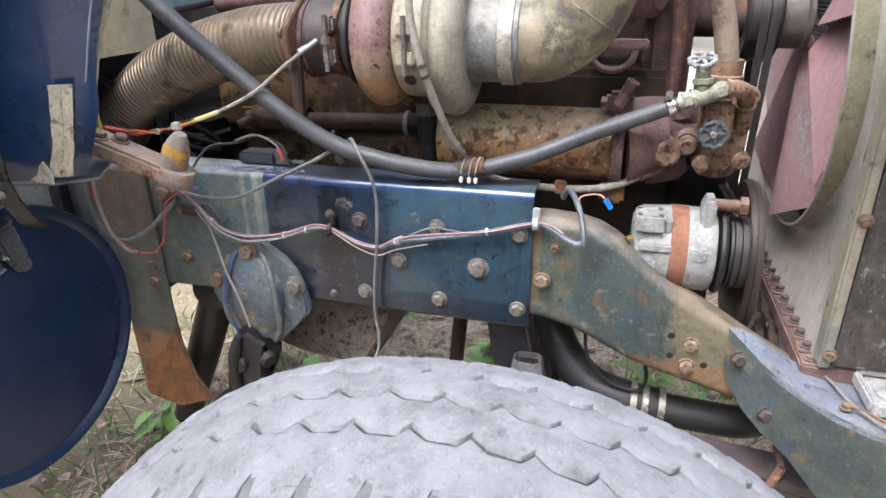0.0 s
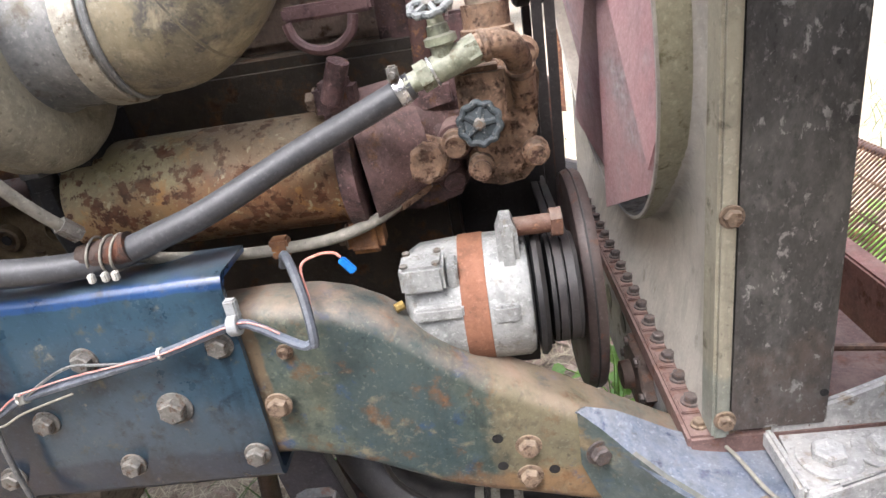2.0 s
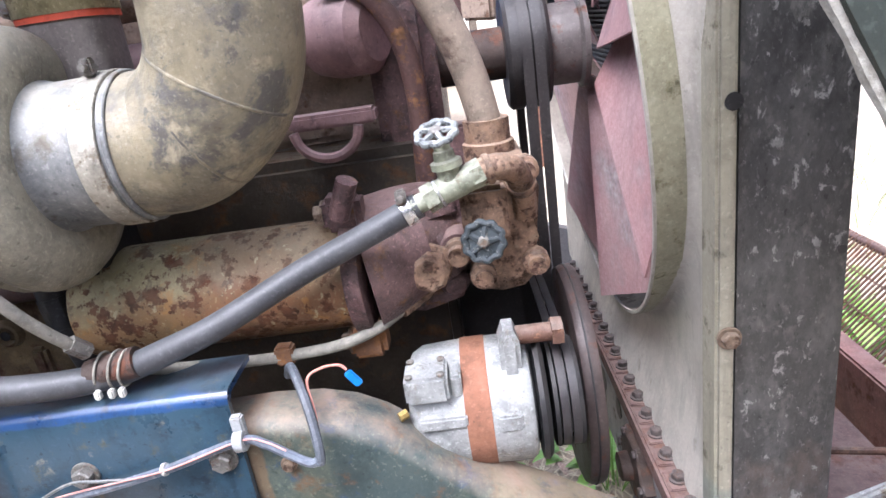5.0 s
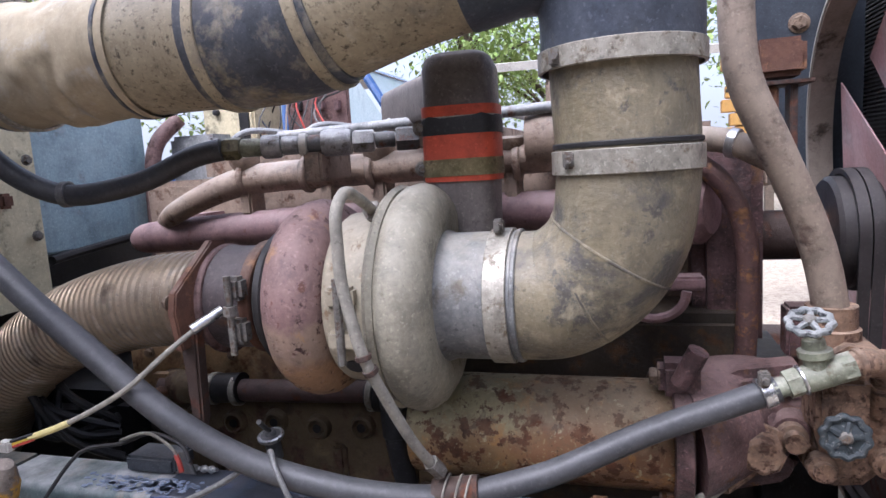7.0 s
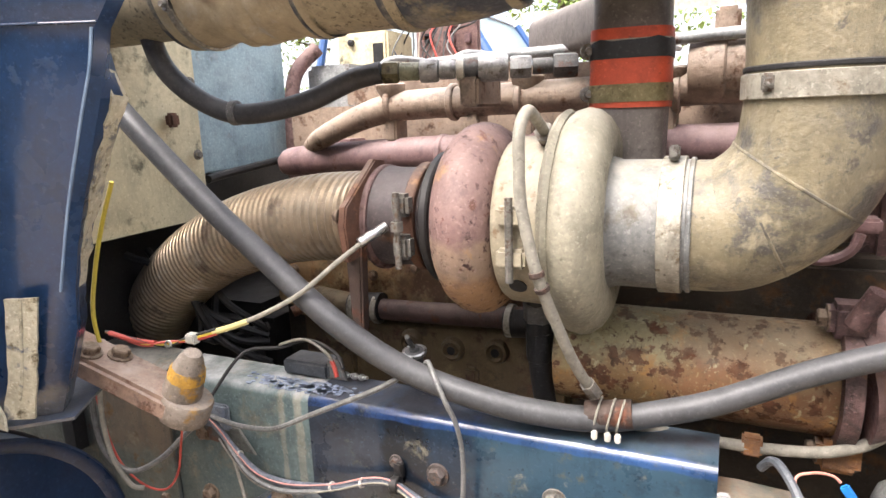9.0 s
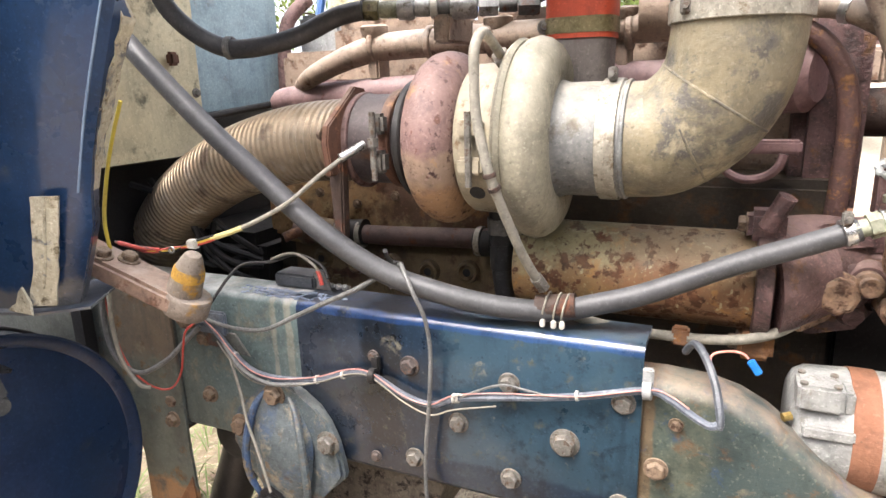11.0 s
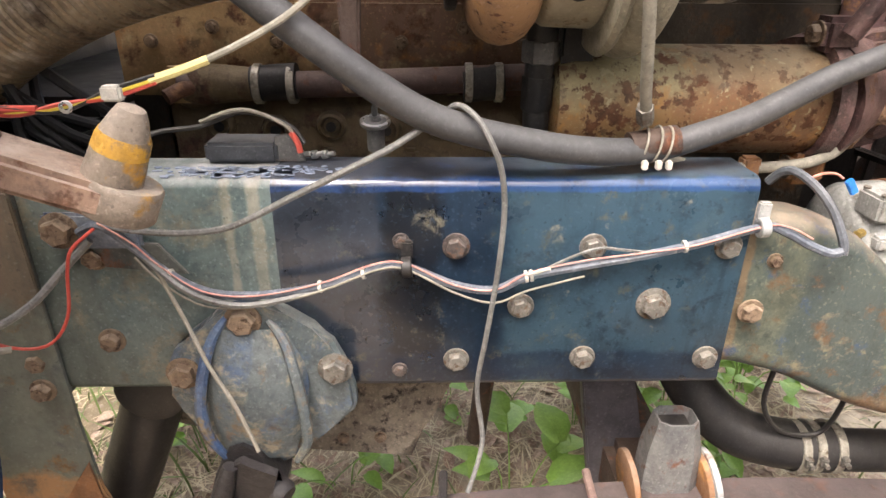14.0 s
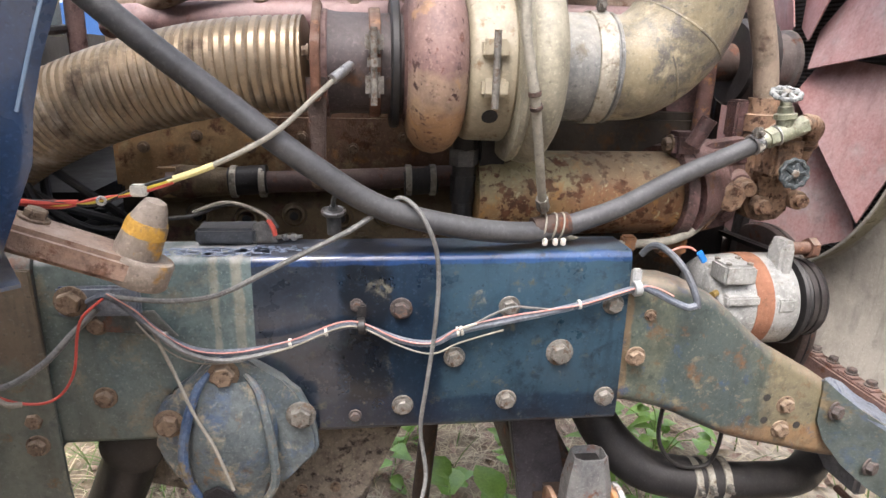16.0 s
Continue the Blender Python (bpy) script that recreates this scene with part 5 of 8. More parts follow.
for x in (-0.40, -0.235, -0.137, 0.0, 0.09):
    part("pipe_neck", lathe([(0.0, 0.019), (0.018, 0.021), (0.026, 0.027), (0.037, 0.028), (0.04, 0.024), (0.038, 0.012)], (x, 0.343, 1.412), (0, -0.05, 1), 20), m_head, water)
    part("pipe_lug", box((x - 0.012, 0.33, 1.345), (x + 0.012, 0.38, 1.40), 0.004), m_head, water)
part("front_loop_pipe", tube([(0.32, 0.30, 1.395), (0.345, 0.29, 1.40), (0.385, 0.285, 1.375), (0.415, 0.285, 1.325), (0.427, 0.285, 1.26), (0.426, 0.285, 1.17), (0.42, 0.285, 1.06)], 0.015, 14), W("scaled_pipe", (0.12, 0.06, 0.05), (0.08, 0.042, 0.038), 0.04, (0.3, 0.15, 0.06), 0.42, 0.018, 0.75, 0, 0.4, (0.34, 0.27, 0.22), 0.4), engine, "rust-scaled bent pipe")
pumpcast = part("front_casting", lathe([(-0.05, 0.03), (-0.048, 0.046), (-0.02, 0.05), (0.0, 0.05), (0.004, 0.044), (0.03, 0.046), (0.05, 0.05), (0.054, 0.04)], (0.165, 0.35, 1.443), (1, 0, 0), 28), m_head, engine, "pinkish tan round casting")
part("casting_top", box((0.15, 0.325, 1.475), (0.185, 0.375, 1.53), 0.005), m_head, pumpcast)
part("casting_cap", lathe([(0, 0.018), (0.02, 0.018), (0.022, 0.012)], (0.195, 0.33, 1.525), (1, -0.3, 0.2), 14), m_neck, pumpcast)
part("casting_bolt", lathe([(0, 0.01), (0.012, 0.01)], (0.21, 0.30, 1.47), (0, -1, 0), 6), m_bolt, pumpcast)
part("front_cover", box((0.36, 0.34, 1.10), (0.46, 0.80, 1.42), 0.02), m_pump, engine)
part("pink_housing", lathe([(-0.05, 0.0), (-0.05, 0.052), (-0.02, 0.058), (0.03, 0.056), (0.045, 0.04)], (0.345, 0.33, 1.33), (1, -0.5, 0), 28), m_manifold, engine, "pinkish thermostat housing")
part("lift_ring", tube([(0.30 + 0.045 * math.cos(a), 0.262, 1.215 - 0.04 * math.sin(a)) for a in [math.pi * k / 6 for k in range(7)]], 0.007, 8), m_manifold, engine)
part("lift_bar", box((0.25, 0.262, 1.215), (0.37, 0.30, 1.235), 0.004), m_manifold, engine)
heater = part("coolant_pipe", tube([(-0.56, 0.25, 1.042), (-0.45, 0.25, 1.042), (-0.30, 0.25, 1.045), (-0.06, 0.25, 1.055)], 0.0195, 16), W("brown_coolant_pipe", (0.1, 0.06, 0.052), (0.065, 0.042, 0.038), 0.05, RUST, 0.25, 0.03, 0.55, 0, 0.2, (0.25, 0.19, 0.16), 0.5), engine, "dark brown coolant pipe")
for x0, x1 in ((-0.455, -0.39), (-0.15, -0.09)):
    part("pipe_hose", tube([(x0, 0.25, 1.043), (x1, 0.25, 1.048)], 0.026, 16, 3), m_black, heater)
    for x in (x0 + 0.008, x1 - 0.008):
        band(heater, (x, 0.25, 1.0435 + (x + 0.45) * 0.01), (1, 0, 0), 0.0265, 0.011)
part("pipe_elbow", tube([(-0.45, 0.25, 1.043), (-0.50, 0.252, 1.043), (-0.535, 0.262, 1.04), (-0.555, 0.285, 1.035)], [0.023, 0.028, 0.031, 0.036], 18), m_blockside, engine, "rusty cast elbow")
part("oil_fitting", lathe([(0, 0.024), (0.03, 0.026), (0.03, 0.03), (0.045, 0.03)], (-0.56, 0.29, 1.042), (0, -1, 0), 6), m_block, engine)
part("copper_union", tube([(-0.50, 0.25, 1.043), (-0.545, 0.235, 1.04), (-0.57, 0.215, 1.03)], 0.011, 10), m_rust, engine)
part("drain_tube", tube([(-0.058, 0.13, 1.16), (-0.06, 0.13, 1.10), (-0.06, 0.135, 1.04), (-0.056, 0.145, 0.97), (-0.05, 0.16, 0.90)], [0.022, 0.019, 0.018, 0.0165, 0.0165], 16), m_black, engine, "black turbo drain hose")
part("drain_nut", lathe([(-0.016, 0.022), (-0.014, 0.024), (0.010, 0.024), (0.012, 0.021)], (-0.06, 0.131, 1.105), (0, 0.05, -1), 6), m_stub, engine, "grimy steel drain nut")
part("drain_collar", lathe([(-0.022, 0.021), (0.02, 0.021), (0.024, 0.018)], (-0.06, 0.134, 1.055), (0, 0.08, -1), 8), m_black, engine)
sender = part("sender", lathe([(0, 0.012), (0.035, 0.012), (0.036, 0.019), (0.042, 0.019), (0.043, 0.009), (0.05, 0.007)], (-0.272, 0.15, 0.975), (0, -0.2, 1), 16), m_stub, engine, "small oil pressure sender with a pale top")
part("sender_rim", lathe([(0, 0.0195), (0.002, 0.0205), (0.006, 0.0205), (0.007, 0.017), (0.004, 0.013)], (-0.272, 0.1425, 1.0105), (0, -0.2, 1), 20), m_chrome, sender)
part("sender_lead", tube([(-0.272, 0.14, 1.022), (-0.27, 0.12, 1.04), (-0.262, 0.1, 1.055)], 0.004, 8), m_grey, sender)
for k in range(5):
    part("injector_line", tube([(-0.45 + 0.15 * k, 0.36, 1.47), (-0.42 + 0.15 * k, 0.40, 1.50), (-0.36 + 0.15 * k, 0.5, 1.49)], 0.006, 8), m_greysteel, engine)

# fuel fittings and the upper hose
m_fit = W("dull_plated_fitting", (0.3, 0.31, 0.32), (0.42, 0.42, 0.41), 0.03, (0.14, 0.12, 0.08), 0.3, 0.02, 0.4, 0.3, 0.2, (0.46, 0.44, 0.4), 0.5)
fuel = thing("fuel_fittings", (-0.15, 0.2, 1.44), "row of pipe unions along the engine's top, dusty pale green", "pipe fittings")
m_olivefit = W("olive_grimy_brass", (0.13, 0.12, 0.05), (0.2, 0.18, 0.1), 0.02, (0.06, 0.05, 0.03), 0.3, 0.02, 0.45, 0.3, 0.2, DUST, 0.4)
x = -0.315
for k, (w, r, mm, sd) in enumerate(((0.025, 0.018, m_olivefit, 6), (0.03, 0.014, m_valve, 14), (0.028, 0.018, m_fit, 14), (0.025, 0.014, m_fit, 14), (0.012, 0.017, m_white, 14), (0.02, 0.014, m_stub, 14), (0.045, 0.02, m_fit, 14), (0.032, 0.018, m_fit, 6), (0.03, 0.012, m_stub, 14), (0.035, 0.019, m_stub, 6))):
    y = 0.165 + 0.33 * (x + 0.31)
    part("union", lathe([(0, r * 0.9), (w * 0.1, r), (w * 0.9, r), (w, r * 0.9)], (x, y, 1.457), (1, 0.33, 0), sd), mm, fuel)
    x += w
part("fuel_rail", tube([(-0.30, 0.30, 1.478), (0.05, 0.31, 1.487), (0.33, 0.32, 1.495)], 0.009, 10), m_greysteel, fuel)
part("stay", box((-0.2, 0.19, 1.40), (-0.17, 0.30, 1.445), 0.004), m_head, fuel)
up_hose = thing("upper_heater_hose", (-0.45, 0.12, 1.40), "black heater hose curving to the firewall clip", "hose")
part("hose", tube([(-0.315, 0.158, 1.457), (-0.36, 0.145, 1.448), (-0.43, 0.13, 1.42), (-0.50, 0.11, 1.405), (-0.56, 0.095, 1.405), (-0.61, 0.075, 1.43), (-0.645, 0.05, 1.475), (-0.66, 0.04, 1.53), (-0.67, 0.04, 1.6)], 0.0165, 16), m_hose, up_hose)
band(up_hose, (-0.555, 0.097, 1.405), (1, 0.2, 0), 0.018, 0.012, material=m_grey)

# oil cooler
cooler = thing("oil_cooler", (0.15, 0.18, 0.97), "cylindrical oil cooler with peeling paint and rust", "oil cooler")
part("cooler_barrel", lathe([(-0.055, 0.05), (-0.05, 0.07), (-0.03, 0.073), (0.30, 0.073), (0.305, 0.07)], (0.015, 0.178, 1.038), (1, 0, 0), 40), m_cooler, cooler)
part("end_flange", lathe([(-0.012, 0.076), (-0.01, 0.085), (0.01, 0.085), (0.012, 0.08)], (0.328, 0.178, 1.04), (1, 0, 0), 40), m_pump, cooler, "rusty purple flange")
for a, z in ((0.30, 1.128), (0.30, 0.95)):
    part("flange_ear", box((a, 0.13, z - 0.022), (a + 0.05, 0.175, z + 0.022), 0.008), m_pump if z > 1 else m_orange, cooler)
    bolt(cooler, (a + 0.002, 0.15, z), "m", (-1, 0, 0), rusty=True)
part("flange_stud", tube([(0.325, 0.12, 1.13), (0.345, 0.11, 1.175)], 0.013, 10, 3), m_pump, cooler)
part("pump_body", tube([(0.33, 0.20, 1.04), (0.36, 0.215, 1.05), (0.40, 0.235, 1.06), (0.44, 0.245, 1.06), (0.50, 0.25, 1.05)], [0.084, 0.08, 0.07, 0.063, 0.06], 28), m_pump, cooler, "purple-brown cast pump")
part("cap_plug", lathe([(0, 0.031), (0.008, 0.031), (0.01, 0.026), (0.034, 0.0255), (0.038, 0.02)], (0.42, 0.166, 1.037), (0, -1, 0), 8), m_pumptan, cooler, "round rusty cap")
part("small_plug", lathe([(0, 0.018), (0.015, 0.018), (0.017, 0.013), (0.03, 0.013)], (0.458, 0.172, 1.05), (0, -1, 0), 16), m_pumptan, cooler)
part("flange_neck", lathe([(-0.005, 0.088), (0.015, 0.083), (0.04, 0.073), (0.08, 0.055)], (0.336, 0.182, 1.042), (1, 0.25, 0.1), 32), m_pump, cooler)
part("cap_boss", lathe([(-0.05, 0.062), (-0.02, 0.05), (-0.002, 0.042), (0.002, 0.036)], (0.42, 0.178, 1.037), (0, -1, 0), 28), m_pump, cooler)
part("plug_boss", lathe([(-0.05, 0.04), (-0.01, 0.028), (0.003, 0.022)], (0.458, 0.174, 1.05), (0, -1, 0), 24), m_pump, cooler)
part("top_web", plate([(0.34, 1.09), (0.40, 1.125), (0.47, 1.135), (0.475, 1.09), (0.42, 1.08)], 0.18, 0.24, 0.012), m_pump, cooler)
part("bottom_web", plate([(0.345, 0.965), (0.40, 0.955), (0.455, 0.97), (0.475, 1.0), (0.40, 1.01)], 0.19, 0.25, 0.012), m_pump, cooler)
part("lower_boss", lathe([(-0.03, 0.02), (0.012, 0.02), (0.02, 0.014)], (0.445, 0.20, 1.0), (0.2, -1, -0.3), 20), m_pump, cooler)
part("pump_housing", plate([(0.472, 1.01), (0.485, 0.99), (0.51, 0.984), (0.54, 0.988), (0.557, 1.005), (0.562, 1.06), (0.57, 1.12), (0.555, 1.16), (0.52, 1.165), (0.485, 1.14), (0.474, 1.08)], 0.155, 0.30, 0.02), m_pumptan, cooler, "tan rusty pump housing")
for xx, z in ((0.552, 1.15), (0.555, 1.03), (0.487, 1.02), (0.509, 1.132)):
    part("housing_boss", lathe([(0, 0.017), (0.018, 0.017), (0.02, 0.012), (0.03, 0.012)], (xx, 0.16, z), (0, -1, 0), 14), m_pumptan, cooler)
part("upper_neck", lathe([(0, 0.034), (0.03, 0.034), (0.032, 0.03), (0.06, 0.03)], (0.515, 0.225, 1.145), (0, 0, 1), 24), m_pumptan, cooler)
part("neck_box", box((0.465, 0.23, 1.13), (0.50, 0.27, 1.20), 0.004), m_pump, cooler)
cable("oil_line", [(0.055, 0.03, 1.02), (0.09, 0.06, 0.99), (0.16, 0.095, 0.967), (0.24, 0.105, 0.963), (0.30, 0.11, 0.967), (0.345, 0.125, 0.976), (0.375, 0.145, 0.988), (0.415, 0.178, 0.999)], 0.0075, m_braid, "pale dusty oil line with crimped ends", "oil line", 10)
part("line_nut", tube([(0.375, 0.145, 0.987), (0.412, 0.176, 0.999)], 0.011, 8, 3), m_pumptan, cooler)
tagged(part("line_clip", box((0.213, 0.096, 0.952), (0.237, 0.116, 0.978), 0.003), m_orange), "small orange rusted clip holding the oil line", "clip")
rad_hose = thing("radiator_hose", (0.515, 0.225, 1.16), "dusty tan coolant hose rising from the pump", "hose")
part("hose", tube([(0.516, 0.225, 1.16), (0.514, 0.225, 1.20), (0.50, 0.222, 1.27), (0.475, 0.215, 1.34), (0.44, 0.205, 1.42), (0.41, 0.2, 1.49), (0.40, 0.2, 1.56), (0.40, 0.2, 1.66)], 0.0215, 20), m_tanhose, rad_hose)
band(rad_hose, (0.5155, 0.225, 1.192), (-0.08, 0, 1), 0.0225, 0.014, material=m_band)
band(rad_hose, (0.516, 0.225, 1.174), (-0.05, 0, 1), 0.0235, 0.012, material=m_rust)
branch = thing("bypass_hose", (0.40, 0.26, 1.40), "short tan bypass hose with a steel clamp", "hose")
part("hose", tube([(0.34, 0.30, 1.43), (0.40, 0.26, 1.42), (0.46, 0.23, 1.385)], 0.017, 14), m_tanhose, branch)
band(branch, (0.405, 0.258, 1.418), (1, -0.5, -0.3), 0.018, 0.012, material=m_chrome)
thermo = thing("filler_stand", (0.48, 0.40, 1.40), "rusty filler block on a stand above the pump", "bracket")
part("block", box((0.45, 0.37, 1.51), (0.52, 0.44, 1.565), 0.008), m_rust, thermo)
part("shelf", box((0.42, 0.37, 1.498), (0.53, 0.44, 1.504), 0.001), m_rustdark, thermo)
part("leg", box((0.455, 0.38, 1.38), (0.485, 0.41, 1.50), 0.004), m_rust, thermo)
part("leg_bracket", box((0.50, 0.38, 1.38), (0.51, 0.42, 1.50), 0.002), m_rustdark, thermo)

# ---- heater hose and its valves ----
hose = thing("heater_hose", (0.06, 0.02, 1.0), "thick dark grey heater hose sagging from cab to valve", "hose")
part("hose", tube([(-0.72, -0.03, 1.47), (-0.615, -0.045, 1.385), (-0.546, -0.045, 1.322), (-0.474, -0.047, 1.262), (-0.405, -0.045, 1.207), (-0.293, -0.042, 1.120), (-0.197, -0.02, 1.056), (-0.085, -0.008, 1.025), (0.0, 0.008, 1.012), (0.062, 0.022, 1.012), (0.125, 0.03, 1.028), (0.184, 0.042, 1.046), (0.283, 0.07, 1.086), (0.36, 0.08, 1.115), (0.425, 0.085, 1.141)], [0.0168] * 8 + [0.0162, 0.016, 0.0157, 0.0153, 0.015, 0.0148, 0.0146], 18, 6), m_hose, hose)
band(hose, (0.412, 0.081, 1.138), (0.9, 0.15, 0.35), 0.0158, 0.013, (0.408, 0.070, 1.157), material=m_chrome)
clip = thing("hose_clip", (0.06, 0.015, 1.0), "rusty clip with pale zip ties round the hoses", "clip")
part("saddle", tube([(0.032, 0.020, 1.013), (0.088, 0.025, 1.021)], 0.0185, 14, 3), m_rustdark, clip)
for x in (0.046, 0.062, 0.074):
    part("tie_head", box((x - 0.0035, -0.004, 0.993), (x + 0.0035, 0.004, 1.004), 0.0015), m_white, clip)
    part("zip_tie", tube([(x + 0.004 * math.sin(a), 0.0225 + 0.0205 * math.cos(a), 1.017 + 0.0208 * math.sin(a)) for a in [2 * math.pi * k / 8 for k in range(8)]], 0.0015, 6, 3, closed=True), m_braid, clip)
valve = thing("heater_valve", (0.466, 0.087, 1.14), "green bronze stop valve with a dusty cast handwheel", "valve")
part("barb", tube([(0.415, 0.081, 1.139), (0.445, 0.085, 1.15)], 0.0115, 12, 3), m_valve, valve)
part("hex_nut", lathe([(-0.007, 0.0165), (0.007, 0.0165)], (0.440, 0.085, 1.148), (0.9, 0.1, 0.35), 6), m_valve, valve)
part("valve_body", tube([(0.435, 0.085, 1.147), (0.455, 0.087, 1.153), (0.475, 0.089, 1.160), (0.50, 0.092, 1.168)], [0.012, 0.0155, 0.016, 0.0145], 18), m_valve, valve)
part("thread_ring", ring((0.4495, 0.0862, 1.1515), (0.9, 0.1, 0.35), 0.0175, 0.01, 0.003, 20), m_chrome, valve)
part("outlet_hex", lathe([(-0.007, 0.0165), (0.007, 0.0165)], (0.494, 0.0914, 1.1662), (0.9, 0.1, 0.3), 6), m_valve, valve)
part("bonnet", lathe([(0, 0.0125), (0.019, 0.0135), (0.021, 0.0178), (0.0285, 0.0178), (0.0305, 0.0125), (0.04, 0.0115), (0.0415, 0.0095), (0.05, 0.0085), (0.0515, 0.0065), (0.06, 0.005)], (0.465, 0.088, 1.158), (-0.12, 0.0, 1), 18), m_valve, valve)


m_wheeldark = W("dark_grimy_handwheel", (0.022, 0.028, 0.03), (0.045, 0.055, 0.06), 0.02, (0.3, 0.3, 0.28), 0.25, 0.006, 0.6, 0, 0.25)


def handwheel(parent, at, axis, r, mm, dish=False):
    q = Vector((0, 0, 1)).rotation_difference(Vector(axis).normalized())
    pts = [Vector(at) + q @ Vector(((r + 0.0028 * (k % 2)) * math.cos(2 * math.pi * k / 20), (r + 0.0028 * (k % 2)) * math.sin(2 * math.pi * k / 20), 0)) for k in range(20)]
    w = part("handwheel", tube(pts, 0.0042, 8, 3, closed=True), mm, parent, "scalloped dusty handwheel")
    for k in range(5):
        a = 2 * math.pi * k / 5
        e = Vector(at) + q @ Vector((r * math.cos(a), r * math.sin(a), 0))
        part("spoke", tube([Vector(at) + q @ Vector((0, 0, 0.003)), e], [0.0044, 0.003], 6, 2), mm, w)
    if dish:
        part("wheel_dish", lathe([(-0.004, 0.004), (-0.004, r), (0.0, r), (0.001, 0.012)], at, axis, 24), mm, w)
    part("wheel_nut", lathe([(-0.006, 0.0075), (0.005, 0.0075), (0.007, 0.005)], at, axis, 8), m_bolt, w)


handwheel(valve, (0.456, 0.086, 1.218), (-0.12, -0.4, 0.92), 0.0195, m_wheel)
part("street_elbow", tube([(0.495, 0.092, 1.166), (0.515, 0.096, 1.170), (0.536, 0.112, 1.160), (0.545, 0.135, 1.138), (0.548, 0.15, 1.11), (0.549, 0.16, 1.09)], [0.0145, 0.0155, 0.016, 0.0155, 0.015, 0.015], 18), m_pumptan, valve, "rusty iron elbow")
part("elbow_lip", ring((0.507, 0.0943, 1.169), (0.9, 0.15, 0.15), 0.0178, 0.01, 0.008, 24), m_pumptan, valve)
part("elbow_collar", ring((0.545, 0.137, 1.135), (0.1, 0.6, -0.7), 0.0185, 0.01, 0.010), m_pumptan, valve)
drain = thing("drain_valve", (0.495, 0.11, 1.09), "small drain valve with a dark scalloped handwheel", "valve")
part("valve_block", box((0.47, 0.108, 1.075), (0.525, 0.165, 1.145), 0.006), m_pumptan, drain)
part("stem", tube([(0.495, 0.13, 1.092), (0.492, 0.085, 1.089)], 0.013, 12, 3), m_valve, drain)
handwheel(drain, (0.492, 0.082, 1.089), (-0.1, -1, 0.12), 0.0205, m_wheeldark, True)

# ---- alternator ----
AY, AZ = 0.128, 0.851
alt = thing("alternator", (0.45, AY, 0.77), "oxidised white alloy alternator with a rusted band", "alternator")
part("rear_body", lathe([(0, 0.06), (0.006, 0.072), (0.02, 0.08), (0.072, 0.083)], (0.372, AY, AZ), (1, 0, 0), 40), m_alt, alt)
part("stator_band", lathe([(0, 0.0845), (0.032, 0.0845)], (0.443, AY, AZ), (1, 0, 0), 40), m_altband, alt, "rust-brown stator band")
part("front_body", lathe([(0, 0.083), (0.045, 0.083), (0.052, 0.078), (0.056, 0.06)], (0.475, AY, AZ), (1, 0, 0), 40), m_alt, alt)
part("cooling_fan", lathe([(0, 0.055), (0.002, 0.084), (0.008, 0.086), (0.014, 0.08), (0.016, 0.05)], (0.532, AY, AZ), (1, 0, 0), 36), m_black, alt, "black fan plate")
part("regulator_box", box((0.375, 0.045, 0.905), (0.428, 0.095, 0.94), 0.004, m=Matrix.Rotation(0, 4, "X")), m_alt, alt)
for x, y in ((0.382, 0.052), (0.42, 0.052), (0.382, 0.088), (0.42, 0.088)):
    part("screw", lathe([(0, 0.005), (0.003, 0.005), (0.004, 0.003)], (x, y, 0.940), (0, 0, 1), 10), m_bolt, alt)
part("terminal_box", box((0.43, 0.06, 0.90), (0.443, 0.10, 0.93), 0.003), m_alt, alt)
part("tab", box((0.385, 0.042, 0.868), (0.445, 0.07, 0.885), 0.003), m_alt, alt)
part("lower_tab", box((0.48, 0.042, 0.855), (0.512, 0.07, 0.878), 0.003), m_alt, alt)
part("brass_post", tube([(0.372, 0.06, 0.888), (0.362, 0.055, 0.886)], 0.006, 8, 2), m_brass, alt)
part("mounting_ear", plate([(0.493, 0.905), (0.519, 0.905), (0.519, 0.955), (0.513, 0.972), (0.50, 0.972), (0.493, 0.955)], 0.075, 0.12, 0.006), m_alt, alt)
part("ear_bolt", tube([(0.515, 0.105, 0.952), (0.575, 0.105, 0.952)], 0.012, 12, 2), m_rust, alt)
part("ear_nut", lathe([(0, 0.019), (0.014, 0.019)], (0.56, 0.105, 0.952), (1, 0, 0), 6), m_rust, alt)
part("pulley", lathe([(0, 0.03), (0, 0.07), (0.005, 0.072), (0.009, 0.056), (0.013, 0.056), (0.017, 0.072), (0.022, 0.056), (0.026, 0.056), (0.031, 0.072), (0.036, 0.07), (0.038, 0.03)], (0.552, AY, AZ), (1, 0, 0), 36), m_black, alt)


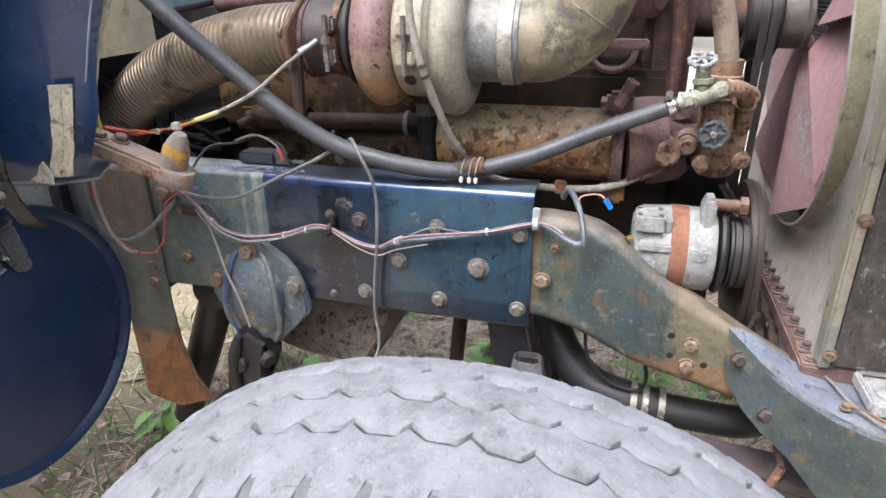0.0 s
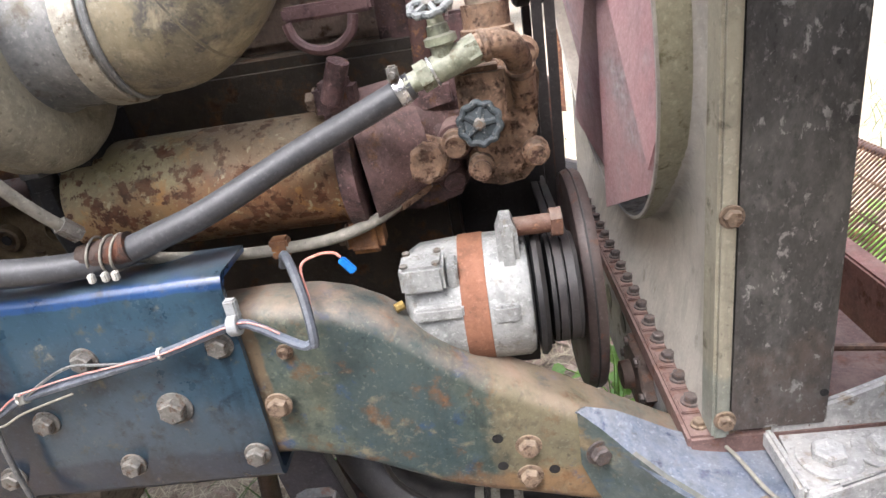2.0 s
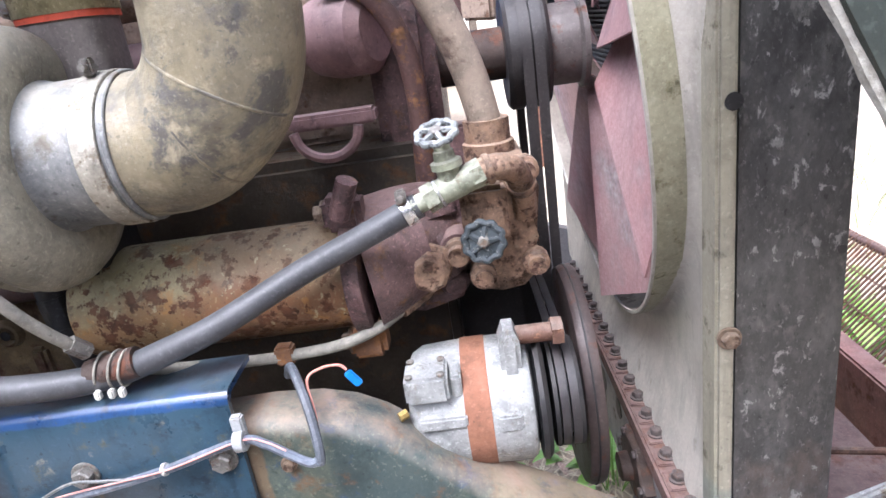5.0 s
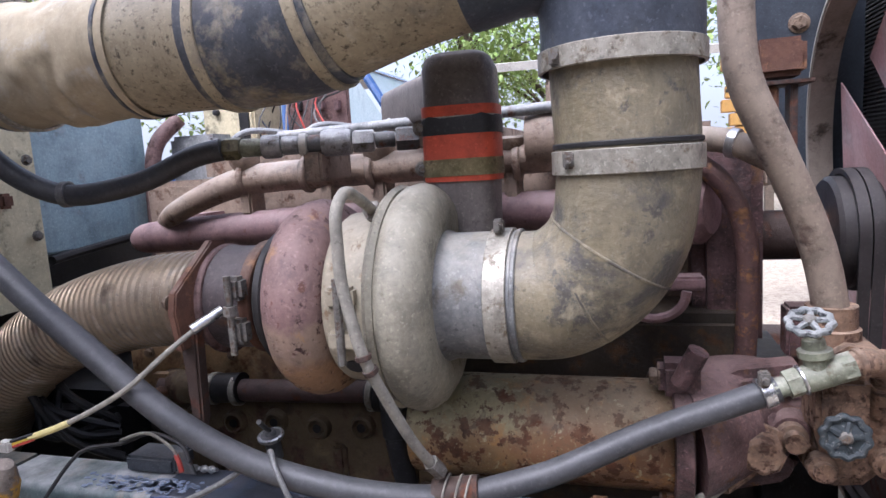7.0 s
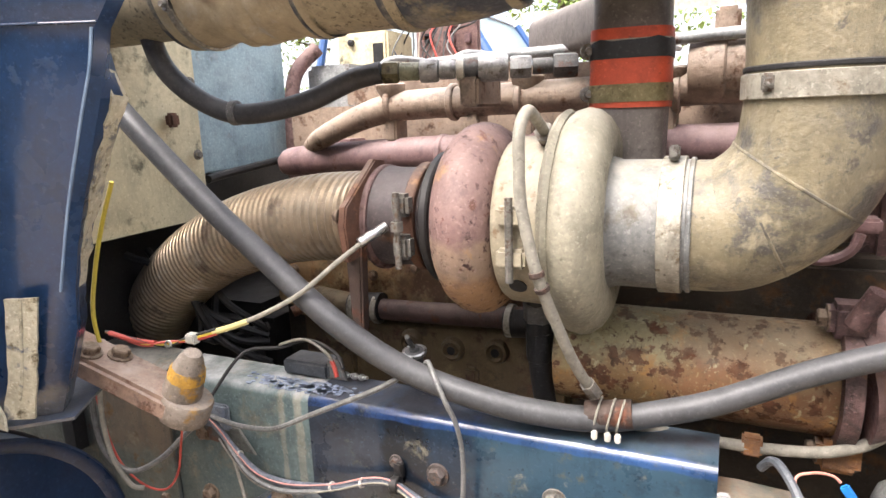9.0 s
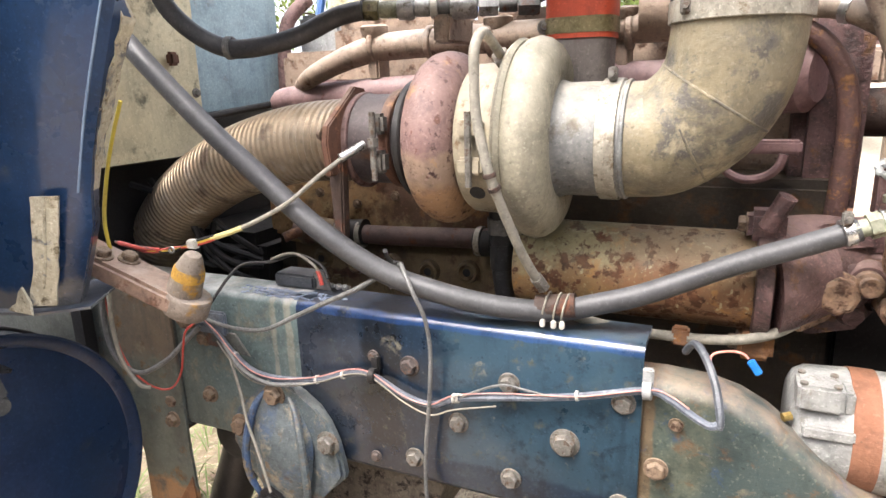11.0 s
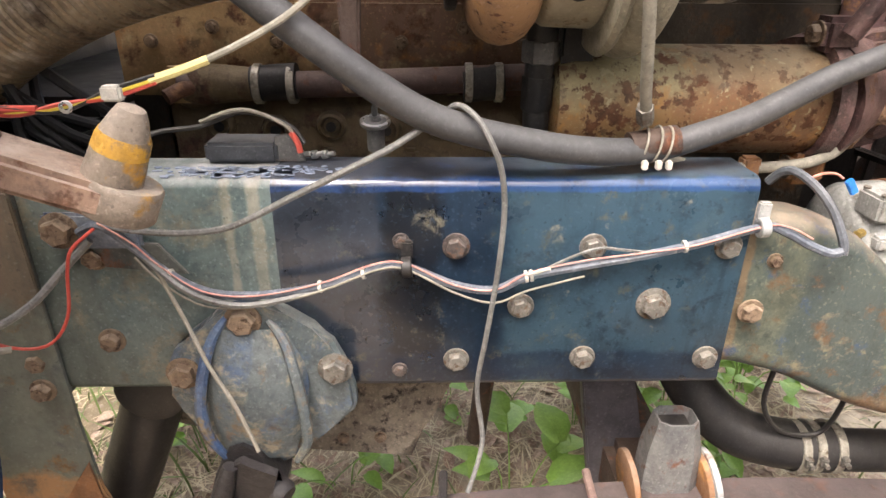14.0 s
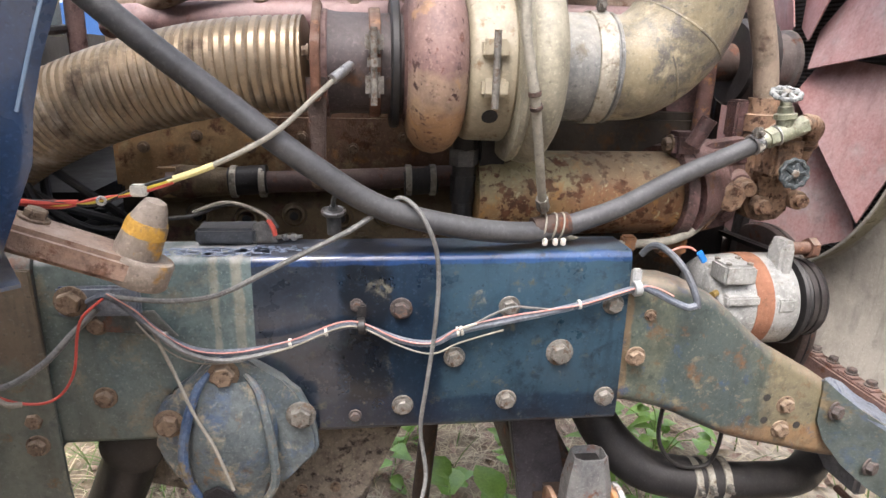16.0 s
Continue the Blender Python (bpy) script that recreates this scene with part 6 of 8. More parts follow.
def belt(x, wide, circles, name, label):
    """A drive belt round two pulleys (y, z, r), as a flat ring at x."""
    (y1, z1, r1), (y2, z2, r2) = circles
    a0 = math.atan2(z2 - z1, y2 - y1)
    d = math.hypot(y2 - y1, z2 - z1)
    g = math.acos((r1 - r2) / d)
    pts = [(y1 + r1 * math.cos(a0 + g + (2 * math.pi - 2 * g) * k / 20), z1 + r1 * math.sin(a0 + g + (2 * math.pi - 2 * g) * k / 20)) for k in range(21)]
    pts += [(y2 + r2 * math.cos(a0 - g + 2 * g * k / 20), z2 + r2 * math.sin(a0 - g + 2 * g * k / 20)) for k in range(21)]
    bm = bmesh.new()
    cy, cz = sum(p[0] for p in pts) / len(pts), sum(p[1] for p in pts) / len(pts)
    rows = []
    n = len(pts)
    for k in range(n):
        ty, tz = pts[(k + 1) % n][0] - pts[k - 1][0], pts[(k + 1) % n][1] - pts[k - 1][1]
        ln = math.hypot(ty, tz)
        ny, nz = tz / ln, -ty / ln
        if ny * (pts[k][0] - cy) + nz * (pts[k][1] - cz) < 0:
            ny, nz = -ny, -nz
        t = 0.009
        rows.append([bm.verts.new(v) for v in ((x, pts[k][0], pts[k][1]), (x + wide, pts[k][0], pts[k][1]), (x + wide * 1.1, pts[k][0] + ny * t, pts[k][1] + nz * t), (x - wide * 0.1, pts[k][0] + ny * t, pts[k][1] + nz * t))])
    for k in range(n):
        a, b = rows[k], rows[(k + 1) % n]
        for j in range(4):
            bm.faces.new((a[j], a[(j + 1) % 4], b[(j + 1) % 4], b[j]))
    return tagged(part(name, bm, m_belt), label, "belt")


FY, FZ = 0.445, 1.268
belt(0.5605, 0.009, ((AY, AZ, 0.062), (0.40, 0.80, 0.10)), "drive_belt", "worn black rubber V-belt on the alternator pulley")
belt(0.5735, 0.009, ((AY, AZ, 0.062), (0.40, 0.80, 0.10)), "drive_belt", "worn black rubber V-belt on the alternator pulley")
for x in (0.583, 0.601):
    belt(x, 0.013, ((0.46, 0.82, 0.08), (FY, FZ, 0.093)), "fan_belt", "black rubber fan belt running up to the hub")
crank = thing("drive_pulley", (0.63, 0.36, 0.57), "large dark brown steel drive pulley", "pulley")
PY, PZ = 0.29, 0.775
part("rim", lathe([(0.0, 0.04), (0.0, 0.158), (0.003, 0.168), (0.010, 0.172), (0.024, 0.172), (0.029, 0.169), (0.030, 0.160), (0.030, 0.04)], (0.598, PY, PZ), (1, 0, 0), 72), W("brown_pulley_steel", (0.05, 0.037, 0.033), (0.075, 0.056, 0.05), 0.08, RUST, 0.2, 0.04, 0.45, 0.1, 0.1, (0.13, 0.1, 0.09), 0.35), crank)
# Thin black band on the rim stands in for a groove's shade.
part("groove_ring", ring((0.613, PY, PZ), (1, 0, 0), 0.1735, 0.165, 0.003, 72), m_black, crank)
part("hub", lathe([(-0.05, 0.05), (0.0, 0.06)], (0.598, PY, PZ), (1, 0, 0), 24), m_rustdark, crank)

# ---- fan, shroud and radiator ----
fan = thing("cooling_fan", (0.64, FY, FZ), "faded red and grey engine fan at rest in the shroud", "fan")
part("hub_pulley", lathe([(-0.03, 0.03), (-0.03, 0.084), (-0.024, 0.090), (-0.006, 0.090), (-0.003, 0.086), (0.003, 0.086), (0.006, 0.090), (0.03, 0.090), (0.036, 0.084), (0.036, 0.05)], (0.592, FY, FZ), (1, 0, 0), 56), m_belt, fan, "dark grooved hub pulley")
part("hub_shaft", lathe([(-0.14, 0.04), (0.0, 0.04)], (0.57, FY, FZ), (1, 0, 0), 24), m_rustdark, fan)
part("hub_front", lathe([(0, 0.062), (0.05, 0.062), (0.054, 0.070), (0.062, 0.070), (0.066, 0.03)], (0.625, FY, FZ), (1, 0, 0), 32), W("worn_hub", (0.16, 0.14, 0.13), (0.1, 0.085, 0.08), 0.05, RUST, 0.25, 0.03, 0.5, 0.2, 0.15), fan)
for k in range(8):
    a = math.pi / 4 * k + 0.35
    c, s = math.cos(a), math.sin(a)
    L, R = [], []
    for j in range(9):
        u = j / 8
        r = 0.066 + 0.345 * u
        w = 0.042 + 0.098 * u
        L.append((0.694, FY + 0.05 * u + r * c - w * s, FZ - 0.012 * u + r * s + w * c))
        R.append((0.732 + 0.006 * math.sin(3 * u), FY + 0.05 * u + r * c + w * s, FZ - 0.012 * u + r * s - w * c))
    part("blade", sheet_strip(L, R, 0.003), m_fan, fan)
    bolt(fan, (0.690, FY + 0.052 * c, FZ + 0.052 * s), "s", (-1, 0, 0))

RC_Y, RC_Z, RC_R, LEAN_X = 0.499, 1.256, 0.445, 0.112
shroud = thing("fan_shroud", (0.73, 0.4, 0.69), "beige painted sheet steel fan shroud, scuffed", "fan shroud")
# back face with a round collar, lofted from a rectangle to the ring
bm = bmesh.new()
Y0, Y1, Z0, Z1 = -0.005, 1.0, 0.692, 1.80
N = 288
loops = []
for f, x in ((0.0, 0.721), (0.2, 0.7205), (0.4, 0.720), (0.6, 0.719), (0.75, 0.7185), (0.86, 0.716), (0.93, 0.713), (0.97, 0.709), (1.0, 0.702), (1.0, 0.668)):
    lp = []
    for k in range(N):
        a = 2 * math.pi * k / N
        c, s = math.cos(a), math.sin(a)
        ry, rz = RC_Y + RC_R * c, RC_Z + RC_R * s
        t = min(((Y1 - RC_Y) / c if c > 1e-6 else (Y0 - RC_Y) / c if c < -1e-6 else 1e9), ((Z1 - RC_Z) / s if s > 1e-6 else (Z0 - RC_Z) / s if s < -1e-6 else 1e9))
        sy, sz = RC_Y + t * c, RC_Z + t * s
        lp.append(bm.verts.new((x - LEAN_X * (rz - RC_Z) * f, sy + (ry - sy) * f, sz + (rz - sz) * f)))
    loops.append(lp)
for a, b in zip(loops, loops[1:]):
    for k in range(N):
        bm.faces.new((a[k], a[(k + 1) % N], b[(k + 1) % N], b[k]))
part("back_panel", bm, m_shroud, shroud, angle=50)
part("collar_lip", ring((0.668, RC_Y, RC_Z), (1, 0, LEAN_X), RC_R + 0.002, RC_R - 0.0035, 0.004, 144), m_shroud, shroud, "thin bright cut edge of the collar")
part("collar_skirt", ring((0.6865, RC_Y, RC_Z), (1, 0, LEAN_X), RC_R + 0.0018, RC_R + 0.0004, 0.034, 144), W("olive_collar_paint", (0.27, 0.25, 0.16), (0.33, 0.31, 0.215), 0.08, (0.2, 0.18, 0.1), 0.25, 0.03, 0.4, grime=0.25, patches=(((0.42, 0.39, 0.3), 0.03, 0.6, 0.1, 0.5),)), shroud, "olive-stained collar wall")
part("collar", ring((0.693, RC_Y, RC_Z), (1, 0, LEAN_X), RC_R - 0.001, RC_R - 0.005, 0.048, 144), m_shroudin, shroud)
part("side_panel", box((0.718, -0.008, 0.692), (0.738, 0.034, 1.80), 0.004), W("olive_beige_strip", (0.33, 0.305, 0.225), (0.27, 0.25, 0.19), 0.12, (0.16, 0.14, 0.1), 0.2, 0.04, 0.42, 0, 0.06, runs=0.4, grime=0.35, zones=(("Z", 0.6, 0.78, 0.02, (0.14, 0.175, 0.165), 0.6),)), shroud, "olive-stained folded edge")
# The missing bolt's hole is a black disc on the surface.
part("bolt_hole", lathe([(0, 0.0085), (0.0012, 0.0085)], (0.733, -0.0083, 1.224), (0, -1, 0), 16), m_black, shroud, "black disc for an empty bolt hole")
for z in (0.722, 0.98, 1.47):
    bolt(shroud, (0.731, -0.008, z), "t", rusty=True, spin=z * 90)
radiator = thing("radiator", (0.81, 0.45, 0.69), "tall truck radiator with a black spattered side panel", "radiator")
part("side_cover", box((0.7385, 0.002, 0.692), (0.854, 0.036, 1.80), 0.004), m_sidepan, radiator, "black panel spattered with mud")
part("core", box((0.775, 0.036, 0.70), (0.855, 1.02, 1.80), 0.002), m_core, radiator)
bm = bmesh.new()
for k in range(122):
    z = 0.72 + 0.0088 * k
    box((0.768, 0.05, z), (0.775, 1.0, z + 0.0036), 0, bm)
tagged(part("fin_grid", bm, m_stub, radiator), kind="stuff")
# Small black discs drawn as holes in the cover.
for z in (0.74, 1.06, 1.4):
    part("cover_hole", lathe([(0, 0.005), (0.001, 0.005)], (0.846, 0.0017, z), (0, -1, 0), 10), m_black, radiator)
member = thing("front_crossmember", (0.78, 0.4, 0.6), "rusty pink crossmember under the radiator with a row of bolts", "crossmember")
part("channel", box((0.694, 0.004, 0.655), (1.0, 0.95, 0.688), 0.004), m_crossr, member)
part("grey_beam", box((0.706, 0.035, 0.47), (0.735, 0.95, 0.655), 0.008), W("grey_beam_paint", (0.2, 0.205, 0.215), (0.29, 0.29, 0.295), 0.1, (0.1, 0.075, 0.06), 0.2, 0.05, 0.5, 0, 0.12, DUST, 0.4, patches=(((0.1, 0.105, 0.11), 0.06, 0.56, 0.12, 0.6),)), member, "dusty grey beam face")
# Black discs painted as the beam's shaded cut-outs.
for yy, zz, r in ((0.55, 0.585, 0.026), (0.42, 0.60, 0.02)):
    part("beam_hole", lathe([(0, r), (0.001, r)], (0.7055, yy, zz), (-1, 0, 0), 20), m_black, member)
pad = None
for k in range(18):
    y = 0.066 + 0.05 * k
    q = part("bolt_pad", box((-0.017, -0.0195, 0), (0.017, 0.0195, 0.0045), 0.0015), m_crossr, member) if pad is None else part("bolt_pad", None, None, member, data=pad)
    pad = q.data
    q.matrix_basis = Matrix.Translation((0.716, y, 0.688)) @ pose(0, 0, 0, 0, 0, 3 * math.sin(k * 2.3))
    bolt(member, (0.716, y, 0.6925), "t", (0, 0, 1), spin=k * 17, dark=True)
bolt(member, (0.713, 0.026, 0.688), "s", (0, 0, 1), spin=11, rusty=True)
for k in range(5):
    bolt(member, (0.745 + 0.045 * k, 0.016, 0.688), "s", (0, 0, 1), spin=k * 23, rusty=True)
fitting = thing("grimy_fitting", (0.705, 0.265, 0.60), "greasy brown lobed flange on the crossmember", "flange")
bm = bmesh.new()
turns = 60
loops = []
for x, f in ((0.706, 1.0), (0.690, 1.0), (0.686, 0.94), (0.684, 0.45), (0.668, 0.42), (0.666, 0.34)):
    loops.append([bm.verts.new((x, 0.265 + (0.062 + 0.014 * max(0.0, math.cos(6 * 2 * math.pi * k / turns)) ** 2 * (f > 0.9)) * f * math.cos(2 * math.pi * k / turns), 0.598 + (0.050 + 0.013 * max(0.0, math.cos(6 * 2 * math.pi * k / turns)) ** 2 * (f > 0.9)) * f * math.sin(2 * math.pi * k / turns))) for k in range(turns)])
for p, q in zip(loops, loops[1:]):
    for k in range(turns):
        bm.faces.new((p[k], p[(k + 1) % turns], q[(k + 1) % turns], q[k]))
bm.faces.new(loops[-1])
part("flange", bm, m_rustdark, fitting)
for k in range(6):
    a = math.pi / 3 * k
    bolt(fitting, (0.690, 0.265 + 0.064 * math.cos(a), 0.598 + 0.051 * math.sin(a)), "s", (-1, 0, 0), dark=True)

far_hood = thing("far_hood_side", (0.9, 0.96, 1.2), "dark blue-grey far hood side standing open", "hood")
part("panel", plate([(0.50, 2.0), (0.528, 1.62), (0.60, 1.45), (0.66, 1.34), (0.74, 1.27), (1.5, 1.2), (1.5, 2.0)], 0.95, 0.965, 0.003), W("grey_blue_hood", (0.02, 0.026, 0.036), (0.032, 0.04, 0.05), 0.3, None, 0, 0.1, 0.45), far_hood)
bolt(far_hood, (0.64, 0.95, 1.674), "l", rusty=True)
# grille guard in front
guard = thing("grille_guard", (1.15, 0.3, 0.62), "rusty red steel guard with a wire mesh", "guard")
m_guardred = W("faded_red_primer", (0.2, 0.09, 0.075), (0.27, 0.13, 0.11), 0.1, RUST, 0.25, 0.05, 0.7, 0, 0.2, (0.34, 0.24, 0.21), 0.5)
part("rail", box((1.06, -0.1, 0.60), (1.10, 1.3, 0.72), 0.004), m_guardred, guard)
part("upper_bar", tube([(1.22, -0.1, 0.83), (1.22, 1.3, 0.80)], 0.009, 10, 3), m_crossr, guard)
part("brace_rod", tube([(0.86, 0.10, 0.735), (1.0, 0.06, 0.745), (1.2, 0.0, 0.765)], 0.005, 8, 3), m_rust, guard)
bm = bmesh.new()
for k in range(125):
    y = -0.09 + 0.011 * k
    tube([(1.10, y, 0.70), (1.22, y, 0.825)], 0.0024, 5, 1, bm)
for k in range(4):
    u = k / 3
    tube([(1.10 + 0.12 * u, -0.1, 0.70 + 0.125 * u), (1.10 + 0.12 * u, 1.3, 0.70 + 0.11 * u)], 0.0022, 5, 1, bm)
tagged(part("mesh", bm, m_rust, guard), kind="stuff")

# hood panel
hood = thing("engine_hood", (0.9, -0.32, 1.0), "dark olive hood side hanging open, its edge frayed", "hood")
e = [(0.515, -0.262, 1.60), (0.61, -0.290, 1.40), (0.704, -0.319, 1.20), (0.80, -0.348, 1.0), (0.83, -0.357, 0.94)]
f = [(1.5, -0.30, 1.75), (1.5, -0.32, 1.45), (1.5, -0.34, 1.2), (1.5, -0.36, 0.98), (1.5, -0.37, 0.90)]
part("panel", sheet_strip([(0.44, -0.24, 1.76)] + e, [(1.5, -0.28, 1.95)] + f, 0.012), m_olive, hood)
part("edge_cord", tube([(0.44, -0.244, 1.76)] + [(a, b - 0.004, c) for a, b, c in e], 0.0035, 6, 12, ribs=0.0012), m_fray, hood, "pale frayed cord")
bm = lathe([(0, 0.05), (0.03, 0.05), (0.034, 0.04)], (0.93, -0.38, 1.02), (0.2, -1, 0), 24)
part("marker_lamp", bm, m_yellow, hood, "round yellow marker lamp")

# ---- cab corner, firewall, tank and air cleaner ----
cab = thing("truck_cab", (-0.9, -0.2, 1.02), "dark blue truck cab corner with scraped lower edge", "cab")


def along(z, stops):
    """The value at height z on a line through (height, value) stops."""
    for (a, u), (b, v) in zip(stops, stops[1:]):
        if z <= b:
            return u + (v - u) * max(0.0, z - a) / (b - a)
    return stops[-1][1]


LEAN = ((1.0, -0.092), (1.15, -0.023), (1.22, -0.012), (1.28, 0.012), (1.385, 0.059), (1.453, 0.091), (1.49, 0.102), (1.516, 0.127), (1.575, 0.149), (2.2, 0.337))
LIP = ((1.2, -0.02), (1.34, -0.008), (1.38, 0.002), (1.42, 0.008), (1.45, -0.018), (1.47, -0.07), (1.5, -0.1), (2.2, -0.1))


def cab_row(z):
    d = along(z, LEAN)
    k = max(0.0, z - 1.49)
    return [(-0.522 + d + along(z, LIP), -0.205, z), (-0.515 + d, -0.235, z), (-0.522 + d, -0.246, z), (-0.565 + d * 0.85, -0.272, z), (-0.575 + d * 0.85, -0.277, z), (-0.74 + d * 0.5, -0.33 - k * 0.3, z), (-1.3, -0.36 - k * 0.3, z)]


bm = bmesh.new()
zs = [1.03, 1.04, 1.08, 1.15, 1.2, 1.25, 1.3, 1.345, 1.385, 1.42, 1.45, 1.47, 1.49, 1.503, 1.516, 1.54, 1.575, 1.66, 1.80, 2.2]
rows = [[bm.verts.new(p) for p in cab_row(z)] for z in zs]
inner = [[bm.verts.new((p[0] - 0.006, p[1] + 0.008, p[2])) for p in cab_row(z)] for z in zs]
for R, flip in ((rows, 0), (inner, 1)):
    for a, b in zip(R, R[1:]):
        for j in range(6):
            bm.faces.new((a[j], a[j + 1], b[j + 1], b[j]))
for j in range(6):
    bm.faces.new((rows[0][j], inner[0][j], inner[0][j + 1], rows[0][j + 1]))
for k in range(len(zs) - 1):
    bm.faces.new((rows[k][0], rows[k + 1][0], inner[k + 1][0], inner[k][0]))
part("cowl_side", bm, m_cab, cab, angle=25)
rt = random.Random(11)
L, R = [], []
for k in range(13):
    u = k / 12
    z = 1.200 - 0.158 * u
    wide = 0.034 - 0.006 * math.sin(3.0 * u) + 0.026 * max(0.0, u - 0.62)
    xm = -0.5575 - 0.037 * u - 0.014 * max(0.0, u - 0.6)
    L.append((xm - 0.5 * wide + rt.uniform(-0.0012, 0.0012), -0.290, z))
    R.append((xm + 0.5 * wide + rt.uniform(-0.0022, 0.0016) - 0.012 * max(0.0, u - 0.55), -0.273, z))
part("trim_strip", sheet_strip(L, R, 0.004), m_trim, cab, "ragged peeling cream filler on the corner")
part("trim_seam", tube([(a[0] * 0.45 + b[0] * 0.55, -0.2855 + 0.001 * (k % 2), a[2]) for k, (a, b) in enumerate(zip(L[:11:2], R[:11:2]))], 0.0024, 6, 3), m_trim, cab)
part("scraped_corner", plate([(-0.66, 1.032), (-0.605, 1.031), (-0.604, 1.05), (-0.618, 1.072), (-0.628, 1.064), (-0.636, 1.045), (-0.65, 1.04)], -0.2995, -0.2965, 0.001), m_trim, cab)
L, R = [], []
for k in range(19):
    z = 1.2 + 0.265 * k / 18
    q = cab_row(z)
    u = 0.42 + 0.1 * rt.uniform(-1, 1)
    L.append((q[1][0] + u * (q[0][0] - q[1][0]) + 0.003, q[1][1] + u * (q[0][1] - q[1][1]) - 0.001, z))
    R.append((q[0][0] + 0.003 + rt.uniform(-0.002, 0.002), q[0][1] + 0.002 + rt.uniform(-0.003, 0.004), z))
part("mossy_lip", sheet_strip(L, R, 0.003), m_trim, cab, "weathered beige sealant along the inner lip")
part("fold_bead", tube([(q[0], q[1] - 0.0005, q[2]) for q in cab_row(1.495)[2:]], 0.0016, 8, 3), m_cab, cab)
# Pale tube paints in the highlight along the worn cab fold.
part("edge_seam", tube([(-0.5235 + along(z, LEAN), -0.248, z) for z in (1.2, 1.3, 1.385, 1.42, 1.453, 1.49)], 0.0018, 6, 3), W("edge_highlight_tone", (0.22, 0.3, 0.4), (0.12, 0.18, 0.28), 0.03, None, 0, 0.02, 0.4, 0, 0.05, grime=0.2), cab, "pale line standing in for the corner fold's highlight")
part("bottom_lip", sheet_strip([(-0.565, -0.24, 1.03), (-0.62, -0.285, 1.028), (-0.80, -0.335, 1.026), (-1.3, -0.36, 1.026)], [(-0.66, -0.09, 1.03), (-0.70, -0.15, 1.028), (-0.85, -0.2, 1.026), (-1.3, -0.2, 1.026)], 0.004), m_cab, cab)
part("beige_firewall", sheet_strip([(-0.78, -0.06, 1.20), (-0.79, -0.06, 1.30), (-0.80, -0.06, 1.70)], [(-0.80, 0.262, 1.20), (-0.80, 0.262, 1.30), (-0.80, 0.262, 1.70)], 0.012), m_fwbeige, cab, "beige inner panel")
part("blue_firewall", box((-0.86, 0.20, 1.285), (-0.84, 0.60, 1.75), 0.004), m_fwblue, cab, "pale blue panel")
part("seal_strip", tube([(-0.806, 0.275, 1.277), (-0.815, 0.35, 1.283), (-0.82, 0.56, 1.30)], 0.009, 8), m_black, cab)
part("brown_post", tube([(-0.80, 0.56, 1.20), (-0.80, 0.565, 1.40), (-0.79, 0.58, 1.50), (-0.75, 0.62, 1.56)], 0.018, 10), m_turbine, cab)
part("floor_panel", box((-1.4, -0.05, 1.195), (-0.80, 1.2, 1.21), 0.003), m_blockdark, cab)
# Black backing added so the recess stays dark; its gap follows a camera ray.
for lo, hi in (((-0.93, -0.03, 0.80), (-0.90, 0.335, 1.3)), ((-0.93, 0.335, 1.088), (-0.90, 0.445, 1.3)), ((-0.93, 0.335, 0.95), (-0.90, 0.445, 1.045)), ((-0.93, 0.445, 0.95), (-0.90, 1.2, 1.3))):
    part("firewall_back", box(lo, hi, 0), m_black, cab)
for z in (1.33, 1.47):
    bolt(cab, (-0.787, 0.235, z), "s", (1, 0, 0))
part("clip_bracket", box((-0.79, 0.165, 1.385), (-0.772, 0.19, 1.412), 0.005), m_rust, cab)
tagged(part("distributor_box", box((-0.79, 0.62, 1.40), (-0.66, 0.80, 1.52), 0.01), m_greysteel), "grey painted box on the firewall beside wires", "box")
tank = thing("fuel_tank", (-1.2, -0.328, 0.42), "dark blue round fuel tank with a rolled rim", "fuel tank")
part("shell", lathe([(-1.0, 0.25), (-0.99, 0.27), (-0.01, 0.27), (0.0, 0.275), (0.006, 0.276), (0.01, 0.272), (0.008, 0.262), (-0.002, 0.252), (0.004, 0.20), (0.009, 0.1), (0.011, 0.01)], (-0.752, -0.328, 0.701), (1, 0, 0), 72), m_tank, tank)
part("strap", ring((-0.86, -0.328, 0.701), (1, 0, 0), 0.276, 0.268, 0.05, 72), m_black, tank, "black rubber strap")
part("tank_bracket", box((-0.95, -0.06, 0.55), (-0.88, 0.0, 0.72), 0.006), m_rear, tank)
part("tank_step", box((-1.5, -0.62, 0.955), (-0.80, -0.36, 0.968), 0.003), m_greysteel, tank, "worn grey step plate")
latch = thing("hood_latch", (-0.72, -0.36, 0.85), "grey rubber hood latch hanging on the tank", "latch")
m_latch = W("grey_latch_rubber", (0.045, 0.048, 0.05), (0.085, 0.088, 0.088), 0.04, (0.25, 0.23, 0.18), 0.2, 0.02, 0.5, 0, 0.1, (0.25, 0.24, 0.22), 0.4)
lm = Matrix.Translation((-0.731, -0.384, 0.893)) @ Matrix(((0, 0, -1, 0), (0.972, 0.235, 0, 0), (0.235, -0.972, 0, 0), (0, 0, 0, 1)))
part("tongue", box((-0.058, -0.031, -0.004), (0.041, 0.031, 0.003), 0.002, m=lm), m_latch, latch)
for y0 in (-0.022, 0.006):
    part("latch_arm", tube([lm @ Vector((0.03, y0, 0.006)), lm @ Vector((0.065, y0 + 0.004, 0.012)), lm @ Vector((0.09, y0 + 0.01, 0.006))], 0.0045, 8, 3), m_latch, latch)
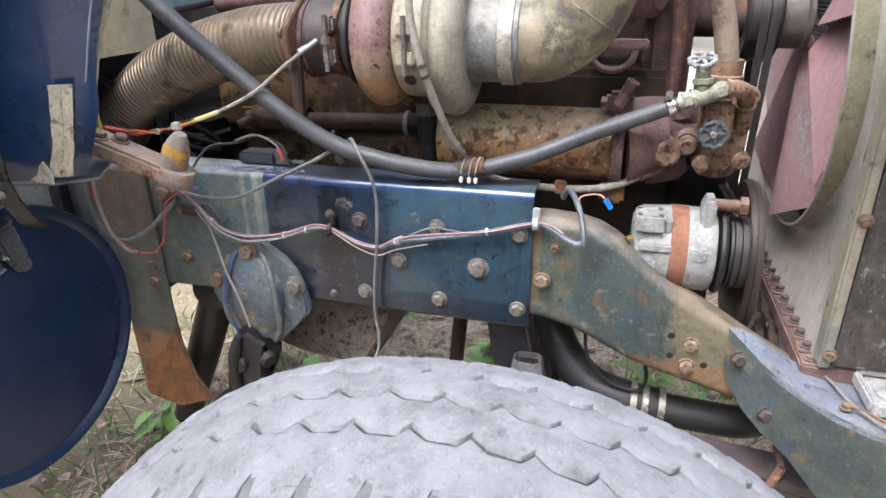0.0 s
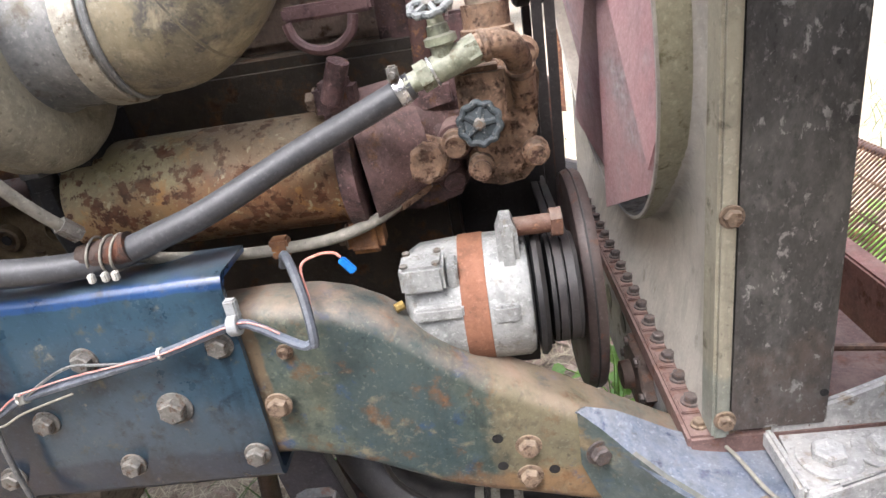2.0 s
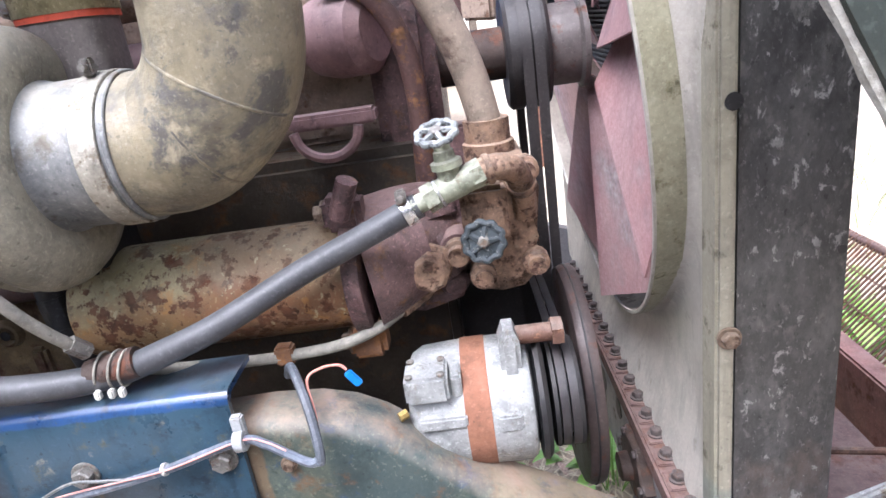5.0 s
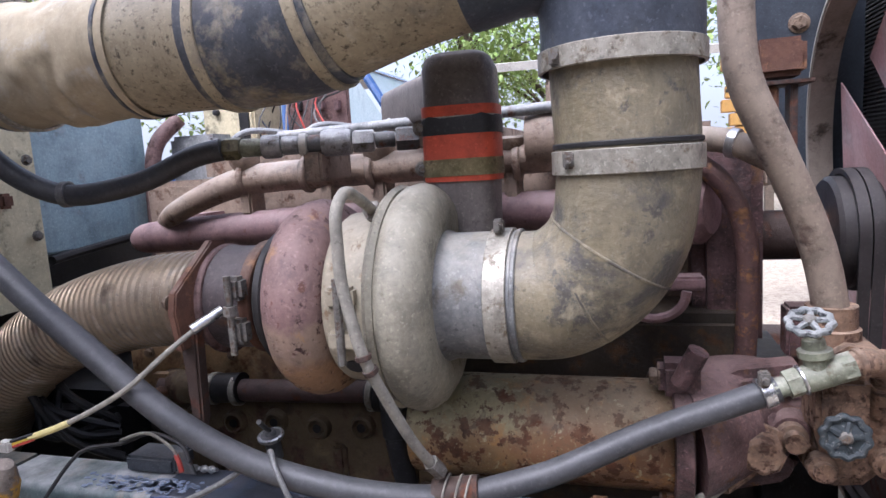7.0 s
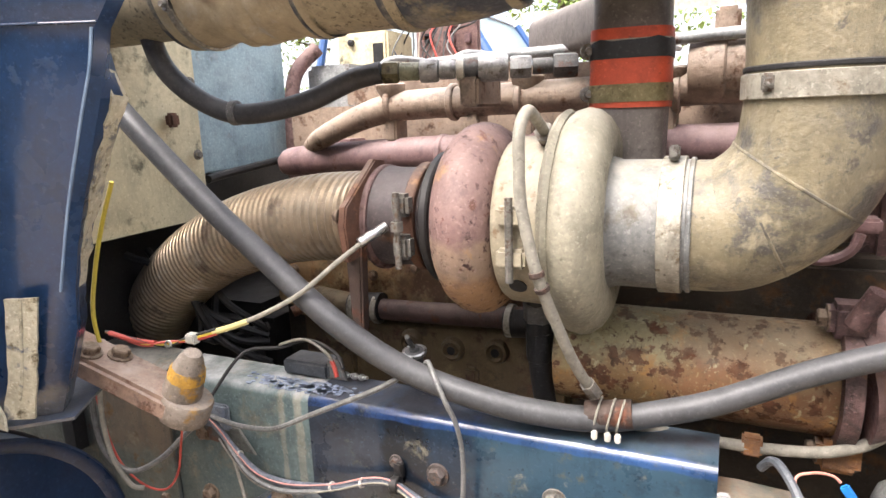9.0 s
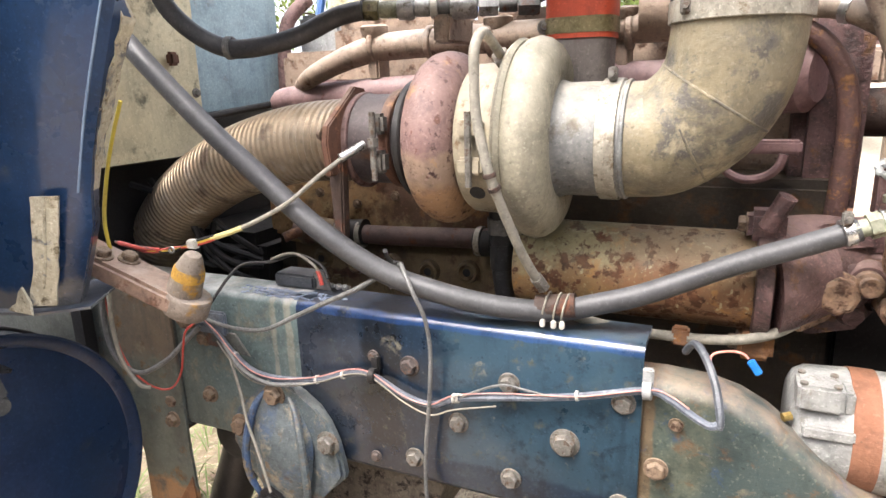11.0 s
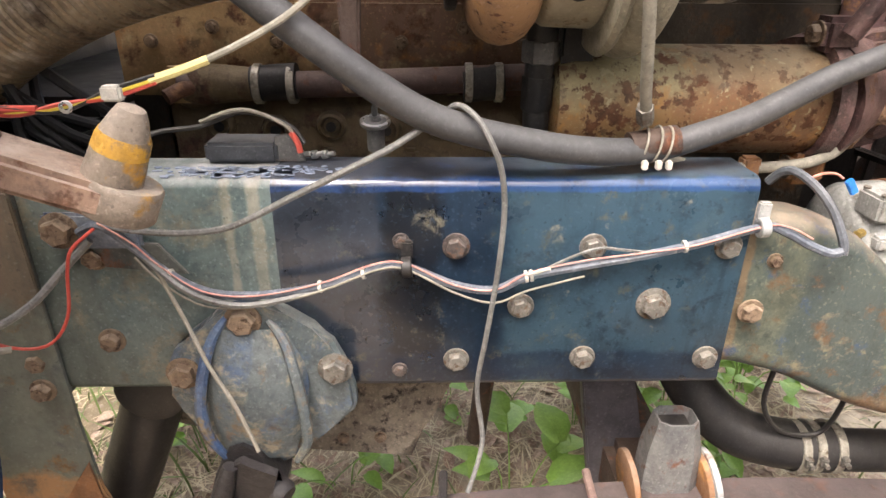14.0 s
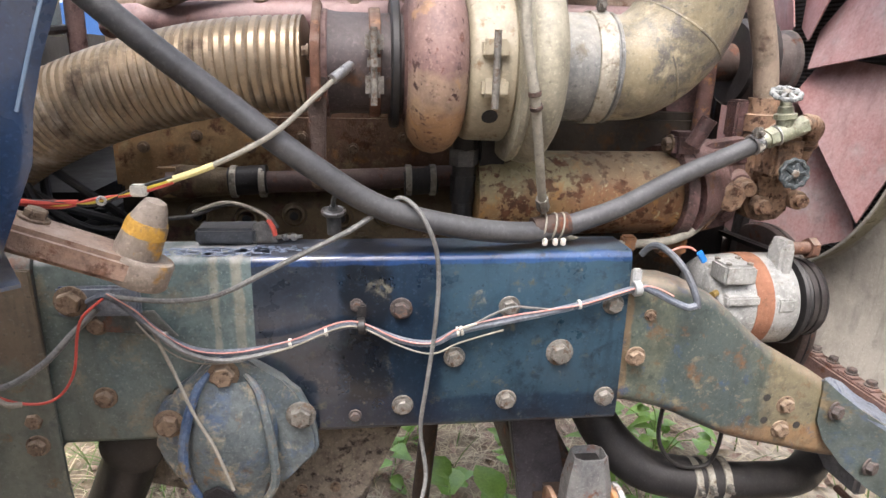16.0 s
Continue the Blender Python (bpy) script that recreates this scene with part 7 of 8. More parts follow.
part("latch_cross_pin", tube([lm @ Vector((0.062, -0.036, 0.012)), lm @ Vector((0.066, 0.034, 0.014))], 0.0055, 8, 2), m_greysteel, latch)
part("latch_base", box((0.05, -0.04, -0.012), (0.092, 0.036, 0.002), 0.005, m=lm), m_latch, latch)
for a, b in (((-0.058, -0.032, -0.009), (0.041, -0.028, 0.002)), ((-0.058, 0.028, -0.009), (0.041, 0.032, 0.002)), ((-0.060, -0.028, -0.010), (-0.054, 0.028, 0.004))):
    part("tongue_rim", box(a, b, 0.0015, m=lm), m_fray, latch, "pale worn rim")
part("strap", tube([(-0.733, -0.345, 0.905), (-0.732, -0.325, 0.918), (-0.731, -0.31, 0.935), (-0.725, -0.305, 0.96)], 0.008, 8, 4, flat=0.6), m_latch, latch)
part("keeper", box((-0.738, -0.327, 0.915), (-0.722, -0.297, 0.945), 0.004), m_rear, latch)
part("hook", tube([(-0.73, -0.335, 0.895), (-0.726, -0.318, 0.888), (-0.726, -0.302, 0.9), (-0.73, -0.298, 0.925)], 0.0055, 8, 4), m_greysteel, latch)
part("knob", lathe([(0, 0.014), (0.008, 0.017), (0.02, 0.013)], (-0.738, -0.302, 0.868), (1, 0, 0), 16), m_latch, latch)
cleaner = thing("air_cleaner", (-0.80, -0.50, 0.99), "dark blue air cleaner canister with a clamped band", "air cleaner")
m_clamp = W("worn_blue_clamp", (0.03, 0.05, 0.09), (0.1, 0.125, 0.16), 0.05, (0.3, 0.3, 0.28), 0.2, 0.02, 0.35, 0.1, 0.1)
part("canister", lathe([(0, 0.15), (0.006, 0.172), (0.02, 0.18), (0.095, 0.182), (0.10, 0.19), (0.115, 0.19), (0.12, 0.176), (0.8, 0.176)], (-0.79, -0.50, 0.99), (0, 0, 1), 60), W("blueblack_canister", (0.013, 0.022, 0.036), (0.022, 0.034, 0.052), 0.2, (0.05, 0.06, 0.07), 0.08, 0.05, 0.22, 0, 0.03, (0.05, 0.06, 0.08), 0.4, 0.6, grime=0.3, runs=0.2), cleaner)
part("clamp_ring", ring((-0.79, -0.50, 1.115), (0, 0, 1), 0.193, 0.18, 0.014, 60), m_clamp, cleaner, "worn blue steel clamp ring")
part("clamp_rod", tube([(-0.62, -0.62, 1.12), (-0.60, -0.57, 1.10), (-0.585, -0.50, 1.10), (-0.575, -0.44, 1.115), (-0.572, -0.41, 1.15)], 0.0048, 8), m_clamp, cleaner)
part("clamp_lug", box((-0.63, -0.64, 1.09), (-0.60, -0.60, 1.13), 0.004), m_greysteel, cleaner)
m_stay = W("glossy_black_bar", (0.012, 0.013, 0.015), (0.02, 0.021, 0.023), 0.06, (0.1, 0.09, 0.07), 0.1, 0.03, 0.22, 0.2, 0.04, grime=0.3)
stay = thing("stay_bar", (-0.585, -0.40, 1.0), "thin black stay bar with flat strap at the cab corner", "bar")
part("rod", tube([(-0.59, -0.40, 1.62), (-0.587, -0.40, 1.24), (-0.585, -0.40, 1.07)], 0.006, 10), m_stay, stay)
part("lower_strap", sheet_strip([(-0.598, -0.412, 1.072), (-0.596, -0.408, 1.04), (-0.592, -0.39, 1.0), (-0.588, -0.375, 0.985)], [(-0.572, -0.402, 1.072), (-0.570, -0.396, 1.04), (-0.566, -0.378, 1.0), (-0.562, -0.363, 0.985)], 0.006), m_stay, stay)
part("strap_bolt", lathe([(0, 0.006), (0.004, 0.006), (0.005, 0.004)], (-0.585, -0.412, 1.05), (0.3, -0.95, 0), 10), m_bolt, stay)

# cab mount arm with its rubber cone
arm = thing("cab_mount_arm", (-0.5, -0.12, 0.98), "rusty tan steel mount arm with bolts", "mount arm")
mrot = Matrix.Translation((-0.487, -0.135, 1.01)) @ pose(0, 0, 0, 0, 24, 12)
part("arm_bar", box((-0.20, -0.032, -0.016), (0.0, 0.034, 0.016), 0.006, m=mrot), m_wood, arm)
bm = lathe([(-0.017, 0.032), (-0.014, 0.034), (0.014, 0.034), (0.017, 0.032)], (0, 0, 0), (0, 0, 1), 28)
bmesh.ops.transform(bm, matrix=mrot @ Matrix.Diagonal((1.05, 1.0, 1, 1)), verts=bm.verts)
part("eye", bm, m_cone, arm)
for x in (-0.15, -0.12):
    o = bolt(arm, mrot @ Vector((x, 0.0 + (x + 0.135) * 0.8, 0.016)), "m", (mrot.to_3x3() @ Vector((0, 0, 1))), rusty=True)
cone = thing("rubber_stop", (-0.478, -0.138, 1.03), "grimy conical rubber stop with a yellow stripe", "rubber stop")
part("cone", lathe([(0, 0.026), (0.01, 0.027), (0.03, 0.025), (0.045, 0.0235), (0.065, 0.0165), (0.074, 0.012), (0.077, 0.004)], (-0.491, -0.137, 1.024), (0.46, 0.02, 1), 12), m_cone, cone)
part("stripe", lathe([(0.033, 0.0252), (0.045, 0.0242), (0.05, 0.0222)], (-0.491, -0.137, 1.024), (0.46, 0.02, 1), 12), W("yellow_paint", (0.5, 0.27, 0.02), (0.35, 0.2, 0.04), 0.02, (0.2, 0.15, 0.1), 0.45, 0.015, 0.7), cone, "worn yellow paint stripe")
clamp_br = thing("harness_bracket", (-0.6, -0.02, 0.93), "small bluish bracket with a rusty bolt on the rail", "bracket")
part("tab", box((-0.645, -0.014, 0.90), (-0.535, -0.004, 0.945), 0.004), m_flange, clamp_br)
bolt(clamp_br, (-0.625, -0.014, 0.925), "l", rusty=True)
part("lower_tab", plate([(-0.60, 0.905), (-0.52, 0.905), (-0.49, 0.865), (-0.585, 0.875)], -0.009, -0.004, 0.001), m_rear, clamp_br)

# ---- wiring ----
H1 = [(-0.60, -0.02, 0.925), (-0.569, -0.03, 0.937), (-0.535, -0.03, 0.908), (-0.509, -0.03, 0.881), (-0.464, -0.035, 0.856), (-0.407, -0.035, 0.85), (-0.33, -0.03, 0.859), (-0.264, -0.025, 0.879), (-0.228, -0.018, 0.878), (-0.171, -0.02, 0.855), (-0.123, -0.022, 0.849), (-0.083, -0.02, 0.866), (-0.016, -0.018, 0.879), (0.052, -0.018, 0.892), (0.113, -0.018, 0.906), (0.194, -0.012, 0.926), (0.222, -0.016, 0.921), (0.248, -0.022, 0.908), (0.272, -0.03, 0.900), (0.284, -0.034, 0.905)]
harness = thing("wiring_harness", (-0.1, -0.02, 0.87), "blue-grey wiring harness zip-tied along the rail", "wiring")
part("loom", tube(H1, 0.0054, 8, 5), m_loom, harness)
part("pink_wire", tube([(x, y - 0.006, z + 0.006 + 0.004 * math.sin(k * 1.3)) for k, (x, y, z) in enumerate(H1[1:18])], 0.0011, 6, 5), W("faded_red_wire", (0.55, 0.22, 0.18), (0.5, 0.3, 0.26), 0.05, None, 0, 0.02, 0.6), harness, "faded red wire")
part("white_wire", tube([(x, y - 0.007, z - 0.007 - 0.009 * math.sin(k * 0.9)) for k, (x, y, z) in enumerate(H1[2:13])], 0.0014, 6, 5), m_braid, harness)
part("grey_wire", tube([(-0.09, -0.022, 0.858), (-0.05, -0.024, 0.885), (-0.005, -0.026, 0.905), (0.03, -0.024, 0.902), (0.075, -0.02, 0.897), (0.12, -0.018, 0.905)], 0.002, 6, 5), m_grey, harness)
part("rear_strand", tube([(-0.53, -0.03, 0.90), (-0.48, -0.045, 0.862), (-0.43, -0.045, 0.843), (-0.38, -0.04, 0.845), (-0.33, -0.03, 0.855)], 0.004, 6, 5), m_grey, harness)
for x, y, z in ((-0.33, -0.03, 0.859), (-0.279, -0.027, 0.875), (-0.085, -0.02, 0.866), (-0.079, -0.02, 0.867), (0.102, -0.018, 0.904), (-0.50, -0.032, 0.876)):
    part("zip_tie", ring((x, y, z), (1, 0, 0.15), 0.0075, 0.005, 0.0042, 10), m_white, harness)
part("tie_tail", tube([(-0.085, -0.025, 0.87), (-0.07, -0.04, 0.884), (-0.062, -0.045, 0.888)], 0.0018, 5, 3), m_white, harness)
for x, y, z in ((-0.228, -0.018, 0.878), (0.194, -0.012, 0.926)):
    part("p_clip", ring((x, y, z), (1, 0, 0.1), 0.0125, 0.0065, 0.012, 16), m_black if x < 0 else m_greysteel, harness)
    part("clip_tab", box((x - 0.007, -0.012, z + 0.005), (x + 0.007, -0.001, z + 0.03), 0.002), m_black if x < 0 else m_greysteel, harness)
cable("red_wire", [(-0.575, -0.032, 0.935), (-0.598, -0.045, 0.915), (-0.609, -0.045, 0.888), (-0.62, -0.05, 0.83), (-0.65, -0.055, 0.795), (-0.70, -0.06, 0.80), (-0.75, -0.06, 0.84), (-0.775, -0.06, 0.93), (-0.77, -0.07, 1.02)], 0.002, m_redwire, "red wire drooping in a loop from the bracket", "wire")
cable("pale_wire", [(-0.515, -0.035, 0.886), (-0.489, -0.045, 0.824), (-0.464, -0.06, 0.768), (-0.437, -0.07, 0.717), (-0.415, -0.075, 0.65)], 0.0026, m_braid, "frayed pale wire hanging over the hanger", "wire")
cable("loop_wire", [(-0.76, -0.06, 1.05), (-0.775, -0.07, 0.95), (-0.76, -0.075, 0.86), (-0.71, -0.07, 0.825), (-0.66, -0.05, 0.845), (-0.62, -0.03, 0.885), (-0.59, -0.02, 0.915)], 0.0048, m_grey, "dusty grey cable looping below the mount", "wire")
cable("loop_wire", [(-0.74, -0.06, 1.05), (-0.755, -0.07, 0.95), (-0.735, -0.08, 0.86), (-0.70, -0.08, 0.81), (-0.68, -0.07, 0.80)], 0.004, m_braid, "pale wire looping below the mount", "wire")
cable("grey_cable", [(-0.56, -0.03, 0.935), (-0.52, -0.035, 0.932), (-0.477, -0.035, 0.93), (-0.422, -0.035, 0.938), (-0.354, -0.036, 0.972), (-0.292, -0.036, 1.003), (-0.244, -0.03, 1.026), (-0.21, -0.022, 1.046)], 0.004, m_grey, "stiff grey cable rising to the heater hose")
cable("hanging_tie", [(-0.19, 0.005, 1.05), (-0.172, -0.012, 1.069), (-0.152, -0.036, 1.061), (-0.135, -0.044, 1.034), (-0.122, -0.038, 0.998), (-0.117, -0.032, 0.944), (-0.122, -0.03, 0.864), (-0.131, -0.028, 0.785), (-0.139, -0.02, 0.70), (-0.13, -0.03, 0.62), (-0.15, -0.06, 0.56)], 0.0034, m_grey, "grey cable hanging from the hose over the rail")
cable("blue_lead", [(0.235, 0.07, 0.955), (0.243, 0.058, 0.972), (0.252, 0.042, 0.977), (0.266, 0.015, 0.965), (0.278, -0.01, 0.942), (0.285, -0.03, 0.912), (0.284, -0.034, 0.900)], 0.0056, W("dark_lead", (0.06, 0.068, 0.08), (0.1, 0.105, 0.115), 0.03, None, 0, 0.02, 0.45, 0, 0.1), "thick blue-grey lead bent over the rail")
plug = thing("spare_plug", (0.33, 0.06, 0.98), "orange wire ending in a blue spade plug", "plug")
part("wire", tube([(0.285, -0.03, 0.905), (0.280, 0.0, 0.94), (0.268, 0.035, 0.965), (0.285, 0.045, 0.973), (0.305, 0.047, 0.973), (0.314, 0.043, 0.968)], 0.0017, 6), W("salmon_wire", (0.55, 0.2, 0.15), (0.5, 0.25, 0.2), 0.03, None, 0, 0.02, 0.4, 0, 0.03, grime=0.2), plug)
part("spade", box((-0.005, -0.003, -0.011), (0.005, 0.003, 0.011), 0.0015, m=Matrix.Translation((0.322, 0.036, 0.960)) @ pose(0, 0, 0, 0, -35, 0)), m_blueplug, plug)
cable("yellow_tube", [(-0.55, -0.15, 1.32), (-0.582, -0.15, 1.26), (-0.607, -0.15, 1.20), (-0.626, -0.15, 1.13), (-0.63, -0.14, 1.06)], 0.003, m_yellow, "yellow tube down the cab edge")
solenoid = thing("relay_block", (-0.42, 0.08, 0.983), "dark blue-grey relay block with steel studs on the rail", "relay")
part("block", box((-0.472, 0.055, 0.9835), (-0.385, 0.105, 1.008), 0.004), W("dusty_relay_case", (0.04, 0.046, 0.056), (0.07, 0.078, 0.088), 0.05, None, 0, 0.02, 0.5, 0, 0.1, (0.2, 0.19, 0.18), 0.4), solenoid)
part("end_plate", plate([(-0.39, 0.9835), (-0.352, 0.9835), (-0.362, 1.014), (-0.374, 1.018), (-0.388, 1.014)], 0.062, 0.066, 0.001), m_stub, solenoid)
for x in (-0.362, -0.345, -0.332):
    part("stud", lathe([(0, 0.0055), (0.006, 0.0055), (0.007, 0.003), (0.016, 0.003)], (x, 0.07, 0.990), (1, -0.3, 0.2), 8), m_chrome, solenoid)
cable("thin_lead", [(-0.56, -0.02, 0.96), (-0.53, 0.03, 1.02), (-0.47, 0.05, 1.03), (-0.42, 0.06, 1.045), (-0.37, 0.06, 1.03), (-0.35, 0.05, 1.01)], 0.003, m_black, "thin black lead over the rail")
cable("thin_lead", [(-0.47, 0.05, 1.035), (-0.42, 0.05, 1.05), (-0.37, 0.04, 1.035), (-0.355, 0.035, 1.015)], 0.0024, m_braid, "thin pale lead over the rail")
cable("red_tip", [(-0.362, 0.038, 1.026), (-0.355, 0.035, 1.015), (-0.352, 0.034, 1.003)], 0.0036, m_redwire, "short red insulating sleeve on the end of a lead", "sleeve")
for k in range(7):
    r = random.Random(k)
    cable("black_lead", [(-0.86, 0.10 + 0.05 * k, 1.15), (-0.78 + r.uniform(-.04, .04), 0.12 + 0.02 * k, 1.08 + r.uniform(-.04, .05)), (-0.70 + r.uniform(-.04, .04), 0.15, 1.02 + r.uniform(-.05, .05)), (-0.62, 0.2, 0.98 + r.uniform(-.06, .04))], 0.007, m_black, "greasy black cable in the bundle by the firewall")

# ---- front tyre ----
TX, TR, TYO, TYI = 0.21, 0.523, -0.812, -0.590
TCZ = GZ + TR + 0.001
tyre = thing("road_wheel", (TX, -0.74, GZ), "dust-whitened worn truck wheel with zigzag tread", "wheel")
w0, w1 = TYO, TYI
carcass = [(w0 + 0.03, 0.30), (w0 - 0.01, 0.36), (w0 - 0.03, 0.42), (w0 - 0.02, 0.48), (w0 + 0.006, TR - 0.016), (w0 + 0.02, TR - 0.009), (w1 - 0.02, TR - 0.009), (w1 - 0.006, TR - 0.016), (w1 + 0.02, 0.48), (w1 + 0.03, 0.42), (w1 + 0.01, 0.36), (w1 - 0.03, 0.30)]
part("carcass", lathe(carcass, (TX, 0, TCZ), (0, 1, 0), 96, loop=True), m_groove, tyre)


def tread_edge(k):
    """One wave of the scalloped groove: steep fall, flat, slow rise to a cusp."""
    u = (k / STEPS) % 1.0
    return 1 - u / 0.16 if u < 0.16 else 0 if u < 0.68 else (u - 0.68) / 0.32


STEPS, WAVES = 16, 62
n = STEPS * WAVES
LINES = [w0 + 0.008, -0.725, -0.676, -0.634, w1 - 0.006]
SWING, PHASE, GAP = (0, 0.0125, 0.0105, 0.0075), (0, 0, 5, 13), (0, 0.0015, 0.0011, 0.0008)
for i in range(4):
    bm = bmesh.new()
    rows = []
    for k in range(n):
        a = 2 * math.pi * k / n
        lo, hi = LINES[i], LINES[i + 1]
        if i > 0:
            lo += SWING[i] * (tread_edge(k + PHASE[i]) - 0.5) + GAP[i]
        if i < 3:
            hi += SWING[i + 1] * (tread_edge(k + PHASE[i + 1]) - 0.5) - GAP[i + 1]
        if i == 0 and k % STEPS in (3, 4, 5):
            lo += 0.022
        if i == 3 and k % STEPS in (9, 10):
            hi -= 0.004
        c, s = math.cos(a), math.sin(a)
        wob = 0.0022 * noise.noise((c * 7, s * 7, i)) + 0.001 * noise.noise((c * 40, s * 40, i))
        crown = lambda y: TR - 0.010 * (abs(y - (w0 + w1) / 2) / 0.105) ** 2.4
        mid = (lo + hi) / 2
        pr = [(lo - 0.0008, TR - 0.018), (lo, crown(lo) - 0.004 + wob), (lo + 0.003, crown(lo) - 0.001 + wob), (lo + 0.009, crown(lo) + wob), (mid, crown(mid) + wob), (hi - 0.009, crown(hi) + wob), (hi - 0.003, crown(hi) - 0.001 + wob), (hi, crown(hi) - 0.004 + wob), (hi + 0.0008, TR - 0.018)]
        rows.append([bm.verts.new((TX + r * c, y, TCZ + r * s)) for y, r in pr])
    for k in range(n):
        p, q = rows[k], rows[(k + 1) % n]
        for j in range(8):
            bm.faces.new((p[j], p[j + 1], q[j + 1], q[j]))
    part("tread_rib", bm, m_tyre, tyre, angle=35)
part("wheel_rim", lathe([(-0.02, 0.05), (-0.02, 0.28), (-0.06, 0.305), (0.24, 0.305), (0.2, 0.28), (0.2, 0.05)], (TX, w0 + 0.05, TCZ), (0, 1, 0), 48), m_greysteel, tyre)
part("hub", lathe([(-0.06, 0.08), (-0.05, 0.09), (0.55, 0.06)], (TX, w0 + 0.05, TCZ), (0, 1, 0), 24), m_rustdark, tyre)

# ---- plants ----


def leaf_into(bm, at, yaw, pitch, ln, wd, bend=0.4):
    """One leaf blade, tapered and bent, as a strip."""
    m = Matrix.Translation(at) @ Euler((0, 0, yaw)).to_matrix().to_4x4() @ Euler((0, -pitch, 0)).to_matrix().to_4x4()
    prev = None
    for k in range(5):
        u = k / 4
        w = wd * math.sin(math.pi * (0.12 + 0.86 * u)) * 0.5
        z = -bend * ln * u * u
        row = [bm.verts.new(m @ Vector((ln * u, -w, z + w * 0.35))), bm.verts.new(m @ Vector((ln * u, 0, z))), bm.verts.new(m @ Vector((ln * u, w, z + w * 0.35)))]
        if prev:
            for j in range(2):
                bm.faces.new((prev[j], prev[j + 1], row[j + 1], row[j]))
        prev = row


rng = random.Random(5)
bm = bmesh.new()
for _ in range(2600):
    x, y = rng.uniform(-1.6, 3.5), rng.uniform(-0.6, 5.0)
    if noise.noise((x * 1.3, y * 1.3, 9)) < -0.05:
        continue
    leaf_into(bm, (x, y, ground_height(x, y) - 0.01), rng.uniform(0, 6.28), rng.uniform(0.9, 1.5), rng.uniform(0.07, 0.2), 0.006, 0.5)
for _ in range(5200):
    x, y = rng.uniform(-4.2, -0.75), rng.uniform(-0.35, 4.2)
    leaf_into(bm, (x, y, ground_height(x, y) - 0.01), rng.uniform(0, 6.28), rng.uniform(0.7, 1.5), rng.uniform(0.06, 0.2), rng.uniform(0.004, 0.009), 0.6)
tagged(part("grass", bm, m_grass), "patchy green grass in the yard", "grass", kind="stuff")
bm = bmesh.new()
for _ in range(5200):
    x, y = rng.uniform(-1.4, 2.6), rng.uniform(-0.6, 3.2)
    leaf_into(bm, (x, y, ground_height(x, y) + 0.004), rng.uniform(0, 6.28), rng.uniform(-0.1, 0.5), rng.uniform(0.05, 0.17), 0.0045, 0.2)
for _ in range(9000):
    x, y = rng.uniform(-1.1, 0.95), rng.uniform(-0.15, 1.7)
    leaf_into(bm, (x, y, ground_height(x, y) + rng.uniform(0.002, 0.022)), rng.uniform(0, 6.28), rng.uniform(-0.3, 0.6), rng.uniform(0.03, 0.11), rng.uniform(0.002, 0.0045), 0.3)
for _ in range(4000):
    x, y = rng.uniform(0.8, 3.6), rng.uniform(0.2, 5.0)
    leaf_into(bm, (x, y, ground_height(x, y) + 0.004), rng.uniform(0, 6.28), rng.uniform(-0.1, 0.5), rng.uniform(0.05, 0.19), 0.005, 0.2)
tagged(part("dry_straw", bm, m_straw), "dry straw lying on the soil", "straw", kind="stuff")
bm = bmesh.new()
for _ in range(1500):
    x, y = rng.uniform(-1.4, 2.6), rng.uniform(-0.6, 3.2)
    leaf_into(bm, (x, y, ground_height(x, y) + 0.012), rng.uniform(0, 6.28), rng.uniform(-0.3, 0.3), rng.uniform(0.03, 0.08), rng.uniform(0.02, 0.045), rng.uniform(-0.4, 0.4))
for _ in range(2200):
    x, y = rng.uniform(-1.1, 0.95), rng.uniform(-0.15, 1.7)
    leaf_into(bm, (x, y, ground_height(x, y) + rng.uniform(0.002, 0.025)), rng.uniform(0, 6.28), rng.uniform(-0.5, 0.5), rng.uniform(0.015, 0.05), rng.uniform(0.01, 0.03), rng.uniform(-0.5, 0.6))
tagged(part("fallen_leaves", bm, m_dead), "brown fallen leaves on the soil", "leaves", kind="stuff")


def weed(x, y, n, size, seed, tall=0.25):
    r = random.Random(seed)
    z = ground_height(x, y)
    w = thing("weed", (x, y, z), "leafy green weed growing under the truck", "weed", "weeds under the truck")
    bm = bmesh.new()
    for k in range(n):
        a = r.uniform(0, 6.28)
        h = r.uniform(0.3, 1) * tall
        d = r.uniform(0.02, 0.16)
        top = Vector((x + d * math.cos(a), y + d * math.sin(a), z + h))
        tube([(x + 0.02 * math.cos(a), y + 0.02 * math.sin(a), z - 0.01), (x + 0.5 * d * math.cos(a), y + 0.5 * d * math.sin(a), z + h * 0.7), top], 0.002, 5, 3, bm)
        for j in range(3):
            leaf_into(bm, top - Vector((0, 0, 0.03 * j)), a + r.uniform(-1.5, 1.5), r.uniform(-0.2, 0.7), size * r.uniform(0.6, 1.2), size * r.uniform(0.5, 0.85), 0.45)
    tagged(part("foliage", bm, m_leaf, w), kind="stuff")


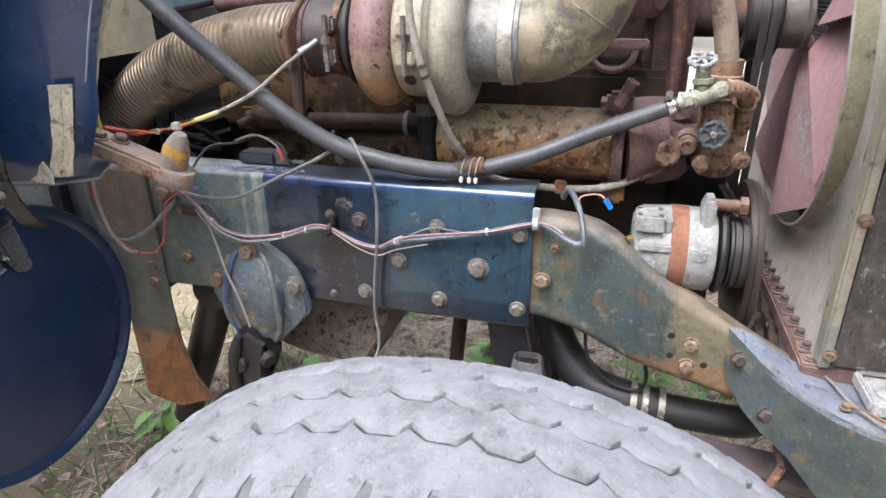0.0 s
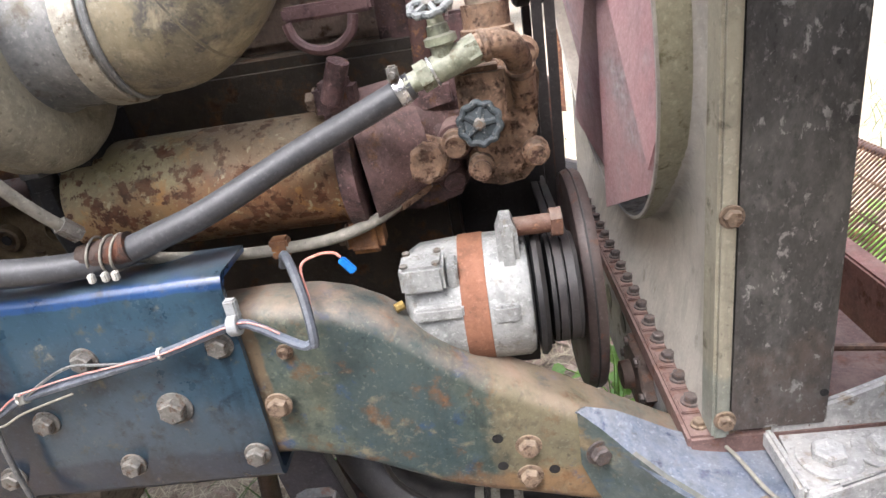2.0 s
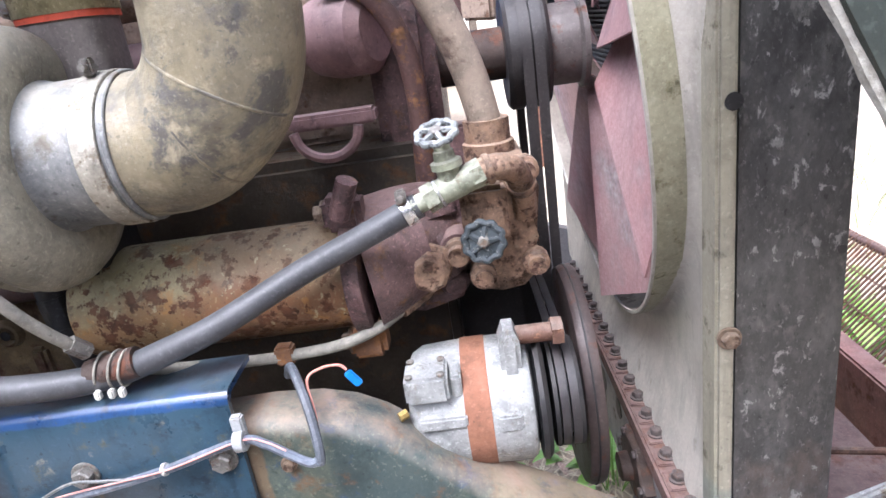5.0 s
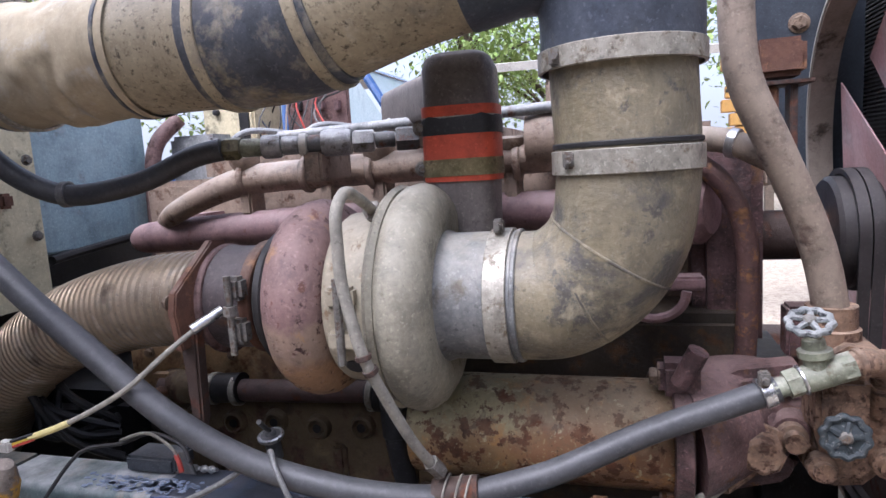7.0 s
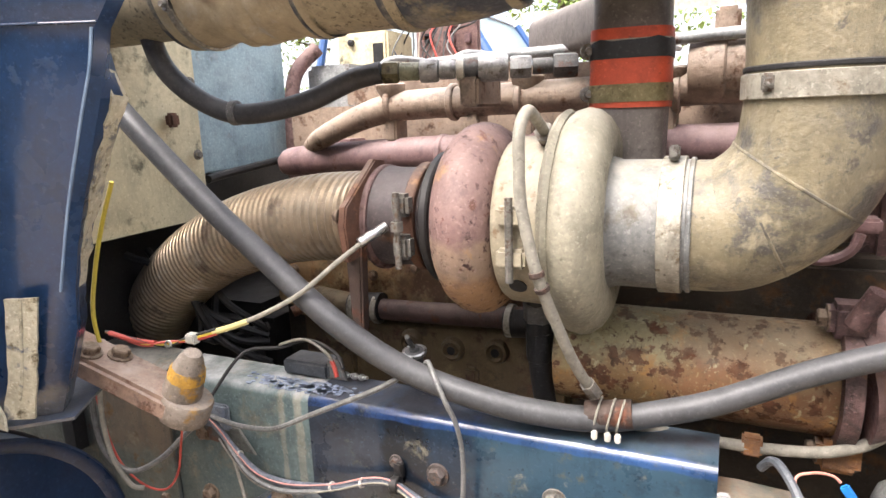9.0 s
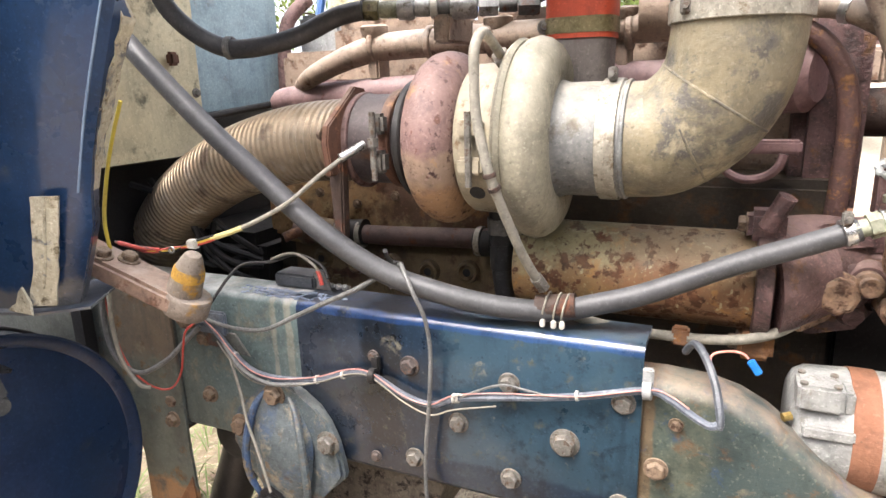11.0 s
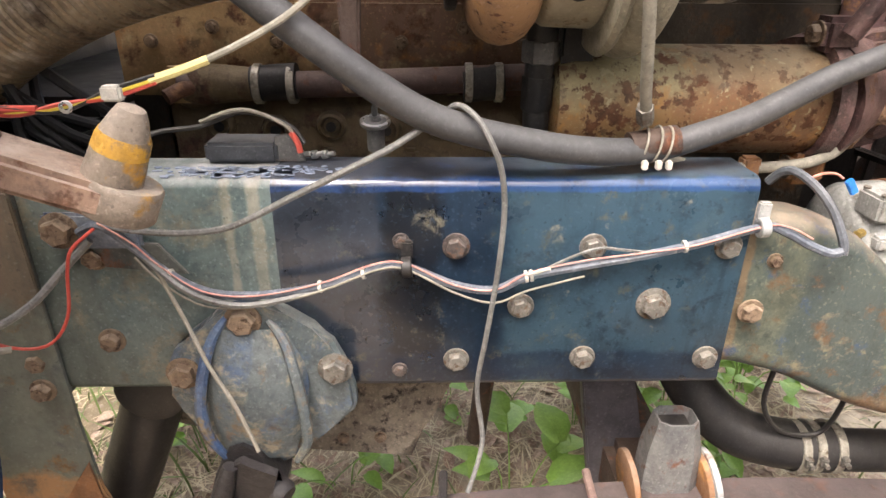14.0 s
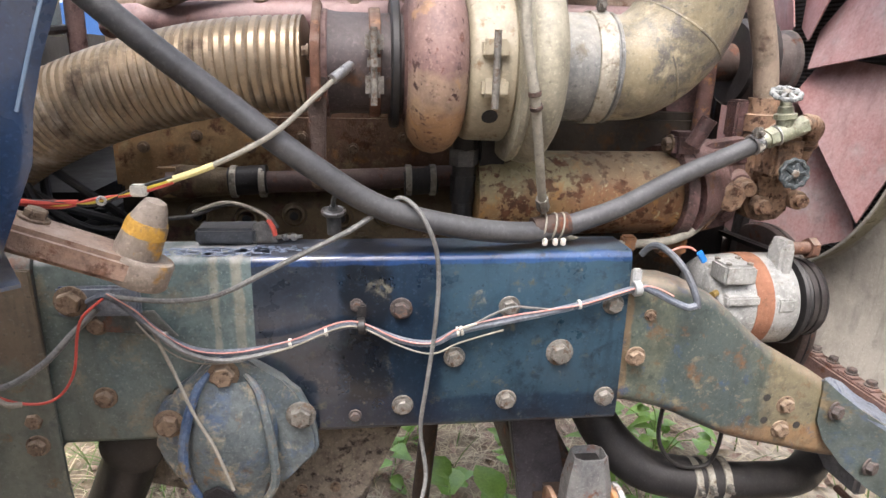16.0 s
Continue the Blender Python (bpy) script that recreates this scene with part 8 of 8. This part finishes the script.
for k, (x, y, nn, s, h) in enumerate(((0.0, 0.42, 7, 0.11, 0.22), (-0.12, 0.95, 5, 0.08, 0.12), (0.42, 0.62, 14, 0.07, 0.3), (0.58, 0.55, 12, 0.06, 0.25), (0.24, 0.75, 5, 0.08, 0.2), (-0.42, 0.55, 4, 0.08, 0.12), (-0.95, 0.35, 8, 0.07, 0.2), (-0.8, 0.75, 5, 0.08, 0.15), (0.78, 0.9, 10, 0.07, 0.25), (1.5, 0.8, 16, 0.1, 0.3), (1.8, 1.4, 18, 0.12, 0.35), (1.3, 1.6, 14, 0.1, 0.3), (0.3, 1.4, 8, 0.08, 0.2), (-0.6, 1.2, 6, 0.08, 0.15))):
    weed(x, y, nn, s, k, h)

# ---- yard behind ----


def tree(x, y, h, spread, seed):
    r = random.Random(seed)
    t = thing("tree", (x, y, GZ), "tall leafy green tree behind the yard", "tree", "trees behind the yard")
    bm = tube([(x, y, GZ - 0.1), (x + r.uniform(-.2, .2), y, h * 0.4), (x + r.uniform(-.4, .4), y, h * 0.9)], [0.28, 0.2, 0.05], 10)
    ends = []
    for k in range(9):
        a, z = r.uniform(0, 6.28), h * r.uniform(0.3, 0.85)
        e = Vector((x + spread * r.uniform(0.5, 1) * math.cos(a), y + spread * r.uniform(0.5, 1) * math.sin(a), z + h * 0.15))
        tube([(x, y, z), ((x + e.x) / 2, (y + e.y) / 2, z + h * 0.1), e], [0.08, 0.05, 0.02], 6, 4, bm)
        ends.append(e)
    part("trunk", bm, m_bark, t)
    bm = bmesh.new()
    for k in range(4200):
        c = r.choice(ends) + Vector((r.gauss(0, 1), r.gauss(0, 1), r.gauss(0, 0.8))) * spread * 0.33
        leaf_into(bm, c, r.uniform(0, 6.28), r.uniform(-1, 1), r.uniform(0.12, 0.26), r.uniform(0.07, 0.15), 0.3)
    part("crown", bm, m_treeleaf, t)


for k, (x, y, h, s) in enumerate(((-9, 16, 8, 3.2), (-4.5, 19, 9, 3.4), (-2.6, 23, 8, 3.0), (4.6, 20, 9, 3.3), (8, 20, 9, 3.6), (-15, 14, 9, 3.5))):
    tree(x, y, h, s, k)
pickup = thing("pickup_truck", (-3.4, 7.0, GZ), "blue and white old pickup truck parked behind", "pickup truck")
m_pblue = W("pickup_blue", (0.03, 0.08, 0.22), (0.04, 0.1, 0.26), 0.5, None, 0, 0.1, 0.3, 0, 0.02, coat=0.5, grime=0.0)
m_pane = W("pickup_glass", (0.32, 0.4, 0.42), (0.4, 0.46, 0.48), 0.5, None, 0, 0.1, 0.08, 0, 0.0, grime=0.0)
part("body", plate([(-5.6, 0.45), (-5.6, 1.25), (-2.9, 1.3), (-1.2, 1.22), (-1.0, 1.0), (-1.0, 0.45)], 6.2, 8.0, 0.06), m_pblue, pickup)
part("cab_roof", plate([(-4.5, 1.92), (-4.4, 2.0), (-3.3, 2.0), (-3.15, 1.92)], 6.35, 7.85, 0.03), m_pblue, pickup)
for pts in ([(-4.5, 6.35, 1.92), (-4.6, 6.25, 1.28)], [(-3.15, 6.35, 1.92), (-2.75, 6.25, 1.3)], [(-4.5, 7.85, 1.92), (-4.6, 7.95, 1.28)], [(-3.15, 7.85, 1.92), (-2.75, 7.95, 1.3)], [(-3.85, 6.33, 1.94), (-3.85, 6.24, 1.28)]):
    part("pillar", tube(pts, 0.04, 8, 2), m_pblue, pickup)
part("side_glass", plate([(-4.5, 1.3), (-4.42, 1.9), (-3.22, 1.9), (-2.85, 1.3)], 6.31, 6.315, 0), m_pane, pickup)
part("windscreen", sheet_strip([(-3.17, 6.37, 1.91), (-2.77, 6.3, 1.3)], [(-3.17, 7.83, 1.91), (-2.77, 7.9, 1.3)], 0.006), m_pane, pickup)
for x in (-4.9, -1.8):
    w = part("wheel", lathe([(-0.12, 0.28), (-0.12, 0.34), (-0.09, 0.37), (0.09, 0.37), (0.12, 0.34), (0.12, 0.28)], (x, 6.3, GZ + 0.36), (0, 1, 0), 28), m_black, pickup)
    part("rim", lathe([(-0.125, 0.05), (-0.125, 0.25), (0.1, 0.27)], (x, 6.3, GZ + 0.36), (0, 1, 0), 20), m_greysteel, w)
for k in range(5):
    part("roof_lamp", box((-3.5 - 0.02, 6.55 + 0.26 * k, 1.99), (-3.38, 6.63 + 0.26 * k, 2.04), 0.012), m_yellow, pickup)
pickup.location.x, pickup.scale = -2.95, (1.33, 1.33, 1.33)
shed = thing("open_shed", (1.2, 13, GZ), "low shed with a pale roof edge behind the yard", "shed")
m_roof = W("shed_roof", (0.4, 0.38, 0.33), (0.5, 0.47, 0.4), 0.6, None, 0, 0.2, 0.7)
part("roof", sheet_strip([(-3.6, 11.5, 3.1), (2.8, 11.5, 3.0)], [(-3.6, 15.5, 3.7), (2.8, 15.5, 3.6)], 0.15), m_roof, shed)
for x in (-3.4, -1.2, 0.8, 2.6):
    part("post", box((x, 11.7, GZ - 0.05), (x + 0.14, 11.85, 3.1), 0.01), m_bark, shed)
pile = thing("scrap_engine", (0.0, 2.0, GZ), "heap of rusty scrap parts beyond the engine", "scrap")
for k in range(16):
    r = random.Random(40 + k)
    x, y, z = r.uniform(-0.6, 0.7), r.uniform(1.05, 1.35), 1.2 + r.uniform(0, 0.3)
    part("scrap_piece", box((-r.uniform(.03, .09), -0.05, -r.uniform(.02, .05)), (r.uniform(.03, .1), 0.05, r.uniform(.02, .05)), 0.008, m=Matrix.Translation((x, y, z)) @ pose(0, 0, 0, r.uniform(-30, 30), r.uniform(-20, 20), r.uniform(-60, 60))), r.choice((m_rust, m_head, m_turbine, m_greysteel)), pile)

# wires and small clutter beyond the engine
for k in range(14):
    r = random.Random(80 + k)
    x = -0.60 + 0.014 * k
    mm = r.choice((m_redwire, m_black, m_loom, m_black, m_grey, m_tanhose, m_grey))
    cable("loose_wire", [(x, 0.74, 1.42 + r.uniform(-.02, .02)), (x + r.uniform(-.03, .03), 0.72 + r.uniform(-.03, .03), 1.50), (x + r.uniform(-.05, .05), 0.75 + r.uniform(-.04, .04), 1.57 + r.uniform(-.02, .02)), (x + r.uniform(-.02, .06), 0.78, 1.64 + r.uniform(-.03, .03)), (x + r.uniform(-.02, .08), 0.82, 1.70)], 0.0022, mm, "thin loose wire in a tangle behind the engine", "wire")
old_tyre = thing("old_tyre", (0.72, 2.0, GZ), "grey discarded truck tyre lying beyond the engine", "tyre")
part("tyre_wall", lathe([(-0.11, 0.26), (-0.125, 0.33), (-0.12, 0.42), (-0.09, 0.48), (0.09, 0.48), (0.12, 0.42), (0.125, 0.33), (0.11, 0.26)], (0.72, 2.1, GZ + 0.24), (0.3, 0.5, 0.8), 40, loop=True), m_belt, old_tyre)
boards = thing("board_stack", (2.8, 5.0, GZ), "stack of orange-yellow boards on brown posts in the yard", "boards")
m_board = W("yellow_board", (0.5, 0.3, 0.08), (0.42, 0.23, 0.06), 0.3, (0.2, 0.1, 0.04), 0.25, 0.1, 0.6, 0, 0.1)
for k in range(8):
    part("board", box((1.0 + 0.03 * (k % 3), 4.9, 1.35 + 0.11 * k), (4.6, 5.0, 1.45 + 0.11 * k), 0.006), m_board, boards)
for x in (1.12, 2.6, 4.4):
    part("post", box((x, 4.98, GZ - 0.05), (x + 0.09, 5.08, 2.3), 0.006), m_rust, boards)
relay = thing("relay_box", (-0.72, 0.72, 1.415), "beige steel relay box with a dark opening behind the engine", "box")
part("case", box((-0.745, 0.70, 1.415), (-0.60, 0.84, 1.60), 0.006), m_fwbeige, relay)
# Black slab gives the opening its dark inside.
part("opening", box((-0.64, 0.697, 1.48), (-0.612, 0.702, 1.57), 0.001), m_black, relay)
part("knob", lathe([(0, 0.008), (0.01, 0.008), (0.012, 0.005)], (-0.70, 0.70, 1.575), (0, -1, 0), 12), m_black, relay)
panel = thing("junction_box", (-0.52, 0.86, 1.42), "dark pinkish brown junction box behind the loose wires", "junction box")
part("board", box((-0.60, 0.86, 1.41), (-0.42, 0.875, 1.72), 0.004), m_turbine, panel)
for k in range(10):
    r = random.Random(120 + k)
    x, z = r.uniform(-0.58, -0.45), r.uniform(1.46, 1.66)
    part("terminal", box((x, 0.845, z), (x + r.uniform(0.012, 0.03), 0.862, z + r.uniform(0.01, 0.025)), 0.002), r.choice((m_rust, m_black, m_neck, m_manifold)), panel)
